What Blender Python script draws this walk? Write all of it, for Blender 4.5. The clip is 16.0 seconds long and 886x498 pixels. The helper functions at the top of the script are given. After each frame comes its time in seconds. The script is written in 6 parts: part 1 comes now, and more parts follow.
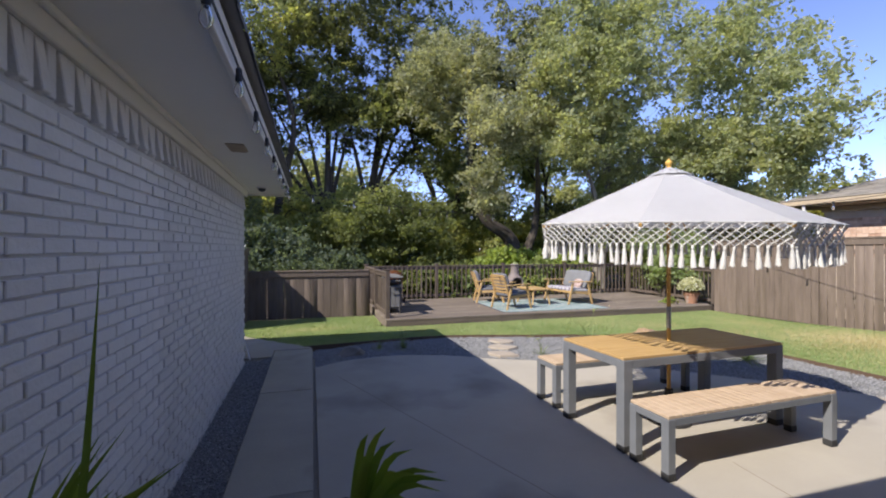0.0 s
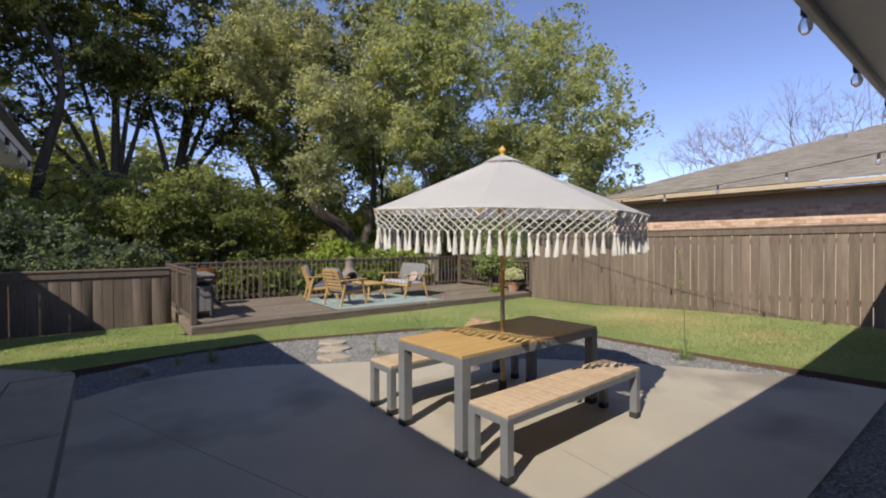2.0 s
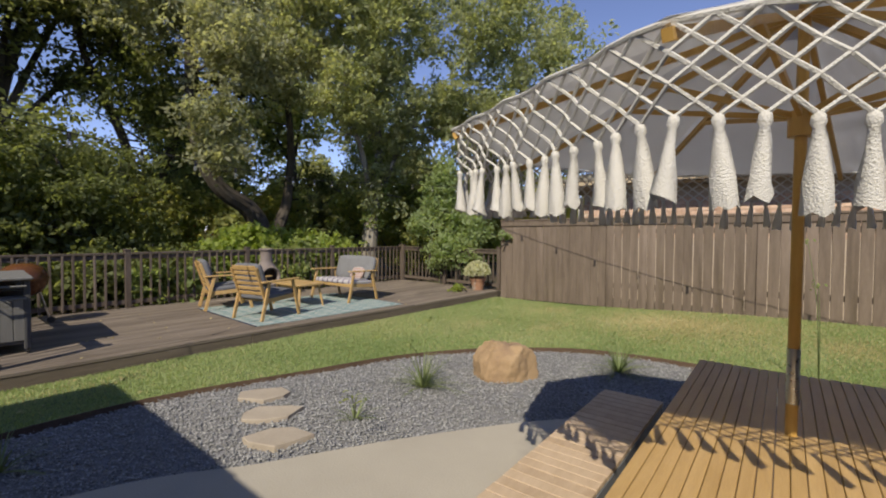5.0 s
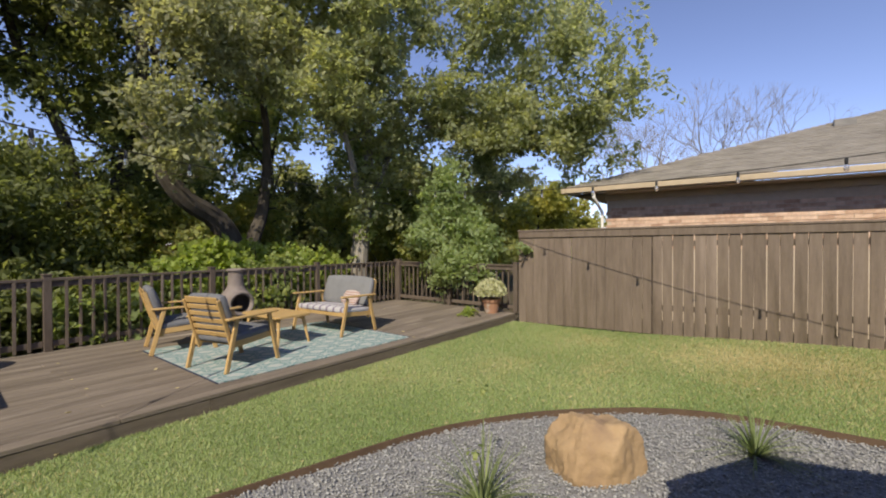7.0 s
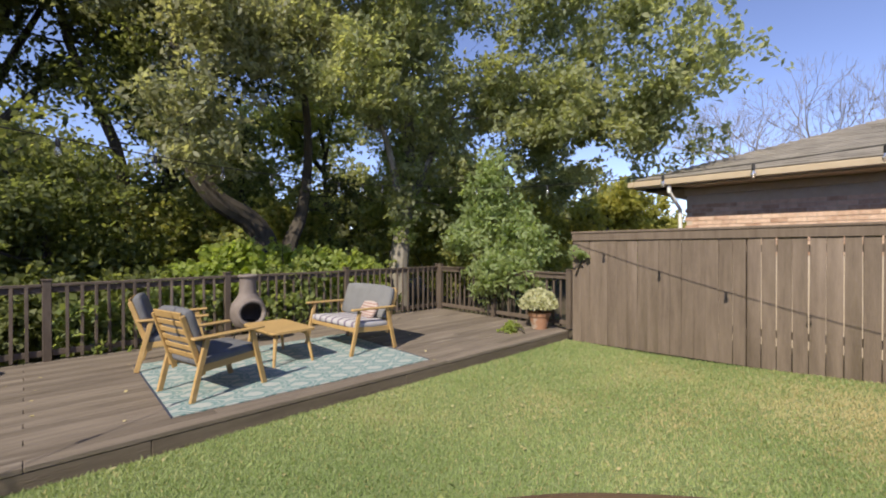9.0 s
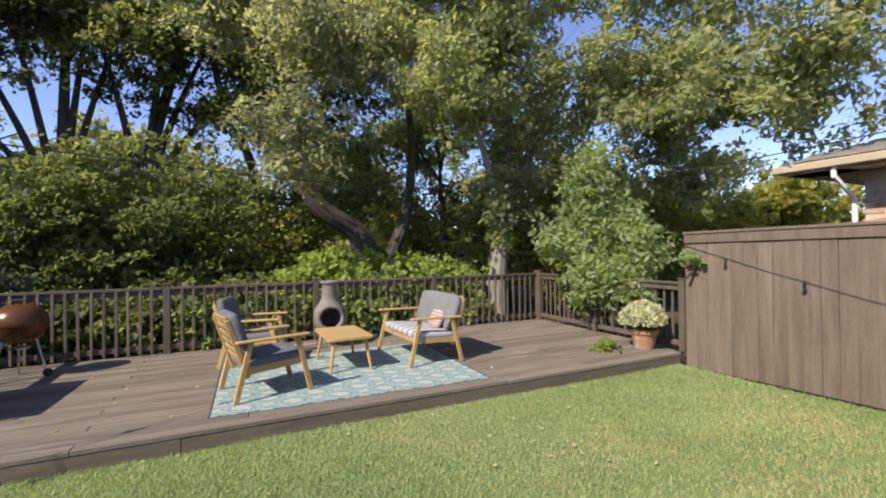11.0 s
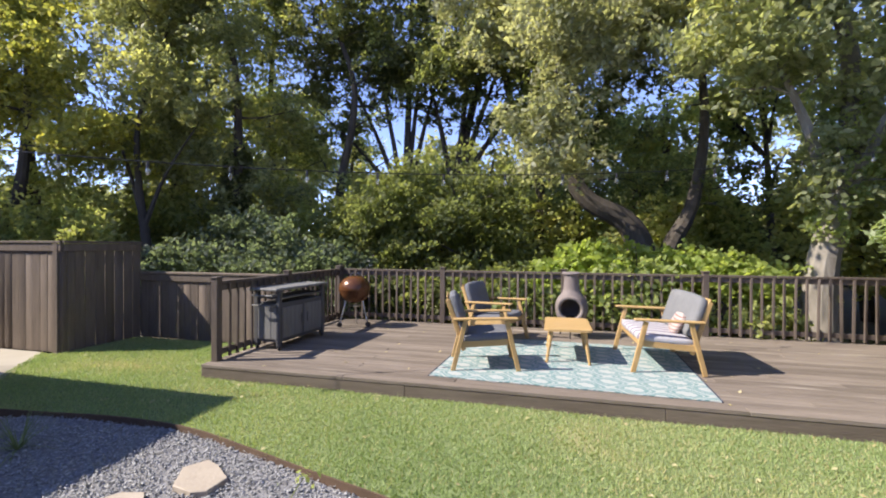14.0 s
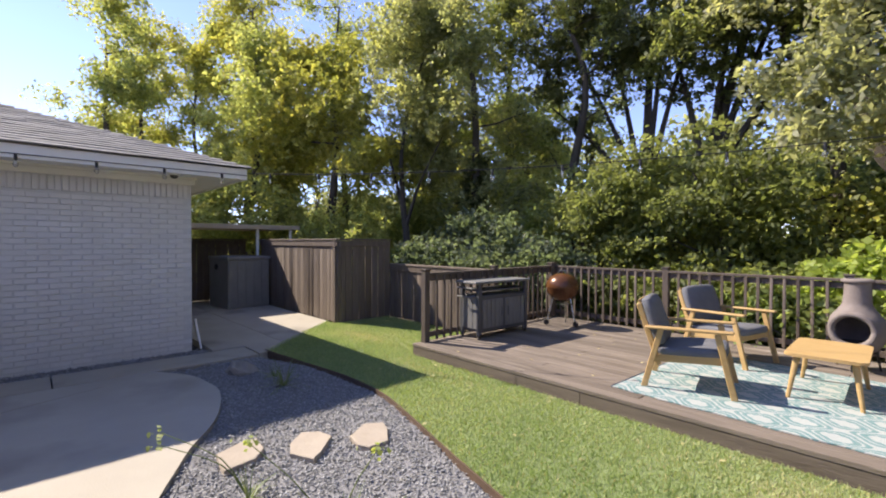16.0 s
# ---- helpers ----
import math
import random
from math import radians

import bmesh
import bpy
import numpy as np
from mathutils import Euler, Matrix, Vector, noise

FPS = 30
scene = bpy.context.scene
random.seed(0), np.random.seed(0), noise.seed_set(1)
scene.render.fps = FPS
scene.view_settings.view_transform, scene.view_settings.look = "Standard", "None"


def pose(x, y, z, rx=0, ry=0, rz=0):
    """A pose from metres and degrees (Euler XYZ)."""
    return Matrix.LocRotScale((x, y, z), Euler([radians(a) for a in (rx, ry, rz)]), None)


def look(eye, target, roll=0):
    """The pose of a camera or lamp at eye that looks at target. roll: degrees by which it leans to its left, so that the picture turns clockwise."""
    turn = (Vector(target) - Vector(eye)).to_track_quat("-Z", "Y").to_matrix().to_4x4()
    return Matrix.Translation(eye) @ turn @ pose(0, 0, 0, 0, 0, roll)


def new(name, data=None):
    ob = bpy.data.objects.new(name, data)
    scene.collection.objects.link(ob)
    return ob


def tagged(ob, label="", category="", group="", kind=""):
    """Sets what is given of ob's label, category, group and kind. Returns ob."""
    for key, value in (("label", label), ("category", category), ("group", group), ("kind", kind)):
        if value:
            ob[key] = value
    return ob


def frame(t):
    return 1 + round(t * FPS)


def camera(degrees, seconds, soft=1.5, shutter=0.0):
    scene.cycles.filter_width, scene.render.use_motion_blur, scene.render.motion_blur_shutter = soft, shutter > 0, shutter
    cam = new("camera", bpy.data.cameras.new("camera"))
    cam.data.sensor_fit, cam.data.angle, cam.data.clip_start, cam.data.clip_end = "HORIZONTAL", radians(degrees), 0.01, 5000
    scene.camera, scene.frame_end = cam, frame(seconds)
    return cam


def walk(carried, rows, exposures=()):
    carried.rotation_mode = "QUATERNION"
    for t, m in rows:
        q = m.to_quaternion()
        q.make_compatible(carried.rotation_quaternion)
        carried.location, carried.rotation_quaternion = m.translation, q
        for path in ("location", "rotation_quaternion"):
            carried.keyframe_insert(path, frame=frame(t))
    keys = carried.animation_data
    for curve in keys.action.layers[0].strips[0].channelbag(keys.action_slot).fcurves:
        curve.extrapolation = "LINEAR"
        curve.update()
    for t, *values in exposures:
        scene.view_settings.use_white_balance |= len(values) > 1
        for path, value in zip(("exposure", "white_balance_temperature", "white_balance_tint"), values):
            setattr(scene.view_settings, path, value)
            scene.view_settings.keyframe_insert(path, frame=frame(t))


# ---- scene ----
cam = camera(90.4, 16.0, soft=2.0)
PATH = [
    (0, (-0.067, -0.433, 1.596), (0.505, 1.484, 1.595), -0.0),
    (0.5, (-0.119, -0.386, 1.571), (0.653, 1.459, 1.584), -0.1),
    (1, (-0.064, -0.309, 1.563), (0.873, 1.458, 1.561), -0.3),
    (1.5, (0.102, -0.186, 1.547), (1.175, 1.501, 1.534), -0.3),
    (2, (0.246, 0.04, 1.555), (1.464, 1.626, 1.528), -0.2),
    (2.5, (0.371, 0.357, 1.543), (1.696, 1.855, 1.51), 0.1),
    (3, (0.477, 0.749, 1.524), (1.846, 2.206, 1.488), 0.1),
    (3.5, (0.564, 1.223, 1.438), (1.977, 2.638, 1.403), 0.1),
    (4, (0.705, 1.773, 1.421), (2.162, 3.142, 1.37), 0.3),
    (6.3, (1.671, 3.931, 1.521), (3.262, 5.142, 1.478), 0.1),
    (6.5, (1.758, 4.053, 1.52), (3.351, 5.262, 1.487), 0.0),
    (7, (1.983, 4.294, 1.547), (3.574, 5.506, 1.522), -0.2),
    (7.5, (2.266, 4.436, 1.564), (3.837, 5.673, 1.538), -0.4),
    (8, (2.579, 4.54, 1.578), (4.098, 5.841, 1.553), -0.6),
    (8.2, (2.714, 4.564, 1.579), (4.208, 5.893, 1.554), -0.4),
    (10.5, (4.034, 4.473, 1.573), (5.067, 6.185, 1.586), -0.7),
    (11, (4.289, 4.398, 1.565), (5.148, 6.204, 1.581), -0.7),
    (11.5, (4.528, 4.265, 1.57), (5.168, 6.16, 1.592), -0.5),
    (12, (4.722, 4.164, 1.557), (5.154, 6.117, 1.579), -0.2),
    (12.5, (4.929, 4.145, 1.548), (5.187, 6.128, 1.554), -0.0),
    (13, (5.063, 4.126, 1.555), (5.106, 6.126, 1.553), 0.4),
    (13.5, (5.241, 4.138, 1.565), (5.014, 6.125, 1.552), 0.4),
    (14, (5.423, 4.207, 1.549), (4.915, 6.141, 1.535), 0.2),
    (14.5, (5.562, 4.305, 1.534), (4.796, 6.153, 1.52), 0.3),
    (15, (5.774, 4.434, 1.551), (4.725, 6.136, 1.526), 0.1),
    (15.5, (5.924, 4.573, 1.548), (4.643, 6.108, 1.521), 0.1),
    (16, (6.063, 4.679, 1.53), (4.597, 6.038, 1.502), 0.2),
]
SKY_STRENGTH, SUN_STRENGTH = 0.145, 2.95
EXPOSURES = [(0.0, 1.35, 6200, 13), (1.5, 1.13, 6600, 10), (3.5, 0.75, 6700, 9), (7.0, 0.92, 7000, 8), (8.2, 1.04, 6900, 9), (11.0, 1.29, 6600, 10), (13.0, 1.73, 6350, 12), (16.0, 1.75, 6700, 14)]
walk(cam, [(t, look(eye, target, roll)) for t, eye, target, roll in PATH], exposures=EXPOSURES)

# ---- light ----
SUN = Vector((-1.02, -0.41, 1.0)).normalized()
world = bpy.data.worlds.new("sky")
scene.world = world
world.use_nodes = True
wn = world.node_tree.nodes
sky = wn.new("ShaderNodeTexSky")
sky.sky_type = "NISHITA"
sky.sun_disc = False
sky.sun_elevation = math.asin(SUN.z)
sky.sun_rotation = math.atan2(SUN.x, SUN.y)
sky.air_density, sky.dust_density, sky.ozone_density = 0.62, 0.0, 6.5
wn["Background"].inputs["Strength"].default_value = SKY_STRENGTH
haze = wn.new("ShaderNodeMix")
haze.data_type, haze.blend_type = "RGBA", "MULTIPLY"
haze.inputs[0].default_value = 1.0
haze.inputs[7].default_value = (1.17, 0.86, 0.82, 1)
world.node_tree.links.new(sky.outputs["Color"], haze.inputs[6])
world.node_tree.links.new(haze.outputs[2], wn["Background"].inputs["Color"])
sun = new("sun", bpy.data.lights.new("sun", "SUN"))
sun.data.energy, sun.data.angle, sun.data.color = SUN_STRENGTH, radians(0.5), (1.0, 0.91, 0.77)
sun.matrix_world = look(SUN * 60, (0, 0, 0))

# ---- materials ----


def rgb(c):
    return (*c, 1.0)


def material(name, c1, c2, rough=0.7, scale=6.0, stretch=(1, 1, 1), bump=0.2, fine=60.0, metal=0.0, vary=0.0, island=False, stain=None, spec=0.4):
    """Two-scale procedural surface: c1 and c2 mixed by broad noise, fine noise for grain and relief, an optional stain colour in patches."""
    m = bpy.data.materials.new(name)
    m.use_nodes = True
    t = m.node_tree
    n, l = t.nodes, t.links
    p = n["Principled BSDF"]
    co = n.new("ShaderNodeTexCoord")
    info = n.new("ShaderNodeObjectInfo")
    add = n.new("ShaderNodeVectorMath")
    add.operation = "MULTIPLY_ADD"
    comb = n.new("ShaderNodeCombineXYZ")
    for k in range(3):
        l.new(info.outputs["Random"], comb.inputs[k])
    add.inputs[1].default_value = (17.3, 31.7, 11.9)
    l.new(comb.outputs[0], add.inputs[0])
    l.new(co.outputs["Object"], add.inputs[2])
    mp = n.new("ShaderNodeMapping")
    mp.inputs["Scale"].default_value = stretch
    l.new(add.outputs[0], mp.inputs["Vector"])
    n1 = n.new("ShaderNodeTexNoise")
    n1.inputs["Scale"].default_value = scale
    n1.inputs["Detail"].default_value = 5
    n1.inputs["Roughness"].default_value = 0.6
    l.new(mp.outputs[0], n1.inputs["Vector"])
    n2 = n.new("ShaderNodeTexNoise")
    n2.inputs["Scale"].default_value = fine
    n2.inputs["Detail"].default_value = 3
    l.new(mp.outputs[0], n2.inputs["Vector"])
    mixv = n.new("ShaderNodeMath")
    mixv.operation = "MULTIPLY_ADD"
    l.new(n2.outputs["Fac"], mixv.inputs[0])
    mixv.inputs[1].default_value = 0.45
    sub = n.new("ShaderNodeMath")
    sub.operation = "MULTIPLY_ADD"
    l.new(n1.outputs["Fac"], sub.inputs[0])
    sub.inputs[1].default_value = 1.5
    sub.inputs[2].default_value = -0.47
    l.new(sub.outputs[0], mixv.inputs[2])
    fac = mixv.outputs[0]
    if vary:
        geo = n.new("ShaderNodeNewGeometry")
        v = n.new("ShaderNodeMath")
        v.operation = "MULTIPLY_ADD"
        l.new(geo.outputs["Random Per Island"] if island else info.outputs["Random"], v.inputs[0])
        v.inputs[1].default_value = vary
        off = n.new("ShaderNodeMath")
        off.operation = "SUBTRACT"
        l.new(fac, off.inputs[0])
        off.inputs[1].default_value = vary / 2
        l.new(off.outputs[0], v.inputs[2])
        fac = v.outputs[0]
    mx = n.new("ShaderNodeMix")
    mx.data_type = "RGBA"
    mx.clamp_factor = True
    l.new(fac, mx.inputs[0])
    mx.inputs[6].default_value, mx.inputs[7].default_value = rgb(c1), rgb(c2)
    col = mx.outputs[2]
    if stain:
        n3 = n.new("ShaderNodeTexNoise")
        n3.inputs["Scale"].default_value = stain[1]
        n3.inputs["Detail"].default_value = 4
        l.new(mp.outputs[0], n3.inputs["Vector"])
        r = n.new("ShaderNodeMapRange")
        l.new(n3.outputs["Fac"], r.inputs["Value"])
        r.inputs["From Min"].default_value, r.inputs["From Max"].default_value = stain[2], stain[2] + 0.16
        m2 = n.new("ShaderNodeMix")
        m2.data_type = "RGBA"
        l.new(r.outputs[0], m2.inputs[0])
        l.new(col, m2.inputs[6])
        m2.inputs[7].default_value = rgb(stain[0])
        col = m2.outputs[2]
    l.new(col, p.inputs["Base Color"])
    rr = n.new("ShaderNodeMapRange")
    l.new(n2.outputs["Fac"], rr.inputs["Value"])
    rr.inputs["To Min"].default_value, rr.inputs["To Max"].default_value = max(0.02, rough - 0.12), min(1, rough + 0.12)
    l.new(rr.outputs[0], p.inputs["Roughness"])
    p.inputs["Metallic"].default_value = metal
    p.inputs["Specular IOR Level"].default_value = spec
    if bump:
        b = n.new("ShaderNodeBump")
        b.inputs["Strength"].default_value = bump
        b.inputs["Distance"].default_value = 0.01
        l.new(n2.outputs["Fac"], b.inputs["Height"])
        l.new(b.outputs[0], p.inputs["Normal"])
    return m


def leaf_material(name, colours, through_light=0.58, gloss=0.55):
    """Leaves: one colour per leaf from a ramp, with light passing through."""
    m = bpy.data.materials.new(name)
    m.use_nodes = True
    n, l = m.node_tree.nodes, m.node_tree.links
    p = n["Principled BSDF"]
    geo = n.new("ShaderNodeNewGeometry")
    info = n.new("ShaderNodeObjectInfo")
    co = n.new("ShaderNodeTexCoord")
    nz = n.new("ShaderNodeTexNoise")
    nz.inputs["Scale"].default_value = 0.55
    nz.inputs["Detail"].default_value = 3
    l.new(co.outputs["Object"], nz.inputs["Vector"])
    a = n.new("ShaderNodeMath")
    a.operation = "MULTIPLY_ADD"
    l.new(geo.outputs["Random Per Island"], a.inputs[0])
    a.inputs[1].default_value = 0.6
    b = n.new("ShaderNodeMath")
    b.operation = "MULTIPLY_ADD"
    l.new(nz.outputs["Fac"], b.inputs[0])
    b.inputs[1].default_value, b.inputs[2].default_value = 1.3, -0.45
    l.new(b.outputs[0], a.inputs[2])
    ramp = n.new("ShaderNodeValToRGB")
    e = ramp.color_ramp.elements
    while len(e) < len(colours):
        e.new(0.5)
    for k, c in enumerate(colours):
        e[k].position = k / (len(colours) - 1)
        e[k].color = rgb(c)
    l.new(a.outputs[0], ramp.inputs[0])
    l.new(ramp.outputs[0], p.inputs["Base Color"])
    p.inputs["Roughness"].default_value = gloss
    p.inputs["Specular IOR Level"].default_value = 0.35
    tr = n.new("ShaderNodeBsdfTranslucent")
    bright = n.new("ShaderNodeMix")
    bright.data_type, bright.blend_type = "RGBA", "MULTIPLY"
    bright.inputs[0].default_value = 1.0
    l.new(ramp.outputs[0], bright.inputs[6])
    bright.inputs[7].default_value = (1.5, 1.5, 0.85, 1)
    l.new(bright.outputs[2], tr.inputs["Color"])
    mix = n.new("ShaderNodeMixShader")
    mix.inputs[0].default_value = through_light
    l.new(p.outputs[0], mix.inputs[1])
    l.new(tr.outputs[0], mix.inputs[2])
    l.new(mix.outputs[0], n["Material Output"].inputs["Surface"])
    return m


M_BRICK = material("painted_brick", (0.66, 0.645, 0.62), (0.76, 0.745, 0.72), 0.55, 3, bump=0.35, fine=45, vary=0.35)
M_MORTAR = material("painted_mortar", (0.52, 0.51, 0.49), (0.62, 0.61, 0.59), 0.8, 8, bump=0.4, fine=80)
M_WHITE = material("white_trim_paint", (0.72, 0.70, 0.65), (0.79, 0.77, 0.72), 0.5, 2, bump=0.08, fine=30)
M_SOFFIT = material("soffit_paint", (0.79, 0.775, 0.735), (0.84, 0.825, 0.785), 0.6, 1.2, bump=0.05, fine=40)
M_SHINGLE = material("grey_shingle", (0.16, 0.155, 0.15), (0.30, 0.29, 0.275), 0.9, 3, bump=0.5, fine=120, vary=0.5)
M_CONCRETE = material("concrete", (0.325, 0.298, 0.25), (0.42, 0.388, 0.33), 0.85, 1.1, bump=0.25, fine=70, stain=((0.235, 0.215, 0.185), 0.8, 0.54))
M_WALKWAY = material("old_concrete", (0.30, 0.275, 0.225), (0.41, 0.375, 0.31), 0.85, 1.6, bump=0.25, fine=60, stain=((0.20, 0.185, 0.15), 1.1, 0.58))
M_SOIL = material("soil", (0.05, 0.04, 0.028), (0.10, 0.08, 0.05), 0.95, 2, bump=0.6, fine=30, stain=((0.05, 0.07, 0.025), 0.4, 0.55))
M_TURF = material("turf", (0.135, 0.185, 0.07), (0.22, 0.265, 0.115), 0.95, 1.0, bump=0.6, fine=140, stain=((0.38, 0.32, 0.17), 0.55, 0.57))
M_GRAVEL = material("slate_chips", (0.185, 0.189, 0.195), (0.43, 0.435, 0.44), 0.75, 20, bump=0.3, fine=150, vary=0.9, island=True)
M_GRAVEL_BED = material("gravel_bed", (0.16, 0.16, 0.168), (0.28, 0.28, 0.288), 0.9, 30, bump=0.8, fine=120)
M_EDGING = material("rusty_steel_edging", (0.07, 0.045, 0.03), (0.13, 0.085, 0.055), 0.8, 8, bump=0.3)
M_FENCE = material("stained_fence_wood", (0.112, 0.085, 0.066), (0.215, 0.169, 0.135), 0.8, 5, stretch=(3, 3, 0.35), bump=0.5, fine=40, vary=0.3)
M_FENCE_DARK = material("dark_stained_fence_wood", (0.092, 0.071, 0.056), (0.185, 0.146, 0.116), 0.8, 5, stretch=(3, 3, 0.35), bump=0.5, fine=40, vary=0.18)
M_DECK_EDGE = material("deck_edge_wood", (0.092, 0.072, 0.056), (0.185, 0.15, 0.12), 0.8, 5, stretch=(0.35, 3, 3), bump=0.5, fine=40)
M_DECK = material("weathered_deck_board", (0.108, 0.087, 0.070), (0.24, 0.20, 0.165), 0.75, 4, stretch=(0.35, 3, 3), bump=0.6, fine=45, vary=0.6, stain=((0.34, 0.295, 0.25), 1.6, 0.60))
M_RAIL = material("dark_rail_wood", (0.068, 0.052, 0.042), (0.145, 0.115, 0.093), 0.7, 6, stretch=(2, 2, 0.6), bump=0.35, fine=40, vary=0.3)
M_BARK = material("bark", (0.032, 0.027, 0.021), (0.095, 0.08, 0.065), 0.95, 5, stretch=(1.5, 1.5, 0.4), bump=1.0, fine=16)
M_BARK_PALE = material("pale_bark", (0.12, 0.105, 0.085), (0.30, 0.275, 0.235), 0.95, 4, stretch=(1.5, 1.5, 0.5), bump=1.0, fine=14)
M_LEAF_OLIVE = leaf_material("olive_leaves", [(0.135, 0.15, 0.085), (0.24, 0.26, 0.14), (0.33, 0.34, 0.185), (0.45, 0.435, 0.18)], 0.62)
M_LEAF_TALL = leaf_material("grey_olive_leaves", [(0.15, 0.175, 0.10), (0.26, 0.29, 0.165), (0.355, 0.38, 0.225), (0.46, 0.455, 0.21)])
M_LEAF_GREY = leaf_material("grey_green_leaves", [(0.15, 0.16, 0.105), (0.27, 0.285, 0.185), (0.375, 0.38, 0.255), (0.45, 0.435, 0.23)])
# woodland green darkened, so that shade on the foliage is in the leaf colour
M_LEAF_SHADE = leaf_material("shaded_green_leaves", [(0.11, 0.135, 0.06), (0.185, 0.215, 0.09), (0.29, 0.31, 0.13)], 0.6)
# dark green; on the tall trees it also carries the shade they stand in
M_LEAF_DARK = leaf_material("dark_and_shaded_leaves", [(0.065, 0.08, 0.038), (0.115, 0.13, 0.058), (0.185, 0.19, 0.085)])
M_LEAF_WOOD = leaf_material("woodland_leaves", [(0.155, 0.18, 0.075), (0.265, 0.30, 0.12), (0.385, 0.40, 0.16), (0.49, 0.44, 0.18)], 0.62)
M_LEAF_LIME = leaf_material("lime_vine_leaves", [(0.20, 0.27, 0.07), (0.33, 0.40, 0.115), (0.45, 0.50, 0.17)])
M_LEAF_FRESH = leaf_material("fresh_green_leaves", [(0.23, 0.30, 0.14), (0.33, 0.40, 0.21), (0.43, 0.49, 0.29)])
M_LEAF_YELLOW = leaf_material("yellowing_leaves", [(0.17, 0.19, 0.055), (0.28, 0.29, 0.085), (0.42, 0.40, 0.11), (0.52, 0.46, 0.12)])
M_LEAF_VINE = leaf_material("vine_leaves", [(0.15, 0.205, 0.08), (0.26, 0.325, 0.135), (0.37, 0.42, 0.19), (0.43, 0.45, 0.18)])
M_LEAF_BLUE = leaf_material("bluish_evergreen_leaves", [(0.075, 0.105, 0.07), (0.14, 0.18, 0.125), (0.24, 0.275, 0.20)])
M_LEAF_RUST = leaf_material("rust_leaves", [(0.26, 0.09, 0.02), (0.45, 0.18, 0.04)])
M_STRAW = leaf_material("dry_grass_blades", [(0.36, 0.32, 0.15), (0.50, 0.43, 0.24), (0.60, 0.52, 0.33)], 0.3, 0.7)
M_GRASS = leaf_material("grass_blades", [(0.17, 0.25, 0.09), (0.255, 0.34, 0.135), (0.34, 0.405, 0.19), (0.45, 0.45, 0.24)], 0.35, 0.6)

# ---- mesh helpers ----


def mesh_of(bm, name):
    me = bpy.data.meshes.new(name)
    bm.to_mesh(me)
    bm.free()
    return me


def smooth(me, angle=35):
    me.polygons.foreach_set("use_smooth", [True] * len(me.polygons))
    me.set_sharp_from_angle(angle=radians(angle))
    return me


def part(name, bm, mat, parent=None, label="", at=None):
    """One mesh object from a bmesh (or a ready mesh), under a thing or a part."""
    me = bm if isinstance(bm, bpy.types.Mesh) else smooth(mesh_of(bm, name))
    if mat and not me.materials:
        me.materials.append(mat)
    ob = new(name, me)
    if parent:
        ob.parent = parent
    if at is not None:
        ob.matrix_basis = at if isinstance(at, Matrix) else Matrix.Translation(at)
    if label:
        ob["label"] = label
    return ob


def thing(name, at, label, category, group=""):
    ob = new(name)
    ob.empty_display_size = 0.1
    ob.matrix_basis = at if isinstance(at, Matrix) else Matrix.Translation(at)
    return tagged(ob, label, category, group)


def structure(ob, label, category):
    return tagged(ob, label, category, kind="structure")


def box(bm, x0, x1, y0, y1, z0, z1, bevel=0.0, m=None):
    """A box between the given limits, with bevelled edges."""
    r = bmesh.ops.create_cube(bm, size=1.0)
    vs = r["verts"]
    mm = Matrix.Translation(((x0 + x1) / 2, (y0 + y1) / 2, (z0 + z1) / 2)) @ Matrix.Diagonal((x1 - x0, y1 - y0, z1 - z0, 1))
    bmesh.ops.transform(bm, matrix=mm, verts=vs)
    if bevel:
        es = {e for v in vs for e in v.link_edges}
        out = bmesh.ops.bevel(bm, geom=list(es), offset=bevel, segments=1, affect="EDGES", profile=0.5)
        vs = list({v for f in out["faces"] for v in f.verts} | {v for v in vs if v.is_valid})
    if m is not None:
        bmesh.ops.transform(bm, matrix=m, verts=[v for v in vs if v.is_valid])
    return bm


def beam(bm, p, q, w, h, up=(0, 0, 1), bevel=0.0):
    """A rectangular bar from p to q; w across, h along up."""
    p, q = Vector(p), Vector(q)
    z = (q - p).normalized()
    x = Vector(up).cross(z)
    x = x.normalized() if x.length > 1e-4 else Vector((1, 0, 0))
    y = z.cross(x)
    m = Matrix(((x.x, y.x, z.x, p.x), (x.y, y.y, z.y, p.y), (x.z, y.z, z.z, p.z), (0, 0, 0, 1)))
    return box(bm, -w / 2, w / 2, -h / 2, h / 2, 0, (q - p).length, bevel, m)


def tube(bm, pts, radii, sides=8, cap=True):
    """A tube through points with a radius at each."""
    pts = [Vector(p) for p in pts]
    if not hasattr(radii, "__len__"):
        radii = [radii] * len(pts)
    rings = []
    ref = Vector((0.31, 0.95, 0.05))
    for i, p in enumerate(pts):
        d = (pts[min(i + 1, len(pts) - 1)] - pts[max(i - 1, 0)]).normalized()
        if abs(d.dot(ref)) > 0.97:
            ref = Vector((0.9, 0.1, 0.42))
        x = (ref - d * ref.dot(d)).normalized()
        y = d.cross(x)
        ref = x
        rings.append([bm.verts.new(p + (x * math.cos(a) + y * math.sin(a)) * radii[i]) for a in [2 * math.pi * k / sides for k in range(sides)]])
    for a, b in zip(rings, rings[1:]):
        for k in range(sides):
            bm.faces.new((a[k], a[(k + 1) % sides], b[(k + 1) % sides], b[k]))
    if cap:
        bm.faces.new(list(reversed(rings[0])))
        bm.faces.new(rings[-1])
    return bm


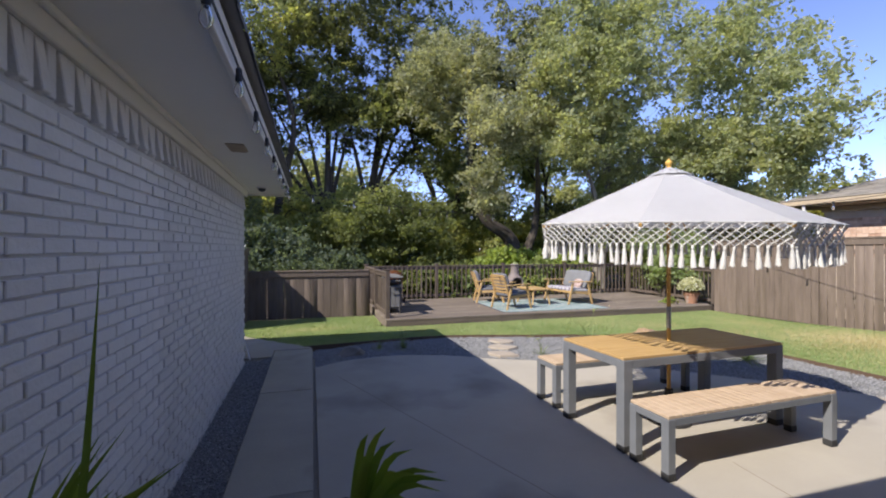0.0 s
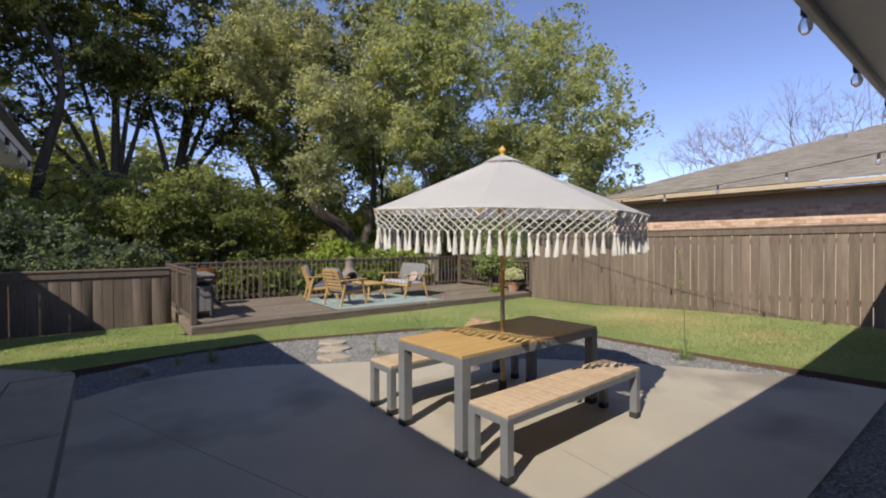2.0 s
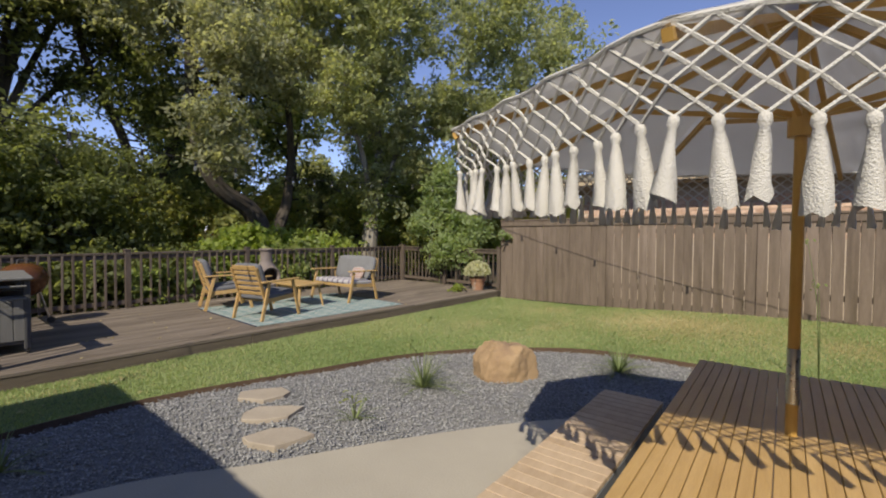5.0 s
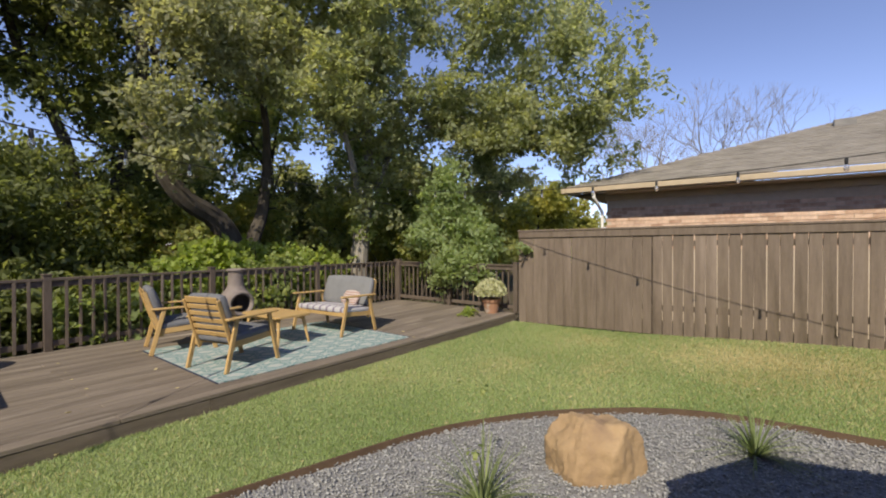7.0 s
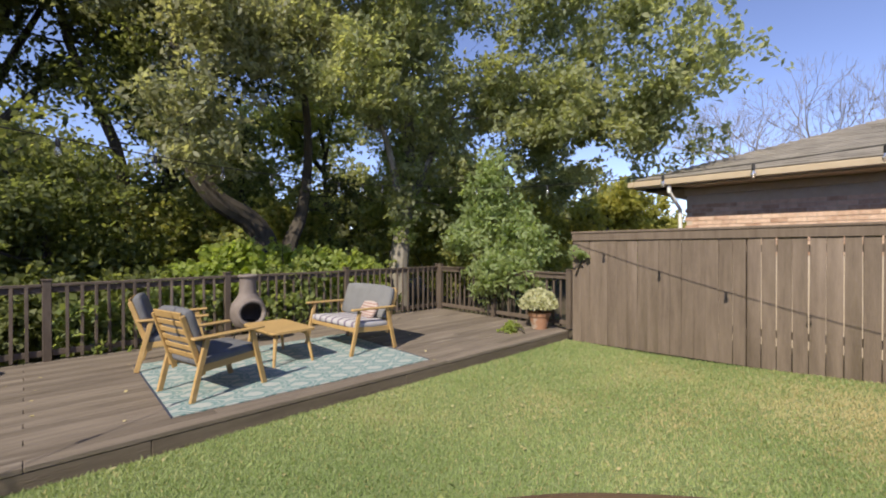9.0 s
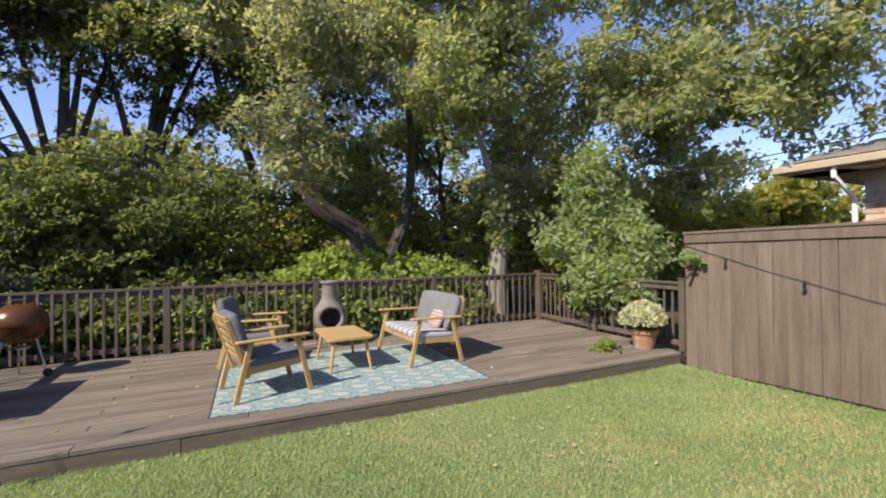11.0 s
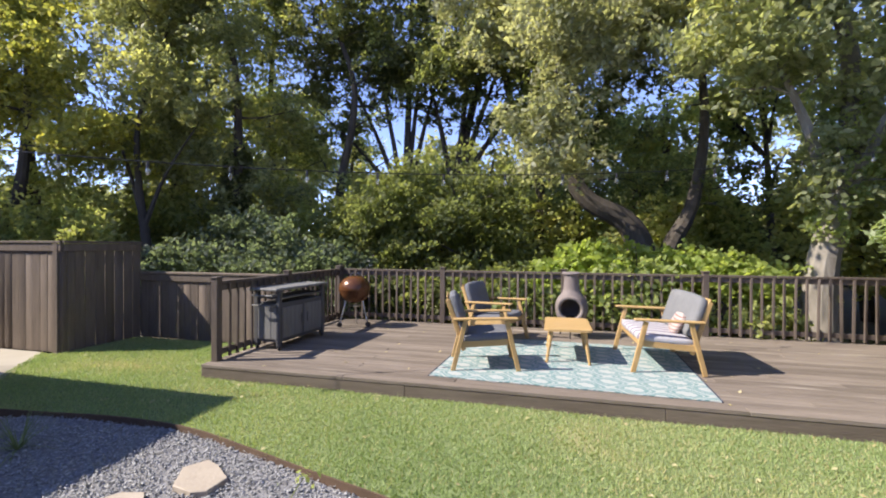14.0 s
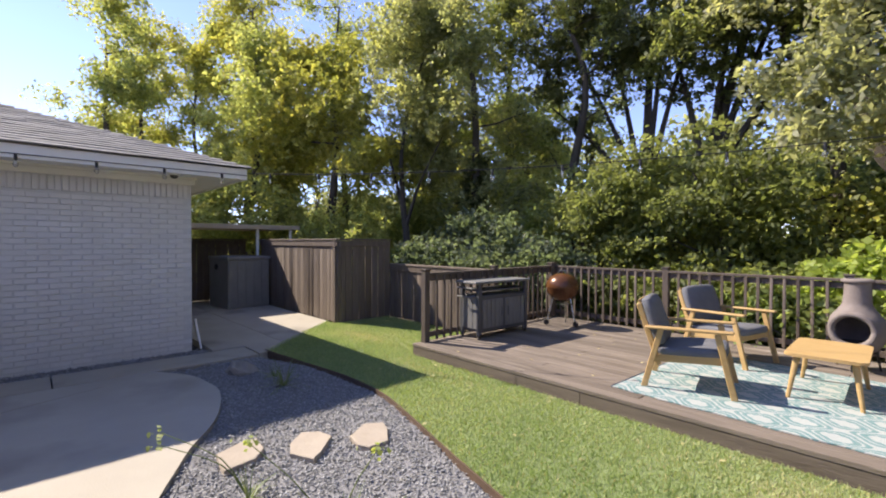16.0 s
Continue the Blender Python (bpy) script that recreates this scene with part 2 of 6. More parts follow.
def lathe(bm, profile, sides=20, m=None):
    """A turned shape from (radius, height) pairs."""
    rings = []
    for r, z in profile:
        if r < 1e-4:
            rings.append([bm.verts.new((0, 0, z))])
        else:
            rings.append([bm.verts.new((r * math.cos(2 * math.pi * k / sides), r * math.sin(2 * math.pi * k / sides), z)) for k in range(sides)])
    made = [v for r in rings for v in r]
    for a, b in zip(rings, rings[1:]):
        for k in range(sides):
            k2 = (k + 1) % sides
            if len(a) == 1 and len(b) > 1:
                bm.faces.new((a[0], b[k2], b[k]))
            elif len(b) == 1 and len(a) > 1:
                bm.faces.new((a[k], a[k2], b[0]))
            elif len(a) > 1:
                bm.faces.new((a[k], a[k2], b[k2], b[k]))
    if m is not None:
        bmesh.ops.transform(bm, matrix=m, verts=made)
    return bm


def prism(bm, outline, z0, z1):
    """An upright slab over a flat outline."""
    a = [bm.verts.new((x, y, z0)) for x, y in outline]
    b = [bm.verts.new((x, y, z1)) for x, y in outline]
    n = len(a)
    bm.faces.new(list(reversed(a)))
    bm.faces.new(b)
    for k in range(n):
        bm.faces.new((a[k], a[(k + 1) % n], b[(k + 1) % n], b[k]))
    return bm


def raw_mesh(name, verts, faces, mat):
    me = bpy.data.meshes.new(name)
    me.from_pydata(verts, [], faces)
    me.materials.append(mat)
    return me


def curve_points(pts, n):
    """n points along a smooth line through the given ones."""
    pts = [Vector(p) for p in pts]
    full = [pts[0] * 2 - pts[1], *pts, pts[-1] * 2 - pts[-2]]
    out = []
    for i in range(n):
        u = i / (n - 1) * (len(pts) - 1)
        k = min(int(u), len(pts) - 2)
        f = u - k
        p0, p1, p2, p3 = full[k:k + 4]
        out.append(0.5 * (2 * p1 + (p2 - p0) * f + (2 * p0 - 5 * p1 + 4 * p2 - p3) * f * f + (3 * p1 - p0 - 3 * p2 + p3) * f ** 3))
    return out
# ---- ground ----
PATIO_ARC = [(-0.02, 5.72, 0), (0.40, 5.97, 0), (0.80, 6.05, 0), (1.20, 6.06, 0), (1.70, 5.92, 0), (2.08, 5.74, 0), (2.40, 5.52, 0), (2.82, 5.30, 0), (3.30, 5.04, 0), (4.20, 4.45, 0), (5.10, 3.62, 0), (5.80, 2.78, 0), (6.25, 2.10, 0), (6.62, 1.45, 0), (6.75, 0.80, 0)]
EDGE_LINE = [(-0.20, 7.06, 0), (0.80, 7.18, 0), (1.60, 7.27, 0), (2.40, 7.24, 0), (3.10, 7.07, 0), (3.80, 6.87, 0), (4.80, 6.58, 0), (5.45, 6.20, 0), (5.90, 5.82, 0), (6.38, 5.22, 0), (6.65, 4.55, 0), (6.72, 3.70, 0), (6.76, 2.40, 0), (6.90, 1.50, 0), (7.00, 0.0, 0)]
DECK_Z, DECK_X0, DECK_X1, DECK_Y0, DECK_Y1 = 0.155, 1.40, 9.82, 8.475, 11.95
FENCE_X = 9.80


def ease(u):
    u = min(1.0, max(0.0, u))
    return u * u * (3 - 2 * u)


def lawn_height(x, y):
    """The lawn climbs gently towards the house end of the side fence."""
    return -0.005 + 0.19 * ease((x - 6.6) / 3.2) * ease((7.6 - y) / 5.2) + 0.008 * noise.noise((x * 0.9, y * 0.9, 0))


def far_grid(a, inner):
    s = [-900, -300, -120, -60]
    return s + [inner[0] + (inner[1] - inner[0]) * k / a for k in range(a + 1)] + [60, 120, 300, 900]


gx, gy = far_grid(40, (-40, 44)), far_grid(40, (-30, 50))
gverts = [(x, y, -0.10 + (0.12 * noise.noise((x * 0.2, y * 0.2, 3)) if y > 12.5 and abs(x) < 50 else 0)) for y in gy for x in gx]
w = len(gx)
gfaces = [(j * w + i, j * w + i + 1, (j + 1) * w + i + 1, (j + 1) * w + i) for j in range(len(gy) - 1) for i in range(w - 1)]
structure(part("ground", smooth(raw_mesh("ground", gverts, gfaces, M_SOIL)), None), "brown leaf-littered soil under the trees", "ground")

# concrete patio slab with a curved edge, cut by control joints
arc = [(p.x, p.y) for p in curve_points(PATIO_ARC, 60)]
bm = bmesh.new()
prism(bm, [(-0.02, -1.8), (3.3, -1.8), (3.3, 0.8), (6.75, 0.8)] + list(reversed(arc))[1:], -0.12, 0.0)
patio = structure(part("patio", bm, M_CONCRETE), "tan concrete patio slab with a curved edge", "patio")
bm = bmesh.new()
for p, q in (((0.25, 5.2), (1.65, 1.5)), ((2.95, 2.1), (2.72, 0.2))):
    beam(bm, (*p, 0.0003), (*q, 0.0003), 0.006, 0.002)
M_JOINT = material("dark_joint", (0.20, 0.175, 0.14), (0.27, 0.24, 0.195), 0.9, 10)
part("control_joint", bm, M_JOINT, patio)

walkway = structure(new("walkway"), "narrow weathered concrete walkway along the house", "walkway")
for k, y0 in enumerate((-1.8, 0.4, 2.6, 4.8)):
    bm = bmesh.new()
    box(bm, -0.62, -0.055, y0 + 0.006, (y0 + 2.2 if k < 3 else 6.92) - 0.006, -0.12, -0.004 + 0.003 * (k % 2), 0.006)
    part("slab", bm, M_WALKWAY, walkway)
side_path = structure(new("side_path"), "pale concrete path slabs beside the house", "path")
for outline, top in (([(-6.5, 6.50), (-3.4, 6.50), (-3.4, 7.45), (-6.5, 7.45)], -0.002), ([(-3.385, 6.50), (-0.635, 6.50), (-0.635, 6.93), (-0.06, 6.935), (-0.10, 7.04), (-0.45, 7.45), (-3.385, 7.45)], 0.004), ([(-6.5, 7.465), (-0.47, 7.465), (-1.75, 8.86), (-6.5, 8.86)], 0.0)):
    bm = bmesh.new()
    prism(bm, outline, -0.12, top)
    part("slab", bm, M_WALKWAY, side_path)
bm = bmesh.new()
box(bm, -0.053, -0.022, -1.8, 6.3, -0.12, -0.02)
structure(part("joint_strip", bm, M_JOINT), "dark joint between the walkway and the patio", "joint")

# lawn: from the steel edging out to deck and fence
edge = curve_points(EDGE_LINE, 64)
outer = curve_points([(-1.75, 8.82, 0), (-0.9, 8.84, 0), (0.0, 8.84, 0), (1.2, 8.84, 0)], 12) + curve_points([(1.4, 8.455, 0), (5.0, 8.455, 0), (9.78, 8.455, 0)], 34) + curve_points([(9.78, 8.0, 0), (9.78, 5.0, 0), (9.78, -0.1, 0)], 18)
STEPS = 14
lverts, lfaces = [], []
for a, b in zip(edge, outer):
    for k in range(STEPS + 1):
        q = a.lerp(b, k / STEPS)
        lverts.append((q.x, q.y, lawn_height(q.x, q.y)))
for i in range(len(edge) - 1):
    for k in range(STEPS):
        j = i * (STEPS + 1) + k
        lfaces.append((j, j + STEPS + 1, j + STEPS + 2, j + 1))
base = len(lverts)
for j in range(5):
    for i in range(9):
        x, y = -1.5 + 2.85 * i / 8, 8.84 + 1.22 * j / 4
        lverts.append((x, y, lawn_height(x, y)))
for j in range(4):
    for i in range(8):
        k = base + j * 9 + i
        lfaces.append((k, k + 1, k + 10, k + 9))
lawn = structure(part("lawn", smooth(raw_mesh("lawn", lverts, lfaces, M_TURF)), None), "mown green lawn with dry straw-coloured patches", "lawn")

# gravel beds
bed_in = [Vector((p[0], p[1], 0)) for p in arc]
bed_out = curve_points([(-0.06, 6.90, 0)] + EDGE_LINE[1:-2] + [(6.85, 0.8, 0)], 60)
bverts, bfaces = [], []
for a, b in zip(bed_in, bed_out):
    for k in range(7):
        q = a.lerp(b, k / 6)
        bverts.append((q.x, q.y, -0.045 + 0.012 * noise.noise((q.x * 1.5, q.y * 1.5, 7))))
for i in range(59):
    for k in range(6):
        j = i * 7 + k
        bfaces.append((j, j + 7, j + 8, j + 1))
for x0, x1, y0, y1, nx, ny in ((-0.97, -0.62, -1.8, 6.48, 2, 20), (3.3, 6.98, -0.15, 0.8, 8, 3)):
    base = len(bverts)
    for j in range(ny + 1):
        for i in range(nx + 1):
            bverts.append((x0 + (x1 - x0) * i / nx, y0 + (y1 - y0) * j / ny, -0.035))
    for j in range(ny):
        for i in range(nx):
            k = base + j * (nx + 1) + i
            bfaces.append((k, k + 1, k + nx + 2, k + nx + 1))
structure(part("gravel_bed", smooth(raw_mesh("gravel_bed", bverts, bfaces, M_GRAVEL_BED)), None), "bed of dark slate gravel", "gravel")


def scatter(verts, faces, count, rng):
    """Random points on quads, by area."""
    v = np.array(verts)
    f = np.array(faces)
    a, b, c, d = (v[f[:, k]] for k in range(4))
    area = np.linalg.norm(np.cross(c - a, d - b), axis=1)
    pick = rng.choice(len(f), count, p=area / area.sum())
    s, t = rng.random((2, count, 1))
    return (a[pick] * (1 - s) + b[pick] * s) * (1 - t) + (d[pick] * (1 - s) + c[pick] * s) * t


def fast_mesh(name, verts, faces, mat):
    """A mesh from numpy arrays with faces of one size."""
    me = bpy.data.meshes.new(name)
    n, k = faces.shape
    me.vertices.add(len(verts))
    me.vertices.foreach_set("co", np.ascontiguousarray(verts, dtype=np.float32).ravel())
    me.loops.add(n * k)
    me.loops.foreach_set("vertex_index", np.ascontiguousarray(faces, dtype=np.int32).ravel())
    me.polygons.add(n)
    me.polygons.foreach_set("loop_start", np.arange(0, n * k, k, dtype=np.int32))
    me.update(calc_edges=True)
    me.materials.append(mat)
    return me


rng = np.random.default_rng(11)
OCTA_V = np.array([(1, 0, 0.1), (0.1, 1, 0), (-1, 0.1, 0.1), (0, -1, 0), (0.2, 0.1, 0.8), (-0.1, 0, -0.8)])
OCTA_F = np.array([(0, 1, 4), (1, 2, 4), (2, 3, 4), (3, 0, 4), (1, 0, 5), (2, 1, 5), (3, 2, 5), (0, 3, 5)])


def chips(points, low, high, flat):
    n = len(points)
    v = OCTA_V[None] * (1 + 0.35 * rng.standard_normal((n, 6, 3)) * 0.6)
    v = v * (rng.uniform(low, high, (n, 1, 1)) * np.array([1, 0.75, flat]))
    a = rng.uniform(0, 6.283, n)
    tilt = rng.normal(0, 0.35, n)
    c, s, ct, st = np.cos(a), np.sin(a), np.cos(tilt), np.sin(tilt)
    y = v[..., 1] * ct[:, None] - v[..., 2] * st[:, None]
    z = v[..., 1] * st[:, None] + v[..., 2] * ct[:, None]
    out = np.stack([v[..., 0] * c[:, None] - y * s[:, None], v[..., 0] * s[:, None] + y * c[:, None], z], -1) + points[:, None]
    f = OCTA_F[None] + 6 * np.arange(n)[:, None, None]
    return out.reshape(-1, 3), f.reshape(-1, 3)


pts = scatter(bverts, bfaces, 58000, rng)
pts[:, 2] += rng.uniform(0.0, 0.022, len(pts))
tagged(part("gravel", fast_mesh("gravel", *chips(pts, 0.0065, 0.0155, 0.6), M_GRAVEL), None), "loose blue-grey slate chips in the beds", "gravel", kind="stuff")

pts = scatter(lverts, lfaces, 270000, rng)
n = len(pts)
ang, lean = rng.uniform(0, 6.283, n), rng.normal(0, 0.5, (n, 2))
hgt = rng.uniform(0.014, 0.034, (n, 1)) * (0.8 + 0.4 * rng.random((n, 1)))
wid = rng.uniform(0.003, 0.0055, (n, 1))
side = np.stack([np.cos(ang), np.sin(ang), np.zeros(n)], -1) * wid
tip = pts + np.concatenate([lean * hgt, hgt], 1)
blades = np.stack([pts - side, pts + side, tip], 1)
# worn dry spots in the lawn, by place and size
dry = np.zeros(n)
for cx, cy, sx, sy, k in ((8.6, 4.3, 0.85, 1.3, 1.0), (8.3, 2.4, 0.5, 0.45, 0.8), (7.6, 6.0, 0.6, 0.35, 0.5), (6.9, 7.0, 0.5, 0.25, 0.4), (8.9, 6.6, 0.4, 0.5, 0.45), (0.2, 8.6, 0.7, 0.15, 0.4), (2.2, 8.1, 0.8, 0.15, 0.35)):
    dry = np.maximum(dry, k * np.exp(-((pts[:, 0] - cx) / sx) ** 2 - ((pts[:, 1] - cy) / sy) ** 2))
is_dry = rng.random(n) < 0.02 + 0.12 * np.clip((pts[:, 0] - 3) / 5, 0, 1) + 0.88 * dry
for name, pick, mat, label in (("grass", ~is_dry, M_GRASS, "short mown green grass blades"), ("dry_grass", is_dry, M_STRAW, "dry straw-coloured grass blades in worn patches")):
    v = blades[pick].reshape(-1, 3)
    tagged(part(name, fast_mesh(name, v, np.arange(len(v)).reshape(-1, 3), mat), None), label, "grass", kind="stuff")

pts = scatter(lverts, lfaces, 170, rng)
pts[:, 2] += 0.03
LITTER = pts
bm = bmesh.new()
for a, b in zip(edge, edge[1:]):
    ha, hb = lawn_height(a.x, a.y) + 0.02, lawn_height(b.x, b.y) + 0.02
    d = (b - a).normalized()
    s = Vector((-d.y, d.x, 0)) * 0.007
    f = [bm.verts.new(p) for p in ((a - s) + Vector((0, 0, -0.09)), (a + s) + Vector((0, 0, -0.09)), a + s + Vector((0, 0, ha)), a - s + Vector((0, 0, ha)), (b - s) + Vector((0, 0, -0.09)), (b + s) + Vector((0, 0, -0.09)), b + s + Vector((0, 0, hb)), b - s + Vector((0, 0, hb)))]
    for q in ((0, 4, 7, 3), (3, 7, 6, 2), (2, 6, 5, 1)):
        bm.faces.new([f[k] for k in q])
structure(part("edging", bm, M_EDGING), "thin rusty brown steel edging between lawn and gravel", "edging")

# ---- house ----
WALL_X, WALL_Y = -0.97, 6.32
bm = bmesh.new()
box(bm, -1.25, WALL_X - 0.013, -1.8, WALL_Y - 0.006, -0.12, 2.42)
wall_east = structure(part("wall_east", bm, M_MORTAR), "house wall of grey-white painted brick", "wall")
bm = bmesh.new()
box(bm, -8.0, -1.25, WALL_Y - 0.28, WALL_Y, -0.12, 2.42)
structure(part("wall_north", bm, M_BRICK), "end wall of grey-white painted brick", "wall")
bm = bmesh.new()
box(bm, -1.25, 3.3, -2.05, -1.8, -0.12, 2.45)
box(bm, 3.3, 3.55, -1.8, -0.1, -0.12, 2.45)
box(bm, 3.55, 9.0, -0.38, -0.1, -0.12, 2.45)
structure(part("wall_south", bm, M_BRICK), "plain painted brick wall of the house wing", "wall")

EAVE_X, EAVE_Y, WING_Y = -0.41, 6.89, 0.53
bm = bmesh.new()
box(bm, -1.25, EAVE_X - 0.03, WING_Y - 0.002, EAVE_Y - 0.03, 2.44, 2.47)
box(bm, -8.0, -1.25, WALL_Y - 0.28, EAVE_Y - 0.03, 2.44, 2.47)
box(bm, -1.25, 9.3, -2.05, WING_Y - 0.03, 2.44, 2.47)
structure(part("soffit", bm, M_SOFFIT), "flat off-white painted soffit under the eaves", "soffit")
bm = bmesh.new()
box(bm, EAVE_X - 0.028, EAVE_X, WING_Y, EAVE_Y, 2.41, 2.56, 0.004)
box(bm, -8.0, EAVE_X - 0.03, EAVE_Y - 0.028, EAVE_Y, 2.41, 2.56, 0.004)
box(bm, EAVE_X, 9.3, WING_Y - 0.028, WING_Y, 2.41, 2.56, 0.004)
structure(part("fascia", bm, M_WHITE), "white painted fascia board along the eaves", "fascia")
bm = bmesh.new()
box(bm, WALL_X - 0.004, WALL_X + 0.030, -1.8, WALL_Y + 0.03, 2.33, 2.44, 0.006)
box(bm, WALL_X + 0.03, WALL_X + 0.055, -1.8, WALL_Y + 0.05, 2.405, 2.44, 0.006)
structure(part("trim", bm, M_WHITE), "white painted frieze trim above the brick", "trim")


def roof_face(bm, rows, along, up, start, hip0, hip1, length, step=0.145, tab=0.31, seed=0, thick=0.012):
    """Overlapping shingle tabs, row by row; hip0 and hip1 shorten each row at its ends."""
    r = random.Random(seed)
    along, up, start = Vector(along), Vector(up), Vector(start)
    nrm = along.cross(up).normalized()
    if nrm.z < 0:
        nrm = -nrm
    for k in range(rows):
        s0, s1 = hip0 * k * step, length - hip1 * k * step
        u = s0
        first = True
        while u < s1 - 0.02:
            e = min(s1, u + (tab * r.random() if first else tab * r.uniform(0.75, 1.2)))
            first = False
            lift = thick * r.uniform(0.6, 1.3)
            a = start + along * (u + 0.002) + up * (k * step - 0.01 * r.random())
            b = start + along * e + up * (k * step - 0.01 * r.random())
            c, d = start + along * e + up * ((k + 1) * step + 0.01), start + along * (u + 0.002) + up * ((k + 1) * step + 0.01)
            q = [bm.verts.new(p) for p in (a, b, c, d, a + nrm * lift, b + nrm * lift)]
            bm.faces.new((q[4], q[5], q[2], q[3]))
            bm.faces.new((q[0], q[1], q[5], q[4]))
            u = e
    return bm


PITCH = 0.36
bm = bmesh.new()
A, B, C, D = (EAVE_X + 0.05, EAVE_Y + 0.05), (-9.5, EAVE_Y + 0.05), (-9.5, -12), (EAVE_X + 0.05, -12)
rz = 2.57 + PITCH * 4.5
vs = [bm.verts.new(p) for p in ((*A, 2.57), (*B, 2.57), (*C, 2.57), (*D, 2.57), (-4.96, EAVE_Y - 4.5, rz), (-4.96, -7.4, rz))]
for q in ((0, 4, 5, 3), (0, 1, 4), (1, 2, 5, 4), (2, 3, 5)):
    bm.faces.new([vs[k] for k in q])
vs = [bm.verts.new(p) for p in ((-2.5, WING_Y + 0.05, 2.57), (9.35, WING_Y + 0.05, 2.57), (9.35, -8.5, 2.57), (4.9, -3.95, 4.15), (-4.6, -3.95, 4.15), (-2.5, -8.5, 2.57))]
for q in ((0, 1, 3, 4), (1, 2, 3), (2, 5, 4, 3)):
    bm.faces.new([vs[k] for k in q])
roof = structure(part("roof", bm, M_SHINGLE), "hipped roof of weathered grey asphalt shingles", "roof")
bm = bmesh.new()
roof_face(bm, 30, (0, -1, 0), Vector((-1, 0, PITCH)), (EAVE_X + 0.055, EAVE_Y + 0.05, 2.575), 1.0, 0, 6.3, seed=3)
M_SHINGLE_TABS = material("grey_shingle_tabs", (0.13, 0.13, 0.13), (0.25, 0.248, 0.245), 0.9, 3, bump=0.5, fine=120, vary=0.55, island=True)
tagged(part("shingle", bm, M_SHINGLE_TABS, roof), kind="stuff")

# painted bricks: stretcher courses and a soldier course under the trim
bm = bmesh.new()
box(bm, -0.09, 0.0, -0.0965, 0.0965, -0.0285, 0.0285, 0.004)
brick_mesh = smooth(mesh_of(bm, "brick"))
brick_mesh.materials.append(M_BRICK)
bm = bmesh.new()
box(bm, -0.09, 0.0, -0.0285, 0.0285, -0.0965, 0.0965, 0.004)
soldier_mesh = smooth(mesh_of(bm, "brick"))
soldier_mesh.materials.append(M_BRICK)
brick_rng = random.Random(5)
far_bricks = bmesh.new()
brick_places = []
for row in range(32):
    z = -0.02 + row * 0.0677
    y = -1.7 + (0.1015 if row % 2 else 0)
    while y < WALL_Y - 0.09:
        brick_places.append((brick_mesh, y, z))
        y += 0.203
y = -1.75
while y < WALL_Y - 0.02:
    brick_places.append((soldier_mesh, y, 2.237))
    y += 0.0677
near = [b for b in brick_places if 1.05 < b[1] < 2.72 and b[2] > 0.35][:300]
near_ids = {id(b) for b in near}
M_BRICK_FAR = material("painted_brick_course", (0.58, 0.567, 0.545), (0.68, 0.665, 0.64), 0.55, 3, bump=0.35, fine=45, vary=0.35, island=True)
BRICKS_LATER = near
for b in brick_places:
    if id(b) not in near_ids:
        hx, hz = (0.0965, 0.0285) if b[0] is brick_mesh else (0.0285, 0.0965)
        d, e = brick_rng.uniform(-0.003, 0.004), 0.004
        x = WALL_X + d
        y, z = b[1] + brick_rng.uniform(-0.003, 0.003), b[2] + brick_rng.uniform(-0.002, 0.002)
        lean = 0.026 if hz > hx and round((y + 1.75) / 0.0677) % 2 else 0.0
        q = [far_bricks.verts.new(p) for p in ((x - 0.02, y - hx, z - hz), (x - 0.02, y + hx, z - hz), (x - 0.02, y + hx, z + hz), (x - 0.02, y - hx, z + hz), (x + lean, y - hx + e, z - hz + e), (x + lean, y + hx - e, z - hz + e), (x, y + hx - e, z + hz - e), (x, y - hx + e, z + hz - e))]
        for f in ((4, 5, 6, 7), (0, 1, 5, 4), (1, 2, 6, 5), (2, 3, 7, 6), (3, 0, 4, 7)):
            far_bricks.faces.new([q[k] for k in f])
tagged(part("brickwork", mesh_of(far_bricks, "brickwork"), M_BRICK_FAR, wall_east), kind="stuff")

# ---- fences ----
plank_cache = {}


def plank_mesh(w, t, h, mat, seed):
    """A fence picket standing on its base: slightly uneven edges."""
    key = (w, t, round(h, 3), mat.name, seed)
    if key not in plank_cache:
        r = random.Random(seed)
        bm = bmesh.new()
        box(bm, -t / 2, t / 2, -w / 2, w / 2, 0, h, 0.004)
        for v in bm.verts:
            v.co.y += r.uniform(-0.003, 0.003)
            v.co.x += r.uniform(-0.002, 0.002)
        me = smooth(mesh_of(bm, "plank"))
        me.materials.append(mat)
        plank_cache[key] = me
    return plank_cache[key]


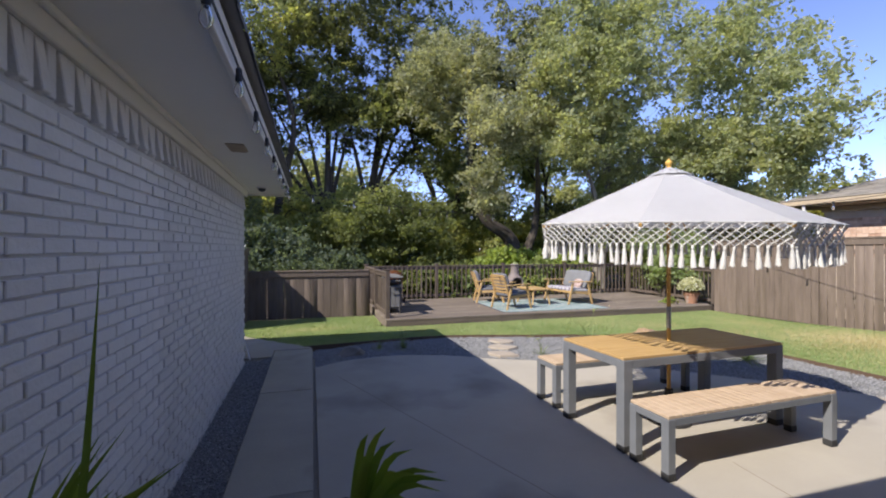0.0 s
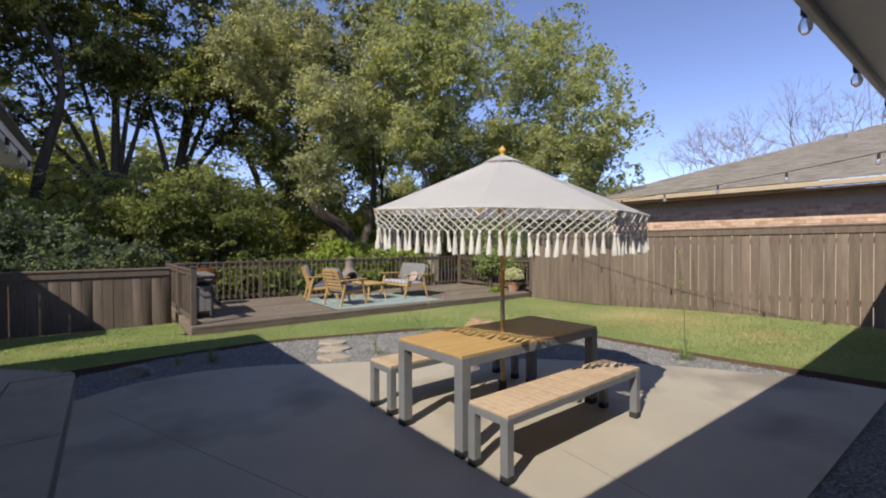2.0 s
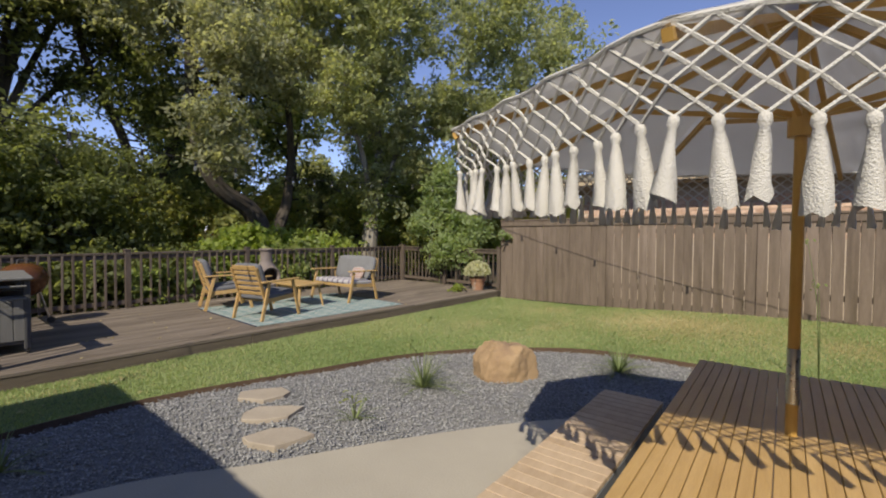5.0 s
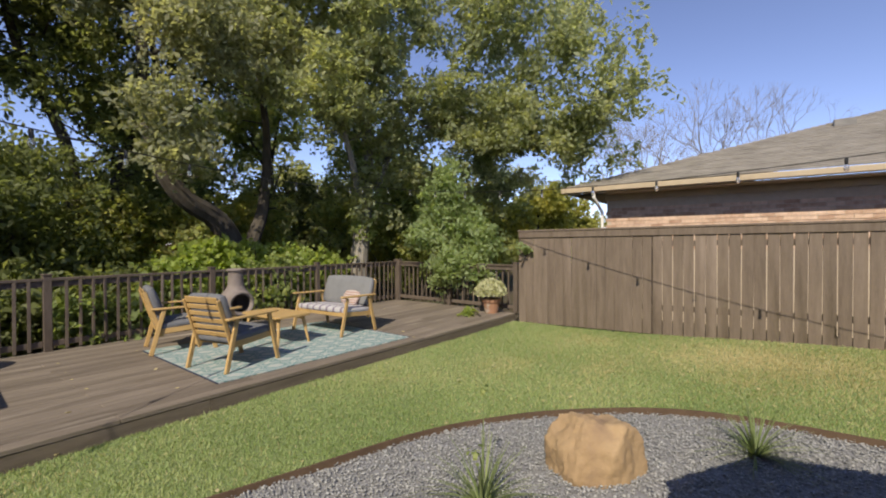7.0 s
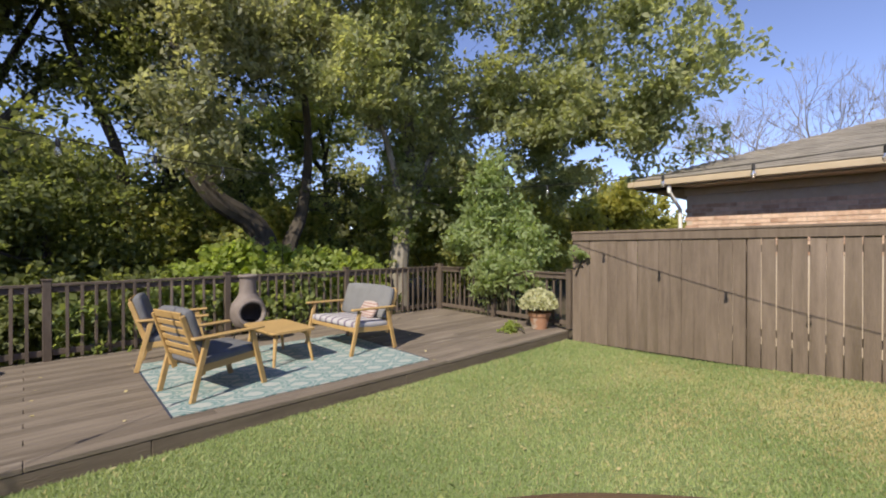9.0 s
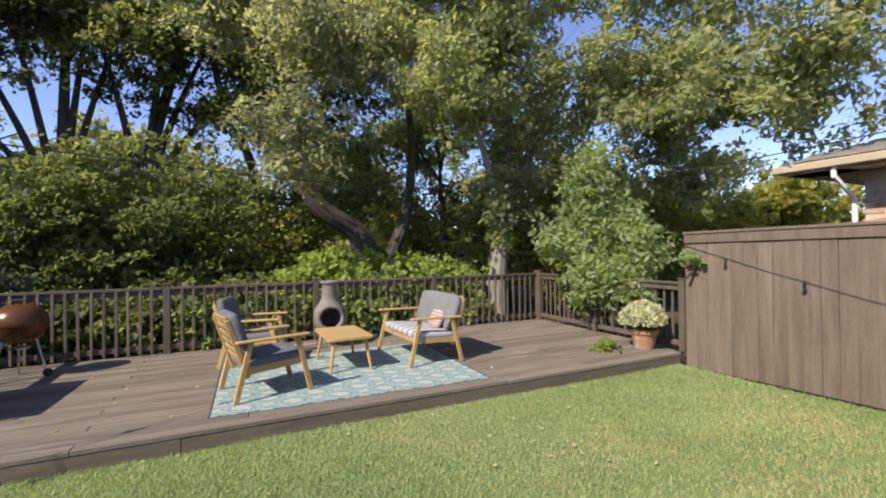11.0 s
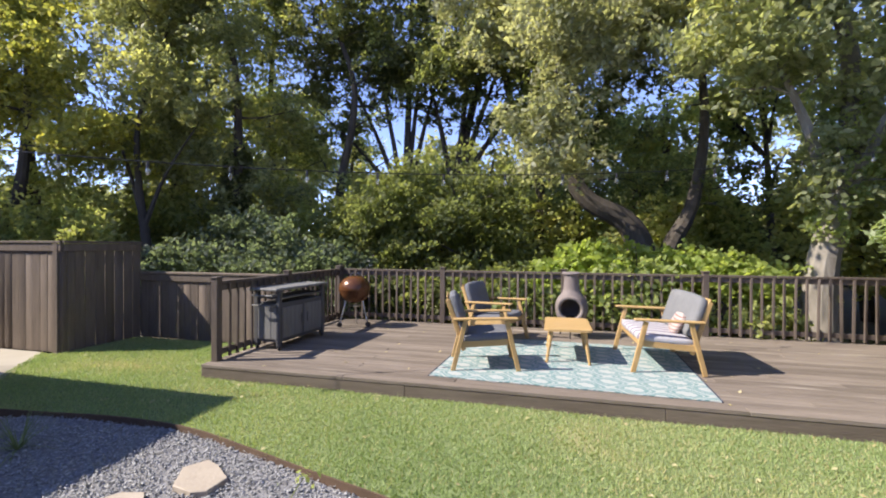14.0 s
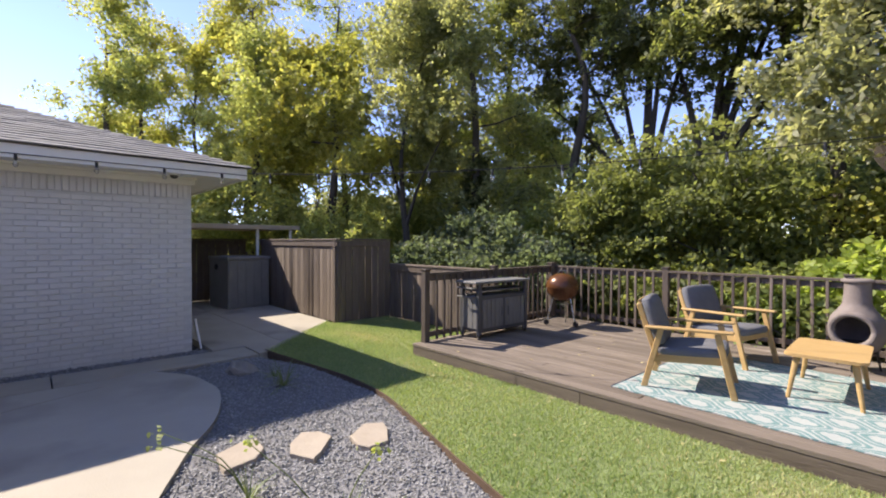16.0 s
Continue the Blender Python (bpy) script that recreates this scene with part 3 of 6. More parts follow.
def fence(name, p, q, base_a, base_b, top_a, top_b, mat, label, width=0.14, gap=0.004, seed=1, cap=True, front=1, tight=0.0):
    """A board fence from p to q; the first boards (a share, tight) stand closed up: pickets, two rails and posts behind, a trim board and a cap on top."""
    r = random.Random(seed)
    p, q = Vector((*p, 0)), Vector((*q, 0))
    d = (q - p).normalized()
    nrm = Vector((d.y, -d.x, 0)) * front
    length = (q - p).length
    ob = structure(new(name), label, "fence")
    turn = math.atan2(d.y, d.x) - math.pi / 2
    n = max(1, int(length / (width + gap)))
    pitch = length / n
    for k in range(n):
        u = (k + 0.5) / n
        zb, zt = base_a + (base_b - base_a) * u, top_a + (top_b - top_a) * u
        me = plank_mesh(round(pitch - (gap if u > tight else 0.0015), 4), 0.018, round((zt - zb) / 0.02) * 0.02 - 0.02, mat, r.randrange(6))
        c = p + d * (length * u) + nrm * r.uniform(-0.003, 0.003)
        part("plank", me, None, ob, at=Matrix.Translation((c.x, c.y, zb)) @ Matrix.Rotation(turn + r.uniform(-0.02, 0.02), 4, "Z") @ Matrix.Rotation(r.uniform(-0.004, 0.004), 4, "X"))
    back = -nrm * 0.035
    for h in (0.25, 0.85):
        bm = bmesh.new()
        za, zb = base_a + (top_a - base_a) * h, base_b + (top_b - base_b) * h
        beam(bm, (*(p + back).xy, za), (*(q + back).xy, zb), 0.04, 0.09, bevel=0.004)
        part("rail", bm, mat, ob)
    for k in range(int(length / 2.4) + 2):
        u = min(0.995, max(0.005, k * 2.4 / length))
        c = p + d * length * u - nrm * 0.10
        bm = bmesh.new()
        box(bm, -0.045, 0.045, -0.045, 0.045, base_a + (base_b - base_a) * u - 0.1, top_a + (top_b - top_a) * u - 0.02, 0.005)
        part("post", bm, mat, ob, at=(c.x, c.y, 0))
        if k * 2.4 > length:
            break
    if cap:
        bm = bmesh.new()
        beam(bm, (*(p + nrm * 0.021).xy, top_a - 0.075), (*(q + nrm * 0.021).xy, top_b - 0.075), 0.02, 0.11, bevel=0.004)
        part("trim_board", bm, mat, ob)
        bm = bmesh.new()
        beam(bm, (*(p - d * 0.01 - nrm * 0.03).xy, top_a + 0.002), (*(q + d * 0.01 - nrm * 0.03).xy, top_b + 0.002), 0.15, 0.035, bevel=0.006)
        part("cap_board", bm, mat, ob)
    return ob


fence("fence_east", (FENCE_X, 8.36), (FENCE_X, -3.0), 0.0, 0.23, 1.78, 1.86, M_FENCE, "tall brown stained board fence with a flat cap", gap=0.011, seed=4, front=1, tight=0.2)
fence("fence_north", (-1.42, 10.12), (1.24, 10.12), 0.0, 0.0, 1.08, 1.08, M_FENCE_DARK, "low dark brown board fence with a capped top", gap=0.0018, seed=8, front=1)
fence("fence_west", (-5.3, 8.9), (-1.42, 8.9), 0.0, 0.0, 1.585, 1.585, M_FENCE_DARK, "tall dark brown board fence with a capped top", gap=0.0018, seed=9, front=1)
fence("fence_return", (-1.42, 8.9), (-1.42, 10.10), 0.0, 0.0, 1.585, 1.585, M_FENCE_DARK, "dark brown board fence return beside the lawn", gap=0.008, seed=10, front=1)
fence("fence_back", (-6.6, 5.6), (-6.6, 8.95), 0.0, 0.0, 1.6, 1.6, M_FENCE_DARK, "dark board fence behind the storage box", gap=0.01, seed=12, front=1)

# ---- deck ----
deck = structure(new("deck"), "low weathered brown wooden deck with horizontal boards", "deck")
bm = bmesh.new()
box(bm, DECK_X0 + 0.05, DECK_X1 + 0.15, DECK_Y0 + 0.06, DECK_Y1 - 0.02, -0.12, DECK_Z - 0.045)
part("frame", bm, M_RAIL, deck)
deck_rng = random.Random(21)
rows = 25
pitch = (DECK_Y1 - DECK_Y0) / rows
for k in range(rows):
    y0 = DECK_Y0 - 0.02 + k * pitch
    cuts = sorted({DECK_X0 - 0.02, DECK_X1 + 0.2 * min(1, k / 3), *[x for x in (3.2 + 2.4 * ((k * 7) % 3) / 2, 7.0 + ((k * 5) % 3) * 0.6)]})
    for a, b in zip(cuts, cuts[1:]):
        bm = bmesh.new()
        L = b - a - 0.004
        box(bm, -L / 2, L / 2, -pitch / 2 + 0.003, pitch / 2 - 0.003, -0.019, 0.019, 0.004)
        part("deck_board", bm, M_DECK, deck, at=Matrix.Translation(((a + b) / 2, y0 + pitch / 2, DECK_Z - 0.019 + deck_rng.uniform(-0.0015, 0.0015))) @ Matrix.Rotation(deck_rng.uniform(-0.0006, 0.0006), 4, "Z"))
for a, b in ((DECK_X0 - 0.02, 3.9), (3.9, 6.35), (6.35, DECK_X1)):
    bm = bmesh.new()
    box(bm, a + 0.002, b - 0.002, DECK_Y0 - 0.012, DECK_Y0 + 0.026, -0.06, DECK_Z - 0.041, 0.004)
    part("fascia_board", bm, M_DECK_EDGE, deck)
bm = bmesh.new()
box(bm, DECK_X0 - 0.012, DECK_X0 + 0.026, DECK_Y0 + 0.03, DECK_Y1 - 0.03, -0.06, DECK_Z - 0.041, 0.004)
part("side_board", bm, M_DECK, deck)


def railing(name, posts, seed, label, top=1.10):
    """Deck rail: square posts with caps, top and bottom rails and thin crooked balusters."""
    r = random.Random(seed)
    ob = structure(new(name), label, "railing")
    for x, y in posts:
        bm = bmesh.new()
        box(bm, -0.045, 0.045, -0.045, 0.045, 0, top + 0.055 - DECK_Z, 0.006)
        box(bm, -0.055, 0.055, -0.055, 0.055, top + 0.05 - DECK_Z, top + 0.068 - DECK_Z, 0.004)
        part("post", bm, M_RAIL, ob, at=(x, y, DECK_Z))
    for (xa, ya), (xb, yb) in zip(posts, posts[1:]):
        a, b = Vector((xa, ya, 0)), Vector((xb, yb, 0))
        d = (b - a).normalized()
        a, b = a + d * 0.046, b - d * 0.046
        for z, w, h in ((top - 0.005, 0.09, 0.035), (top - 0.065, 0.035, 0.075), (DECK_Z + 0.10, 0.035, 0.075)):
            bm = bmesh.new()
            beam(bm, (a.x, a.y, z), (b.x, b.y, z + r.uniform(-0.004, 0.004)), w, h, bevel=0.004)
            part("rail", bm, M_RAIL, ob)
        n = max(2, round((b - a).length / 0.142))
        off = Vector((d.y, -d.x, 0)) * 0.032
        for k in range(1, n):
            c = a.lerp(b, k / n) + off
            part("baluster", plank_mesh(0.034, 0.026, 0.92, M_RAIL, r.randrange(5)), None, ob, at=Matrix.Translation((c.x, c.y, DECK_Z + 0.02)) @ Matrix.Rotation(math.atan2(d.y, d.x) - math.pi / 2, 4, "Z") @ Matrix.Rotation(r.uniform(-0.012, 0.012), 4, "X"))
    return ob


railing("railing_north", [(1.385, 11.88), (3.41, 11.88), (5.51, 11.88), (7.64, 11.88), (10.02, 11.88)], 31, "dark brown wooden deck railing with thin balusters")
railing("railing_west", [(1.44, 8.64), (1.41, 10.12), (1.385, 11.79)], 32, "dark brown wooden deck side railing")
railing("railing_east", [(9.93, 8.50), (9.98, 10.2), (10.02, 11.79)], 33, "dark brown wooden deck railing beside a shrub")

# ---- neighbouring house ----
NX, NY, NZ = 11.75, 8.15, 2.80
nb = thing("house", (NX, NY, 0), "single-storey brown brick house with a grey hipped roof behind the fence", "house")
M_NB_BRICK = material("brown_brick", (0.36, 0.22, 0.15), (0.70, 0.52, 0.40), 0.85, 10, bump=0.3, fine=60, vary=0.7, island=True)
M_NB_MORTAR = material("tan_mortar", (0.44, 0.36, 0.28), (0.54, 0.46, 0.37), 0.9, 10)
M_NB_TRIM = material("tan_trim", (0.40, 0.32, 0.22), (0.49, 0.40, 0.28), 0.6, 4, bump=0.1)
bm = bmesh.new()
box(bm, 0.49, 9.0, -16.0, -0.75, -0.1, 2.66)
part("wall", bm, M_NB_MORTAR, nb)
bm = bmesh.new()
nr = random.Random(8)
for row in range(12):
    z = 1.42 + row * 0.0765
    y = -10.0 + (0.12 if row % 2 else 0)
    while y < -0.86:
        d = nr.uniform(0.008, 0.014)
        q = [bm.verts.new((0.49 - (d if k > 3 else -0.001), y + (0.0, 0.228, 0.228, 0.0)[k % 4], z + (0, 0, 0.066, 0.066)[k % 4])) for k in range(8)]
        for f in ((7, 6, 5, 4), (0, 4, 5, 1), (1, 5, 6, 2), (2, 6, 7, 3), (3, 7, 4, 0)):
            bm.faces.new([q[k] for k in f])
        y += 0.238
tagged(part("brickwork", bm, M_NB_BRICK, nb), kind="stuff")
bm = bmesh.new()
box(bm, 0.02, 0.52, -16, -0.02, NZ - 0.16, NZ - 0.135)
box(bm, 0.0, 9.0, -0.75, -0.02, NZ - 0.16, NZ - 0.135)
part("soffit", bm, M_NB_TRIM, nb)
bm = bmesh.new()
box(bm, 0.44, 0.485, -16, -0.72, NZ - 0.30, NZ - 0.165, 0.006)
part("frieze", bm, M_NB_TRIM, nb)
bm = bmesh.new()
box(bm, -0.11, 0.0, -16, 0.0, NZ - 0.13, NZ - 0.02, 0.012)
box(bm, -0.11, 9, 0.0, 0.11, NZ - 0.13, NZ - 0.02, 0.012)
part("gutter", bm, M_NB_TRIM, nb, "tan metal gutter")
bm = bmesh.new()
tube(bm, [(-0.03, -0.62, NZ - 0.13), (-0.03, -0.62, NZ - 0.25), (0.43, -0.66, NZ - 0.55), (0.43, -0.66, 0.0)], 0.034, 8)
part("downspout", bm, M_SOFFIT, nb, "pale painted downspout")
bm = bmesh.new()
NP = 0.35
s = 7.0
vs = [bm.verts.new(p) for p in ((-0.02, 0.02, NZ), (-0.02, -16, NZ), (s, -16, NZ + s * NP), (s, -s, NZ + s * NP), (14, 0.02, NZ), (14 - s, -s, NZ + s * NP))]
for q in ((0, 3, 2, 1), (0, 4, 5, 3)):
    bm.faces.new([vs[k] for k in q])
part("roof", bm, M_SHINGLE, nb)
bm = bmesh.new()
roof_face(bm, 46, (0, -1, 0), Vector((1, 0, NP)), (-0.03, 0.0, NZ + 0.006), 1.0, 0, 12.5, tab=0.4, seed=5)
M_SHINGLE_WARM = material("brown_grey_shingles", (0.17, 0.155, 0.135), (0.31, 0.285, 0.25), 0.9, 3, bump=0.5, fine=120, vary=0.5, island=True)
tagged(part("shingle", bm, M_SHINGLE_WARM, nb), kind="stuff")
bm = bmesh.new()
box(bm, 4.2, 4.6, -5.3, -4.9, NZ + 4.2 * NP, NZ + 4.4 * NP + 0.12, 0.01)
part("roof_vent", bm, M_SHINGLE, nb, "grey roof vent")
# ---- trees and shrubs ----


def leaf_mesh(name, centres, size, mat, seed, up=0.35, droop=0.0, slim=0.5, facing=None):
    """Many small pointed leaves, each a folded diamond, at the given places; facing: the normal of each."""
    r = np.random.default_rng(seed)
    n = len(centres)
    nrm = r.normal(size=(n, 3)) + np.array([0, 0, up * 2]) if facing is None else facing
    nrm = nrm / np.linalg.norm(nrm, axis=1, keepdims=True)
    u = np.cross(nrm, r.normal(size=(n, 3)))
    u /= np.linalg.norm(u, axis=1, keepdims=True)
    u[:, 2] -= droop
    u /= np.linalg.norm(u, axis=1, keepdims=True)
    v = np.cross(nrm, u)
    s = size * r.uniform(0.6, 1.35, (n, 1))
    a = centres - u * s * 0.5
    c = centres + u * s * 0.5 - nrm * s * 0.10
    b = centres + v * s * slim * 0.5 + nrm * s * 0.06
    d = centres - v * s * slim * 0.5 + nrm * s * 0.06
    return fast_mesh(name, np.stack([a, b, c, d], 1).reshape(-1, 3), np.arange(4 * n).reshape(-1, 4), mat)


def unit(v):
    return v / np.linalg.norm(v, axis=1, keepdims=True)


def sprays(r, c, k, wide, tilt=0.7):
    """Leafy sprays: k[i] leaves spread flat along a drooping twig at c[i]; gives their places and normals."""
    n = len(c)
    along = r.normal(size=(n, 3)) * np.array([1, 1, 0.4])
    along[:, 2] -= 0.25
    along = unit(along)
    face = r.normal(size=(n, 3)) * tilt + np.array([0, 0, 0.8])
    across = unit(np.cross(face, along))
    face = np.cross(along, across)
    face *= np.sign(face[:, 2:3] + 1e-9)
    along, across, face, wide, c = (np.repeat(q, k, 0) for q in (along, across, face, wide, c))
    m = len(c)
    t = r.uniform(-1, 1, (m, 1))
    p = c + (along * t * 1.55 + across * r.normal(size=(m, 1)) * (0.62 - 0.3 * t * t) + face * r.normal(size=(m, 1)) * 0.22) * wide
    p[:, 2:3] -= 0.3 * t * t * wide
    return p, face + r.normal(size=(m, 3)) * 0.65


def airy(c, seed, step, cut):
    """Which clumps stay, so that a crown has holes and tufts of about the given step."""
    off = Vector((seed * 0.37, seed * 0.71, seed * 0.13))
    return np.array([noise.noise(Vector(q) / step + off) > cut for q in c])


def clump_points(r, blobs, clumps, per, spread, split=1):
    """Leaf places: clumps spread through ellipsoids, thicker towards their skin."""
    if split > 1:
        small = []
        for b in blobs:
            for _ in range(split):
                d = r.normal(size=3)
                d *= r.uniform(0.45, 0.85) / np.linalg.norm(d)
                q = r.uniform(0.28, 0.52)
                small.append((b[0] + d[0] * b[3], b[1] + d[1] * b[4], b[2] + d[2] * b[5], b[3] * q, b[4] * q, b[5] * q * 0.9))
        blobs = small
    vol = np.array([b[3] * b[4] * b[5] for b in blobs]) ** 0.75
    pick = r.choice(len(blobs), clumps, p=vol / vol.sum())
    bl = np.array(blobs)[pick]
    d = r.normal(size=(clumps, 3))
    d /= np.linalg.norm(d, axis=1, keepdims=True)
    rad = r.random((clumps, 1)) ** 0.42
    c = bl[:, :3] + d * rad * bl[:, 3:6]
    p, face = sprays(r, c, r.poisson(per, clumps).clip(3), spread * r.uniform(0.55, 1.4, (clumps, 1)))
    low = p[:, 2] > 0.02
    return p[low], face[low]


def tree(at, trunk, r0, blobs, leaves, size, leaf_mat, bark_mat, seed, label, per=30, spread=0.2, droop=0.2, name="tree", category="tree", slim=0.5, fork=0.3, loose=0.21, gaps=-0.18, limbs=()):
    """A tapered trunk, limbs that fork from one another towards each part of the crown, and leaf clumps along the outer limbs."""
    r = np.random.default_rng(seed)
    ob = thing(name, at, label, category)
    o = np.array(at)
    bm = bmesh.new()
    tp = curve_points(trunk, max(8, 4 * len(trunk)))
    base = Vector(at)
    n = len(tp)
    rad = [r0 * (1.25 if i == 0 else 1.0) * (1 - 0.82 * i / (n - 1)) for i in range(n)]
    tube(bm, [p - base for p in tp], rad, 10)
    first = max(1, int(n * fork))
    node = [(np.array(tp[i]), rad[i], 0.0) for i in range(first, n)]

    def grow(end, sides):
        pos = np.array([q[0] for q in node])
        cost = np.linalg.norm(pos - end, axis=1) + 0.9 * np.maximum(0, pos[:, 2] - end[2]) + 0.22 * np.array([q[2] for q in node])
        s, rs, run = node[int(cost.argmin())]
        L = np.linalg.norm(end - s)
        m1 = s + (end - s) * 0.35 + r.normal(size=3) * 0.09 * L + np.array([0, 0, 0.07 * L])
        m2 = s + (end - s) * 0.7 + r.normal(size=3) * 0.08 * L + np.array([0, 0, 0.06 * L])
        q = curve_points([Vector(s), Vector(m1), Vector(m2), Vector(end)], 7)
        ra = min(rs * 0.68, 0.008 + 0.017 * L)
        rr = [ra * (1 - 0.75 * j / 6) for j in range(7)]
        tube(bm, [p - base for p in q], rr, sides, cap=False)
        for j in range(1, 7):
            node.append((np.array(q[j]), rr[j], run + L * j / 6))
        return np.array([np.array(v) for v in q])

    for end in limbs:
        s = tp[first]
        q = curve_points([s, s.lerp(Vector(end), 0.4) + Vector((0, 0, 0.3)), Vector(end)], 9)
        rr = [r0 * 0.5 * (1 - 0.85 * j / 8) for j in range(9)]
        tube(bm, [p - base for p in q], rr, 6, cap=False)
        node += [(np.array(q[j]), rr[j], 0.0) for j in range(2, 9)]

    for b in sorted(blobs, key=lambda b: min((Vector(b[:3]) - q).length for q in tp)):
        grow(np.array(b[:3]), 6)
    outer, weight, wide = [], [], []
    for b in blobs:
        mean = (b[3] * b[4] * b[5]) ** (1 / 3)
        subs = int(5 + 6 * mean)
        for _ in range(subs):
            d = r.normal(size=3)
            d *= r.random() ** 0.4 / np.linalg.norm(d)
            outer.append(grow(np.array(b[:3]) + d * np.array(b[3:6]), 4)[2:])
            weight.append(mean ** 2.25 / subs)
            wide.append(loose * np.array(b[3:6]) * r.uniform(0.6, 1.3))
    part("trunk", bm, bark_mat, ob)
    outer, weight, wide = np.array(outer), np.array(weight), np.array(wide)
    clumps = max(3, int(leaves / per))
    pick = r.choice(len(outer), clumps, p=weight / weight.sum())
    c = outer[pick, r.integers(0, 5, clumps)] + np.clip(r.normal(size=(clumps, 3)), -1.5, 1.5) * wide[pick]
    c = c[airy(c, seed, 1.15, gaps)]
    p, face = sprays(r, c, r.poisson(per, len(c)).clip(3), spread * r.uniform(0.6, 1.5, (len(c), 1)))
    high = p[:, 2] > 0.1
    part("crown", leaf_mesh("crown", p[high] - o, size, leaf_mat, seed + 1, droop=droop, slim=slim, facing=face[high]), None, ob)
    return ob


def ivy(ob, line, radii, leaves, size, leaf_mat, seed, label):
    """Climbing leaves in tufts round a trunk, as a part of its tree."""
    r = np.random.default_rng(seed)
    u = r.uniform(0, len(line) - 1, leaves // 12)
    k = np.minimum(u.astype(int), len(line) - 2)
    f = (u - k)[:, None]
    q, rad = np.array(line), np.array(radii)
    c = q[k] * (1 - f) + q[k + 1] * f
    out = unit(r.normal(size=(len(c), 3)) * np.array([1, 1, 0.15]))
    c = c + out * (rad[k][:, None] * (1 - f) + rad[k + 1][:, None] * f) * r.uniform(0.7, 1.1, (len(c), 1))
    p, face = sprays(r, c, np.full(len(c), 12), np.full((len(c), 1), 0.09), 1.0)
    part("ivy", leaf_mesh("ivy", p - np.array(ob.matrix_basis.translation), size, leaf_mat, seed, slim=0.8, facing=face), None, ob, label)


def shrub(at, blobs, leaves, size, leaf_mat, seed, label, per=30, spread=0.16, name="shrub", slim=0.6, stems=7):
    r = np.random.default_rng(seed)
    ob = thing(name, at, label, "shrub")
    o = np.array(at)
    bm = bmesh.new()
    for k in range(stems):
        b = blobs[k % len(blobs)]
        e = Vector(np.array(b[:3]) + r.normal(size=3) * np.array(b[3:6]) * 0.4 - o)
        s = Vector((e.x * 0.35 + r.normal(0, 0.08), e.y * 0.35 + r.normal(0, 0.08), 0))
        tube(bm, curve_points([s, s.lerp(e, 0.5) + Vector(r.normal(0, 0.1, 3)), e], 5), [0.022, 0.018, 0.014, 0.01, 0.005], 5, cap=False)
    part("stem", bm, M_BARK, ob)
    p, face = clump_points(r, blobs, max(3, int(leaves / per)), per, spread)
    part("foliage", leaf_mesh("foliage", p - o, size, leaf_mat, seed + 1, slim=slim, facing=face), None, ob)
    return ob


pale_tree = tree((9.55, 12.75, -0.1), [(9.55, 12.75, -0.1), (9.62, 12.8, 1.2), (10.0, 12.9, 3.0), (10.15, 13.1, 4.6), (9.9, 13.3, 7.0), (10.1, 13.5, 9.8)], 0.27,
     [(10.4, 12.6, 7.2, 3.2, 2.4, 2.4), (11.9, 7.7, 5.2, 1.5, 2.2, 1.4), (12.1, 9.0, 6.9, 1.9, 2.2, 1.5), (12.6, 10.4, 8.4, 2.2, 2.2, 1.8), (9.5, 13.3, 10.6, 3.6, 2.8, 2.4), (8.3, 12.4, 6.2, 1.7, 1.6, 1.8), (10.2, 12.5, 4.2, 0.9, 0.8, 1.5), (11.8, 11.4, 4.9, 1.8, 1.8, 1.1), (8.4, 12.2, 8.6, 2.0, 1.8, 1.8), (12.4, 9.3, 4.6, 1.6, 1.8, 0.9), (13.6, 11.0, 5.2, 2.0, 2.0, 1.2), (11.2, 10.6, 4.7, 1.5, 1.4, 0.9), (9.9, 12.6, 3.2, 0.9, 0.8, 1.2), (9.0, 12.4, 4.6, 1.5, 1.2, 1.2), (10.9, 12.2, 3.7, 1.2, 1.0, 1.0), (12.1, 8.2, 3.9, 1.3, 1.6, 0.9), (12.7, 10.0, 3.9, 1.7, 1.6, 1.1), (14.0, 12.0, 3.8, 1.8, 1.6, 1.2), (11.9, 7.0, 4.5, 1.0, 1.3, 1.0), (8.2, 12.0, 5.3, 1.2, 0.9, 1.2), (7.8, 12.6, 7.6, 1.4, 1.0, 1.4), (9.3, 11.6, 7.0, 1.3, 0.9, 1.3), (10.4, 11.4, 5.8, 1.3, 0.9, 1.1)],
     135000, 0.135, M_LEAF_TALL, M_BARK_PALE, 101, "tall pecan-like tree with pale bark and olive-green crown", limbs=[(11.6, 12.4, 5.6), (8.6, 12.6, 5.2)])
ivy(pale_tree, [(9.66, 12.75, 1.7), (9.95, 12.85, 2.9), (10.1, 13.0, 4.2)], [0.27, 0.33, 0.28], 2600, 0.085, M_LEAF_VINE, 452, "yellow-green ivy climbing the trunk")
tree((7.3, 14.4, -0.1), [(7.3, 14.4, -0.1), (7.15, 14.4, 1.4), (6.8, 14.4, 2.1), (6.0, 14.3, 2.6), (5.5, 14.3, 3.6), (5.4, 14.5, 5.6), (5.7, 14.8, 8.5)], 0.34,
     [(5.6, 12.7, 5.4, 1.7, 1.3, 1.7), (5.2, 12.3, 3.9, 0.9, 0.8, 0.9), (6.6, 14.8, 8.3, 3.0, 2.2, 2.4), (4.2, 14.0, 6.8, 1.6, 1.6, 1.6), (7.4, 13.4, 6.0, 1.4, 1.2, 1.2), (5.9, 13.5, 3.2, 0.8, 0.5, 0.5)],
     66000, 0.12, M_LEAF_GREY, M_BARK, 102, "spreading tree with a low curved trunk and grey-green leaves")
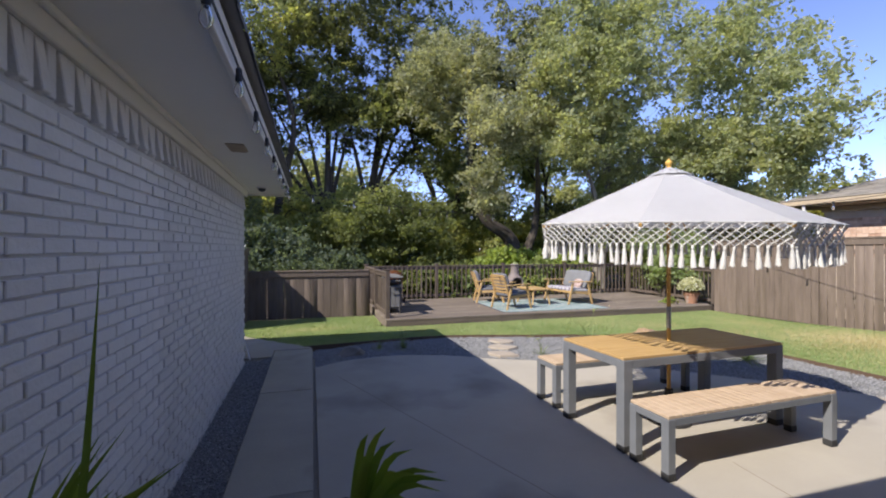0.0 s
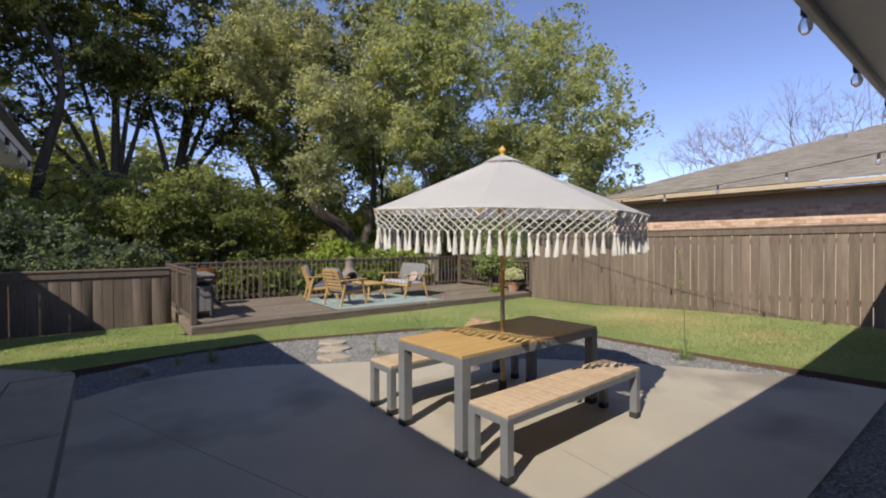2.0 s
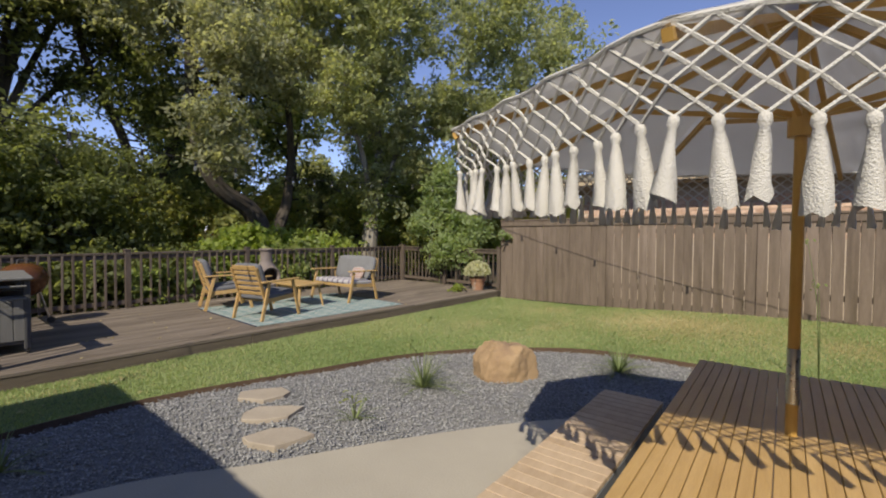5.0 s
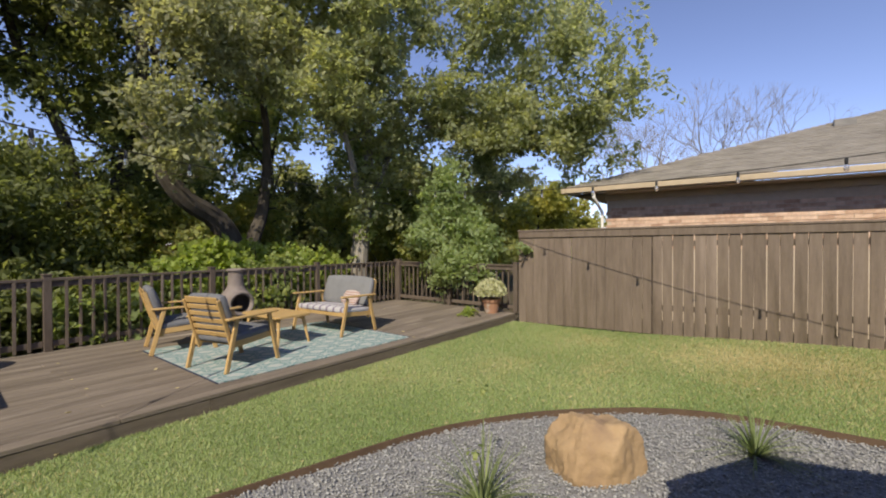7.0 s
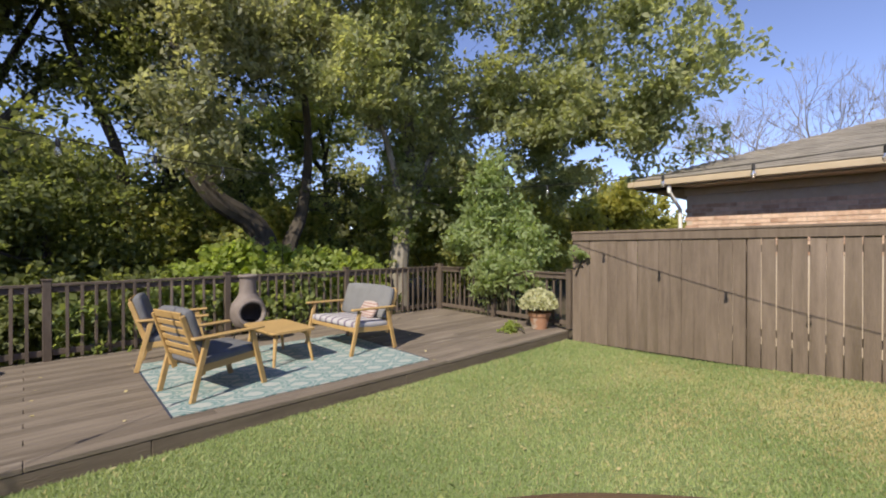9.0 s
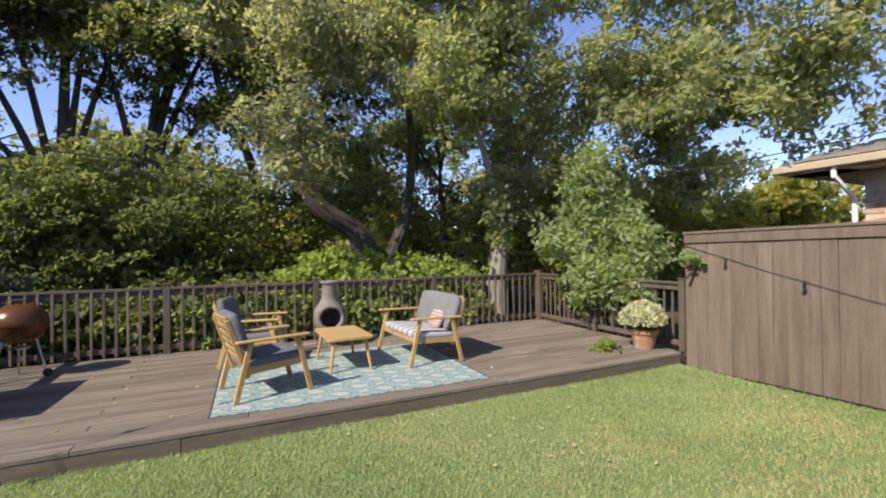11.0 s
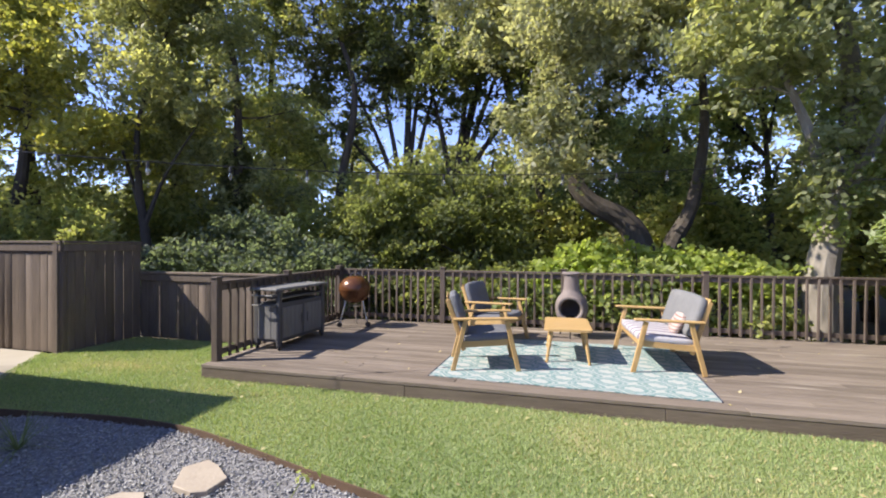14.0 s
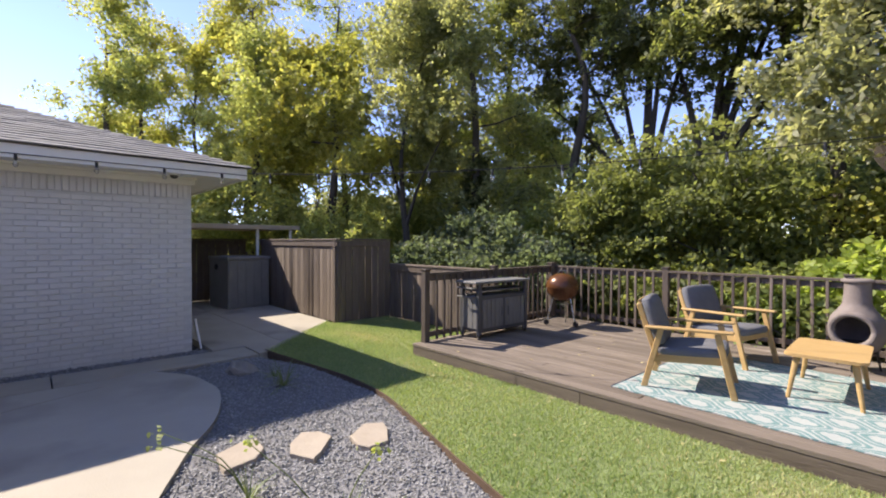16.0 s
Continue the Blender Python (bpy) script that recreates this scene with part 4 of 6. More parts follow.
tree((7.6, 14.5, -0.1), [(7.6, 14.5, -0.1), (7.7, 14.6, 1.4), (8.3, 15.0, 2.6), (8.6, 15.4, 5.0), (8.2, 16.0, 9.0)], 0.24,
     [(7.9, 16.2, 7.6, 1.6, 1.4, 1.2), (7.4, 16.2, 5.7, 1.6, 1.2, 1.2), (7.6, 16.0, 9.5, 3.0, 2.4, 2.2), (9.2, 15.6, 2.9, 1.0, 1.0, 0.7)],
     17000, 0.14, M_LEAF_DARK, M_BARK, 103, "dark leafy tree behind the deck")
# the two tall trees: crown shade painted in by the darkest leaf colour
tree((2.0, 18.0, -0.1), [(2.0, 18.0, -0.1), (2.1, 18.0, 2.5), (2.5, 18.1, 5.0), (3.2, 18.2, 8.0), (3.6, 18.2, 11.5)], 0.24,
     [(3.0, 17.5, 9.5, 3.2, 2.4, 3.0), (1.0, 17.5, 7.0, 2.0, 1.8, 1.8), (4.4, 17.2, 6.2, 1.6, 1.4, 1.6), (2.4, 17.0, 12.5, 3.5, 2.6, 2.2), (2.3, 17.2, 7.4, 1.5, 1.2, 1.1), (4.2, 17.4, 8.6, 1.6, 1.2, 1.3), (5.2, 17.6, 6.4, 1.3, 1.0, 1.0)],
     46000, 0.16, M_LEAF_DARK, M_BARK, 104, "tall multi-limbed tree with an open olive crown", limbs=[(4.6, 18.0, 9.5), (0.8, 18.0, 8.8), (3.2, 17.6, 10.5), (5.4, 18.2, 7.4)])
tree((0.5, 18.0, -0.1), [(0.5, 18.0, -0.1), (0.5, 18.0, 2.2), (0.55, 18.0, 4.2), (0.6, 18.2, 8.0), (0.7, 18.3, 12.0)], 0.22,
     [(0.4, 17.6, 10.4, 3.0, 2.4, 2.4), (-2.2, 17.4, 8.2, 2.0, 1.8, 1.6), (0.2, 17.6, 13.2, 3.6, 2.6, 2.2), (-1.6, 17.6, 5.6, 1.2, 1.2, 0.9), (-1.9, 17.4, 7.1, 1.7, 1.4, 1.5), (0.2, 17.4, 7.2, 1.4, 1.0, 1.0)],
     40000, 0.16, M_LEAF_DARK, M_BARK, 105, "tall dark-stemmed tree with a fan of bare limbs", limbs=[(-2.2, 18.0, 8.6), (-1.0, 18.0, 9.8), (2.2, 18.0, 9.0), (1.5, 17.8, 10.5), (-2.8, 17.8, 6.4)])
tree((-5.0, 13.4, -0.1), [(-5.0, 13.4, -0.1), (-5.05, 13.4, 1.6), (-5.3, 13.4, 3.2), (-5.5, 13.6, 5.0), (-4.7, 13.8, 7.5)], 0.15,
     [(-5.2, 13.2, 6.4, 2.0, 1.6, 1.8), (-3.6, 13.4, 5.6, 1.6, 1.3, 1.1), (-6.6, 13.0, 5.2, 1.6, 1.4, 1.2), (-4.8, 13.8, 8.6, 2.6, 1.8, 1.7), (-3.2, 13.6, 8.0, 1.8, 1.4, 1.4)],
     40000, 0.13, M_LEAF_OLIVE, M_BARK, 106, "slender tree with a thin curved trunk behind the fence", limbs=[(-3.4, 13.4, 4.6), (-6.6, 13.4, 5.6)])
tree((-8.4, 12.4, -0.1), [(-8.4, 12.4, -0.1), (-8.3, 12.4, 2.0), (-7.6, 12.2, 3.2), (-7.4, 12.2, 5.0), (-7.8, 12.4, 7.5)], 0.22,
     [(-7.8, 12.0, 5.8, 2.6, 2.0, 1.8), (-10.0, 11.8, 5.6, 2.2, 2.0, 1.8), (-6.2, 12.2, 4.0, 1.6, 1.3, 1.0), (-8.6, 12.4, 7.8, 2.6, 2.0, 1.5)],
     44000, 0.14, M_LEAF_YELLOW, M_BARK, 107, "tree with yellowing leaves behind the side fence")
tree((-13.5, 13.0, -0.1), [(-13.5, 13.0, -0.1), (-13.4, 13.0, 3.0), (-13.0, 13.0, 7.0)], 0.22,
     [(-13.2, 12.6, 5.6, 3.0, 2.4, 2.2), (-15.5, 11.5, 5.0, 2.6, 2.2, 2.0), (-11.6, 13.0, 6.6, 2.0, 1.8, 1.6)],
     26000, 0.18, M_LEAF_YELLOW, M_BARK, 108, "sunlit yellow-green tree beyond the house")
# understorey in the darkened leaf colour, which holds its shade
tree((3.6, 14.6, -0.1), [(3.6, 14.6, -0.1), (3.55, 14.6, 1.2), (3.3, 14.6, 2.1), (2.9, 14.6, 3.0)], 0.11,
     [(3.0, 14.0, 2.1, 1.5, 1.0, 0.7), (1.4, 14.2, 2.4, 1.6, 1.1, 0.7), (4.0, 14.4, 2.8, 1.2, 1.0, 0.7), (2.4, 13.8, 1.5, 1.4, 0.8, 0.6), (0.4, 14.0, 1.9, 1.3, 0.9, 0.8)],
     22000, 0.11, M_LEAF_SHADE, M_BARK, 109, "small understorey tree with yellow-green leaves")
tree((20.5, 13.0, -0.1), [(20.5, 13.0, -0.1), (20.5, 13.0, 1.5), (20.6, 13.0, 3.4)], 0.16,
     [(20.2, 12.6, 3.0, 1.8, 1.8, 1.5), (22.8, 13.6, 3.0, 2.2, 1.8, 1.6), (18.0, 13.6, 2.6, 1.8, 1.6, 1.4), (16.2, 14.4, 2.6, 1.6, 1.5, 1.3), (25.5, 13.0, 2.6, 2.2, 1.8, 1.4)],
     24000, 0.20, M_LEAF_YELLOW, M_BARK, 110, "rounded yellow-leaved tree beyond the fence")

# the belt of trees that closes the view behind the deck and the fences
belt = random.Random(64)
for k, (x, y, h) in enumerate([(-16.5, 14.0, 11.5), (-15.0, 6.8, 10.0), (-19.5, 8.8, 11.5), (-17.2, 10.6, 11.5), (-13.0, 11.2, 11.5), (-11.5, 15.0, 13.0), (-9.2, 17.5, 13.5), (-6.6, 15.6, 12.0), (-4.4, 17.6, 13.0), (-3.65, 15.0, 10.5), (-1.2, 16.8, 10.5), (2.8, 15.4, 3.3), (4.6, 17.2, 11.0), (6.2, 17.8, 10.5), (12.2, 16.2, 8.0), (-10.4, 10.4, 9.0)]):
    pts_ = [(x, y, -0.1), (x + belt.uniform(-0.3, 0.3), y, h * 0.3), (x + belt.uniform(-0.8, 0.8), y + belt.uniform(-0.4, 0.4), h * 0.62), (x + belt.uniform(-1.2, 1.2), y, h * 0.95)]
    crown = []
    for j in range(11):
        f = j / 10
        crown.append((x + belt.uniform(-2.1, 2.1), y + belt.uniform(-1.1, 1.1), h * (0.24 + 0.74 * f), belt.uniform(1.1, 1.9), belt.uniform(0.9, 1.4), belt.uniform(0.8, 1.3)))
    # middle trees take the darkened copy: their shade is put into the colour
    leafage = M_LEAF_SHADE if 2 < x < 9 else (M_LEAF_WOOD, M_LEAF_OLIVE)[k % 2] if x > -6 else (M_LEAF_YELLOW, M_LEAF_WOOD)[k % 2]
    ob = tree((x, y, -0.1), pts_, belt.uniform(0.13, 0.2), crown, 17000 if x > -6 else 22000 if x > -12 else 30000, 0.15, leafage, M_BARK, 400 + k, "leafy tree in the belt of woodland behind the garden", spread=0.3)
    if x == -3.65:
        ivy(ob, [(x, y, 2.0), (x + 0.05, y, 2.8), (x + 0.15, y, 4.2)], [0.16, 0.42, 0.3], 2600, 0.13, M_LEAF_DARK, 451, "dark ivy round the trunk")

shrub((7.0, 13.1, -0.1), [(6.2, 13.0, 1.2, 1.0, 0.7, 0.5), (7.6, 13.0, 1.05, 1.3, 0.7, 0.45), (8.6, 13.1, 0.9, 0.9, 0.6, 0.4), (5.4, 12.9, 0.9, 0.7, 0.6, 0.4)], 12000, 0.12, M_LEAF_LIME, 201, "sunlit lime-green vine mound behind the railing", slim=0.8)
shrub((10.25, 10.35, -0.1), [(10.0, 10.3, 1.0, 0.42, 0.45, 0.7), (10.2, 10.5, 2.5, 0.6, 0.6, 0.75), (9.75, 9.95, 1.1, 0.38, 0.42, 0.4), (10.5, 10.1, 1.9, 0.5, 0.5, 0.7), (10.1, 10.4, 3.15, 0.36, 0.36, 0.42), (9.6, 10.6, 1.7, 0.45, 0.4, 0.3), (10.35, 9.5, 1.6, 0.4, 0.4, 0.5), (10.0, 9.4, 0.9, 0.3, 0.35, 0.4)], 8000, 0.125, M_LEAF_FRESH, 202, "tall fresh-green shrub leaning over the railing", per=14, spread=0.14, slim=0.42, stems=12)
vine = [(3.9, 12.08, 0.45, 0.35, 0.16, 0.5), (4.6, 12.1, 0.6, 0.5, 0.14, 0.5), (5.2, 12.08, 0.5, 0.4, 0.16, 0.45), (6.2, 12.06, 0.7, 0.45, 0.2, 0.55), (6.9, 12.06, 0.8, 0.4, 0.22, 0.5), (7.5, 12.1, 0.4, 0.5, 0.18, 0.4), (6.6, 11.98, 0.5, 0.5, 0.12, 0.45), (4.3, 11.99, 0.4, 0.4, 0.10, 0.35), (8.6, 12.1, 0.35, 0.6, 0.16, 0.3)]
shrub((5.6, 12.15, -0.1), vine, 10000, 0.10, M_LEAF_VINE, 203, "climbing vine growing through the deck railing", spread=0.13, slim=0.8, name="vine")
# shade behind the railing is coloured into these leaves
shrub((2.6, 12.9, -0.1), [(1.8, 12.9, 0.5, 0.9, 0.5, 0.55), (3.2, 12.9, 0.6, 1.1, 0.5, 0.6), (4.6, 13.1, 0.6, 1.0, 0.5, 0.6)], 10000, 0.11, M_LEAF_SHADE, 204, "green undergrowth behind the railing, coloured as if in shade", slim=0.7)
shrub((-1.0, 12.0, -0.1), [(-2.2, 11.8, 0.9, 1.2, 0.8, 0.8), (-0.4, 11.8, 0.8, 1.1, 0.7, 0.8), (0.8, 12.6, 0.9, 0.9, 0.7, 0.9), (-1.2, 12.8, 1.6, 1.4, 0.8, 0.9)], 17000, 0.115, M_LEAF_BLUE, 205, "dark evergreen shrubs behind the low fence", slim=0.45)
shrub((-5.0, 11.5, -0.1), [(-4.2, 11.2, 1.2, 1.2, 0.9, 1.0), (-6.4, 11.0, 1.6, 1.4, 0.9, 1.2), (-8.5, 10.4, 1.8, 1.4, 1.0, 1.6), (-9.5, 8.8, 1.8, 1.2, 1.2, 1.6)], 17000, 0.12, M_LEAF_WOOD, 206, "evergreen shrubs behind the tall fence", slim=0.5)
shrub((11.5, 12.5, -0.1), [(11.6, 12.9, 1.6, 1.2, 0.9, 1.4), (13.4, 12.8, 1.6, 1.2, 0.9, 1.3), (12.4, 14.5, 2.2, 2.2, 1.2, 1.8), (14.8, 14.2, 2.4, 1.6, 1.0, 1.6), (10.6, 14.6, 2.0, 1.2, 0.8, 1.5)], 18000, 0.14, M_LEAF_WOOD, 207, "dark leafy shrubs beyond the fence corner", slim=0.6)


def woods(name, label, spots, leaves, size, mat, seed, spread):
    """Distant woodland: trunks and leaf clumps, too many to count."""
    r = np.random.default_rng(seed)
    bm = bmesh.new()
    blobs = []
    for x, y, h, w in spots:
        lean = r.normal(0, 0.5, 2)
        tube(bm, curve_points([(x, y, -0.2), (x + lean[0] * 0.4, y, h * 0.35), (x + lean[0], y + lean[1], h * 0.85)], 7), [0.17 * (1 - 0.8 * k / 6) for k in range(7)], 6, cap=False)
        for k in range(5):
            s = Vector((x + lean[0] * 0.5, y, h * r.uniform(0.3, 0.6)))
            e = s + Vector((r.normal(0, w * 0.6), r.normal(0, w * 0.3), h * r.uniform(0.15, 0.4)))
            tube(bm, [s, s.lerp(e, 0.5) + Vector((0, 0, 0.2)), e], [0.07, 0.045, 0.015], 5, cap=False)
        for k in range(3):
            blobs.append((x + r.normal(0, w * 0.4), y + r.normal(0, 0.6), h * r.uniform(0.55, 0.85), w * 0.75, w * 0.6, h * 0.17))
    tagged(part(name + "_trunks", bm, M_BARK), label + ", their stems", "woods", kind="stuff")
    p, face = clump_points(r, blobs, leaves // 30, 30, spread, 6)
    tagged(part(name + "_leaves", leaf_mesh(name, p, size, mat, seed, facing=face), None), label + ", their foliage", "woods", kind="stuff")


lr = np.random.default_rng(88)
on_deck = np.column_stack([lr.uniform(1.6, 9.6, 55), lr.uniform(8.5, 11.8, 55), np.full(55, DECK_Z + 0.008)])
for name, spots, label in (("lawn_litter", LITTER, "pale fallen leaves on the lawn"), ("deck_litter", on_deck, "dry fallen leaves on the deck boards")):
    tagged(part(name, leaf_mesh(name, spots, 0.042, M_STRAW, 89, slim=0.65, facing=lr.normal(size=(len(spots), 3)) * 0.2 + np.array([0, 0, 1])), None), label, "fallen leaves", kind="stuff")

fr = random.Random(77)
woods("near_woods", "woodland trees behind the garden", [(-11 + 2.3 * k + fr.uniform(-0.7, 0.7), 21.5 + fr.uniform(-1.5, 2.0), (6.0 if 3 < k < 9 else 9.0) + fr.uniform(-1, 1.5), fr.uniform(1.6, 2.4)) for k in range(11)], 42000, 0.22, M_LEAF_WOOD, 301, 0.42)
woods("far_woods", "distant woodland", [(-34 + 3.4 * k + fr.uniform(-1.0, 1.0), 30 + fr.uniform(-2, 5) - 0.004 * (k - 8) ** 2 * 12, fr.uniform(5.5, 8.5), fr.uniform(2.2, 3.2)) for k in range(18)], 40000, 0.34, M_LEAF_OLIVE, 302, 0.6)
woods("west_woods", "trees beyond the side path", [(-27 + fr.uniform(-2, 2), 1.0 + 2.5 * k + fr.uniform(-0.7, 0.7), fr.uniform(7.0, 9.5), fr.uniform(1.8, 2.6)) for k in range(9)], 22000, 0.26, M_LEAF_YELLOW, 305, 0.5)
woods("east_woods", "distant trees beyond the neighbouring garden", [(15.5 + 3.0 * k + fr.uniform(-0.8, 0.8), 18.0 + 0.4 * k + fr.uniform(-1.5, 1.5), fr.uniform(5.0, 6.6), fr.uniform(2.0, 2.8)) for k in range(8)], 20000, 0.26, M_LEAF_OLIVE, 306, 0.5)
br = np.random.default_rng(55)
low = [(-13 + 0.9 * k, 15.4 + br.uniform(-1.2, 2.8), br.uniform(0.4, 2.8), br.uniform(0.9, 1.5), 0.8, br.uniform(0.6, 1.3)) for k in range(34)]
p, face = clump_points(br, low, 2100, 26, 0.26)
low_west = [(-23 + br.uniform(-3, 1.5), 4.0 + 0.9 * k, br.uniform(0.5, 3.0), 1.3, 1.2, br.uniform(0.9, 1.7)) for k in range(24)]
low_east = [(15.0 + 1.1 * k, 17.5 + br.uniform(-1.5, 1.5), br.uniform(0.5, 2.4), 1.3, 1.1, br.uniform(0.8, 1.5)) for k in range(22)]
q, turned = clump_points(br, low_west + low_east, 1500, 24, 0.4)
tagged(part("side_undergrowth", leaf_mesh("side_undergrowth", q, 0.3, M_LEAF_WOOD, 307, slim=0.6, facing=turned), None), "green undergrowth at the ends of the wood", "undergrowth", kind="stuff")
tagged(part("undergrowth", leaf_mesh("undergrowth", p, 0.16, M_LEAF_WOOD, 303, slim=0.6, facing=face), None), "tangled green undergrowth in the woods", "undergrowth", kind="stuff")
low = [(-44 + 1.5 * k, 26.0 + br.uniform(-1.5, 3.5), br.uniform(0.3, 4.8), br.uniform(1.6, 2.4), 1.0, br.uniform(1.2, 2.2)) for k in range(62)]
p, face = clump_points(br, low, 3300, 24, 0.5)
tagged(part("far_undergrowth", leaf_mesh("far_undergrowth", p, 0.46, M_LEAF_DARK, 304, slim=0.7, facing=face), None), "dark undergrowth far back in the woods", "undergrowth", kind="stuff")

for k, (x, y, h) in enumerate(((30.0, 9.5, 10.0), (33.0, 7.0, 11.0), (38.0, 5.0, 11.5), (28.5, 11.5, 9.0))):
    ob = thing("bare_tree", (x, y, -0.1), "distant bare tree with thin grey twigs", "tree")
    r = np.random.default_rng(700 + k)
    bm = bmesh.new()
    tube(bm, [(0, 0, 0), (0.1, 0, h * 0.45)], [0.18, 0.12], 7, cap=False)

    def fork(p, d, L, rad, depth):
        e = p + d * L
        tube(bm, [p, p.lerp(e, 0.5) + Vector(r.normal(0, 0.06 * L, 3)), e], [rad, rad * 0.8, rad * 0.55], 4, cap=False)
        if depth:
            for _ in range(3):
                nd = (d + Vector(r.normal(0, 0.42, 3)) + Vector((0, 0, 0.12))).normalized()
                fork(e, nd, L * 0.72, rad * 0.55, depth - 1)
    for _ in range(5):
        fork(Vector((0.1, 0, h * r.uniform(0.3, 0.45))), Vector((r.normal(0, 0.6), r.normal(0, 0.6), 0.9)).normalized(), h * 0.22, 0.06, 4)
    part("trunk", bm, M_BARK_PALE, ob)
shrub((8.1, 22.0, -0.1), [(8.1, 22.0, 1.2, 0.9, 0.6, 0.8)], 1600, 0.13, M_LEAF_RUST, 208, "orange-leaved shrub far back among the trees")
# ---- materials of the things ----
M_TEAK = material("honey_teak", (0.37, 0.235, 0.09), (0.51, 0.345, 0.155), 0.5, 5, stretch=(0.6, 4, 4), bump=0.15, fine=40, vary=0.35)
M_TEAK_PALE = material("sunbleached_teak", (0.38, 0.28, 0.19), (0.54, 0.42, 0.30), 0.6, 5, stretch=(0.6, 4, 4), bump=0.2, fine=40, vary=0.4)
M_GREY_METAL = material("grey_powder_coat", (0.135, 0.145, 0.16), (0.18, 0.19, 0.205), 0.45, 8, bump=0.05)
M_RUBBER = material("black_rubber", (0.02, 0.02, 0.022), (0.04, 0.04, 0.042), 0.7, 8)
M_CANVAS = material("white_canvas", (0.63, 0.63, 0.63), (0.70, 0.70, 0.70), 0.85, 3, bump=0.15, fine=220)
M_ROPE = material("cream_cotton_rope", (0.55, 0.54, 0.51), (0.65, 0.64, 0.61), 0.9, 20, bump=0.5, fine=300)
M_POLE = material("varnished_pole", (0.46, 0.265, 0.065), (0.60, 0.38, 0.12), 0.35, 6, stretch=(3, 3, 0.5), bump=0.1)
M_STEEL = material("brushed_steel", (0.5, 0.5, 0.5), (0.6, 0.6, 0.6), 0.3, 8, metal=1.0, bump=0.05)
M_GOLD = material("yellow_finial_wood", (0.60, 0.36, 0.07), (0.72, 0.46, 0.12), 0.4, 8)
M_CUSHION = material("charcoal_fabric", (0.105, 0.11, 0.125), (0.17, 0.175, 0.195), 0.9, 6, bump=0.35, fine=260)
M_CUSHION_PALE = material("mid_grey_fabric", (0.145, 0.15, 0.16), (0.20, 0.205, 0.215), 0.9, 6, bump=0.35, fine=260)
M_CLAY = material("brown_clay", (0.14, 0.115, 0.105), (0.24, 0.205, 0.19), 0.8, 7, bump=0.35, fine=50)
M_SOOT = material("sooty_clay", (0.02, 0.018, 0.016), (0.05, 0.045, 0.04), 0.95, 8)
M_COPPER_ENAMEL = material("copper_enamel", (0.10, 0.04, 0.016), (0.14, 0.058, 0.024), 0.25, 3, bump=0.02, metal=0.2)
M_GRILL = material("dark_grey_plastic", (0.06, 0.06, 0.063), (0.10, 0.10, 0.104), 0.6, 8, bump=0.15)
M_GRILL_PANEL = material("grey_plank_panel", (0.13, 0.13, 0.13), (0.20, 0.20, 0.195), 0.65, 6, stretch=(4, 4, 0.5), bump=0.3)
M_TERRACOTTA = material("weathered_terracotta", (0.27, 0.135, 0.08), (0.39, 0.22, 0.14), 0.85, 6, bump=0.3, stain=((0.42, 0.38, 0.33), 7.0, 0.50))
M_SANDSTONE = material("orange_sandstone", (0.255, 0.17, 0.097), (0.39, 0.28, 0.165), 0.9, 3, bump=0.7, fine=25, stain=((0.22, 0.15, 0.10), 3.2, 0.57))
M_FLAGSTONE = material("tan_flagstone", (0.31, 0.265, 0.215), (0.44, 0.385, 0.315), 0.85, 4, bump=0.4, fine=40, vary=0.3)
M_FIELD_ROCK = material("grey_field_rock", (0.17, 0.155, 0.135), (0.29, 0.27, 0.24), 0.9, 5, bump=0.6, fine=25)
M_BIN = material("grey_resin", (0.15, 0.155, 0.155), (0.21, 0.215, 0.215), 0.55, 4, bump=0.15, fine=90)
M_CABLE = material("black_cable", (0.015, 0.015, 0.015), (0.03, 0.03, 0.03), 0.5, 10)
M_PLANT = leaf_material("strappy_leaves", [(0.12, 0.17, 0.06), (0.19, 0.24, 0.10), (0.30, 0.33, 0.17)], 0.25, 0.5)
M_YUCCA = leaf_material("palm_leaves", [(0.10, 0.18, 0.03), (0.20, 0.30, 0.05), (0.33, 0.41, 0.08)], 0.3, 0.35)
M_VARIEGATED = leaf_material("variegated_leaves", [(0.32, 0.34, 0.19), (0.52, 0.52, 0.34), (0.66, 0.64, 0.48)], 0.3, 0.6)


def glass_material():
    m = bpy.data.materials.new("clear_bulb_glass")
    m.use_nodes = True
    p = m.node_tree.nodes["Principled BSDF"]
    p.inputs["Transmission Weight"].default_value = 0.9
    p.inputs["Roughness"].default_value = 0.05
    p.inputs["IOR"].default_value = 1.2
    p.inputs["Base Color"].default_value = (0.95, 0.95, 0.97, 1)
    return m


M_GLASS = glass_material()


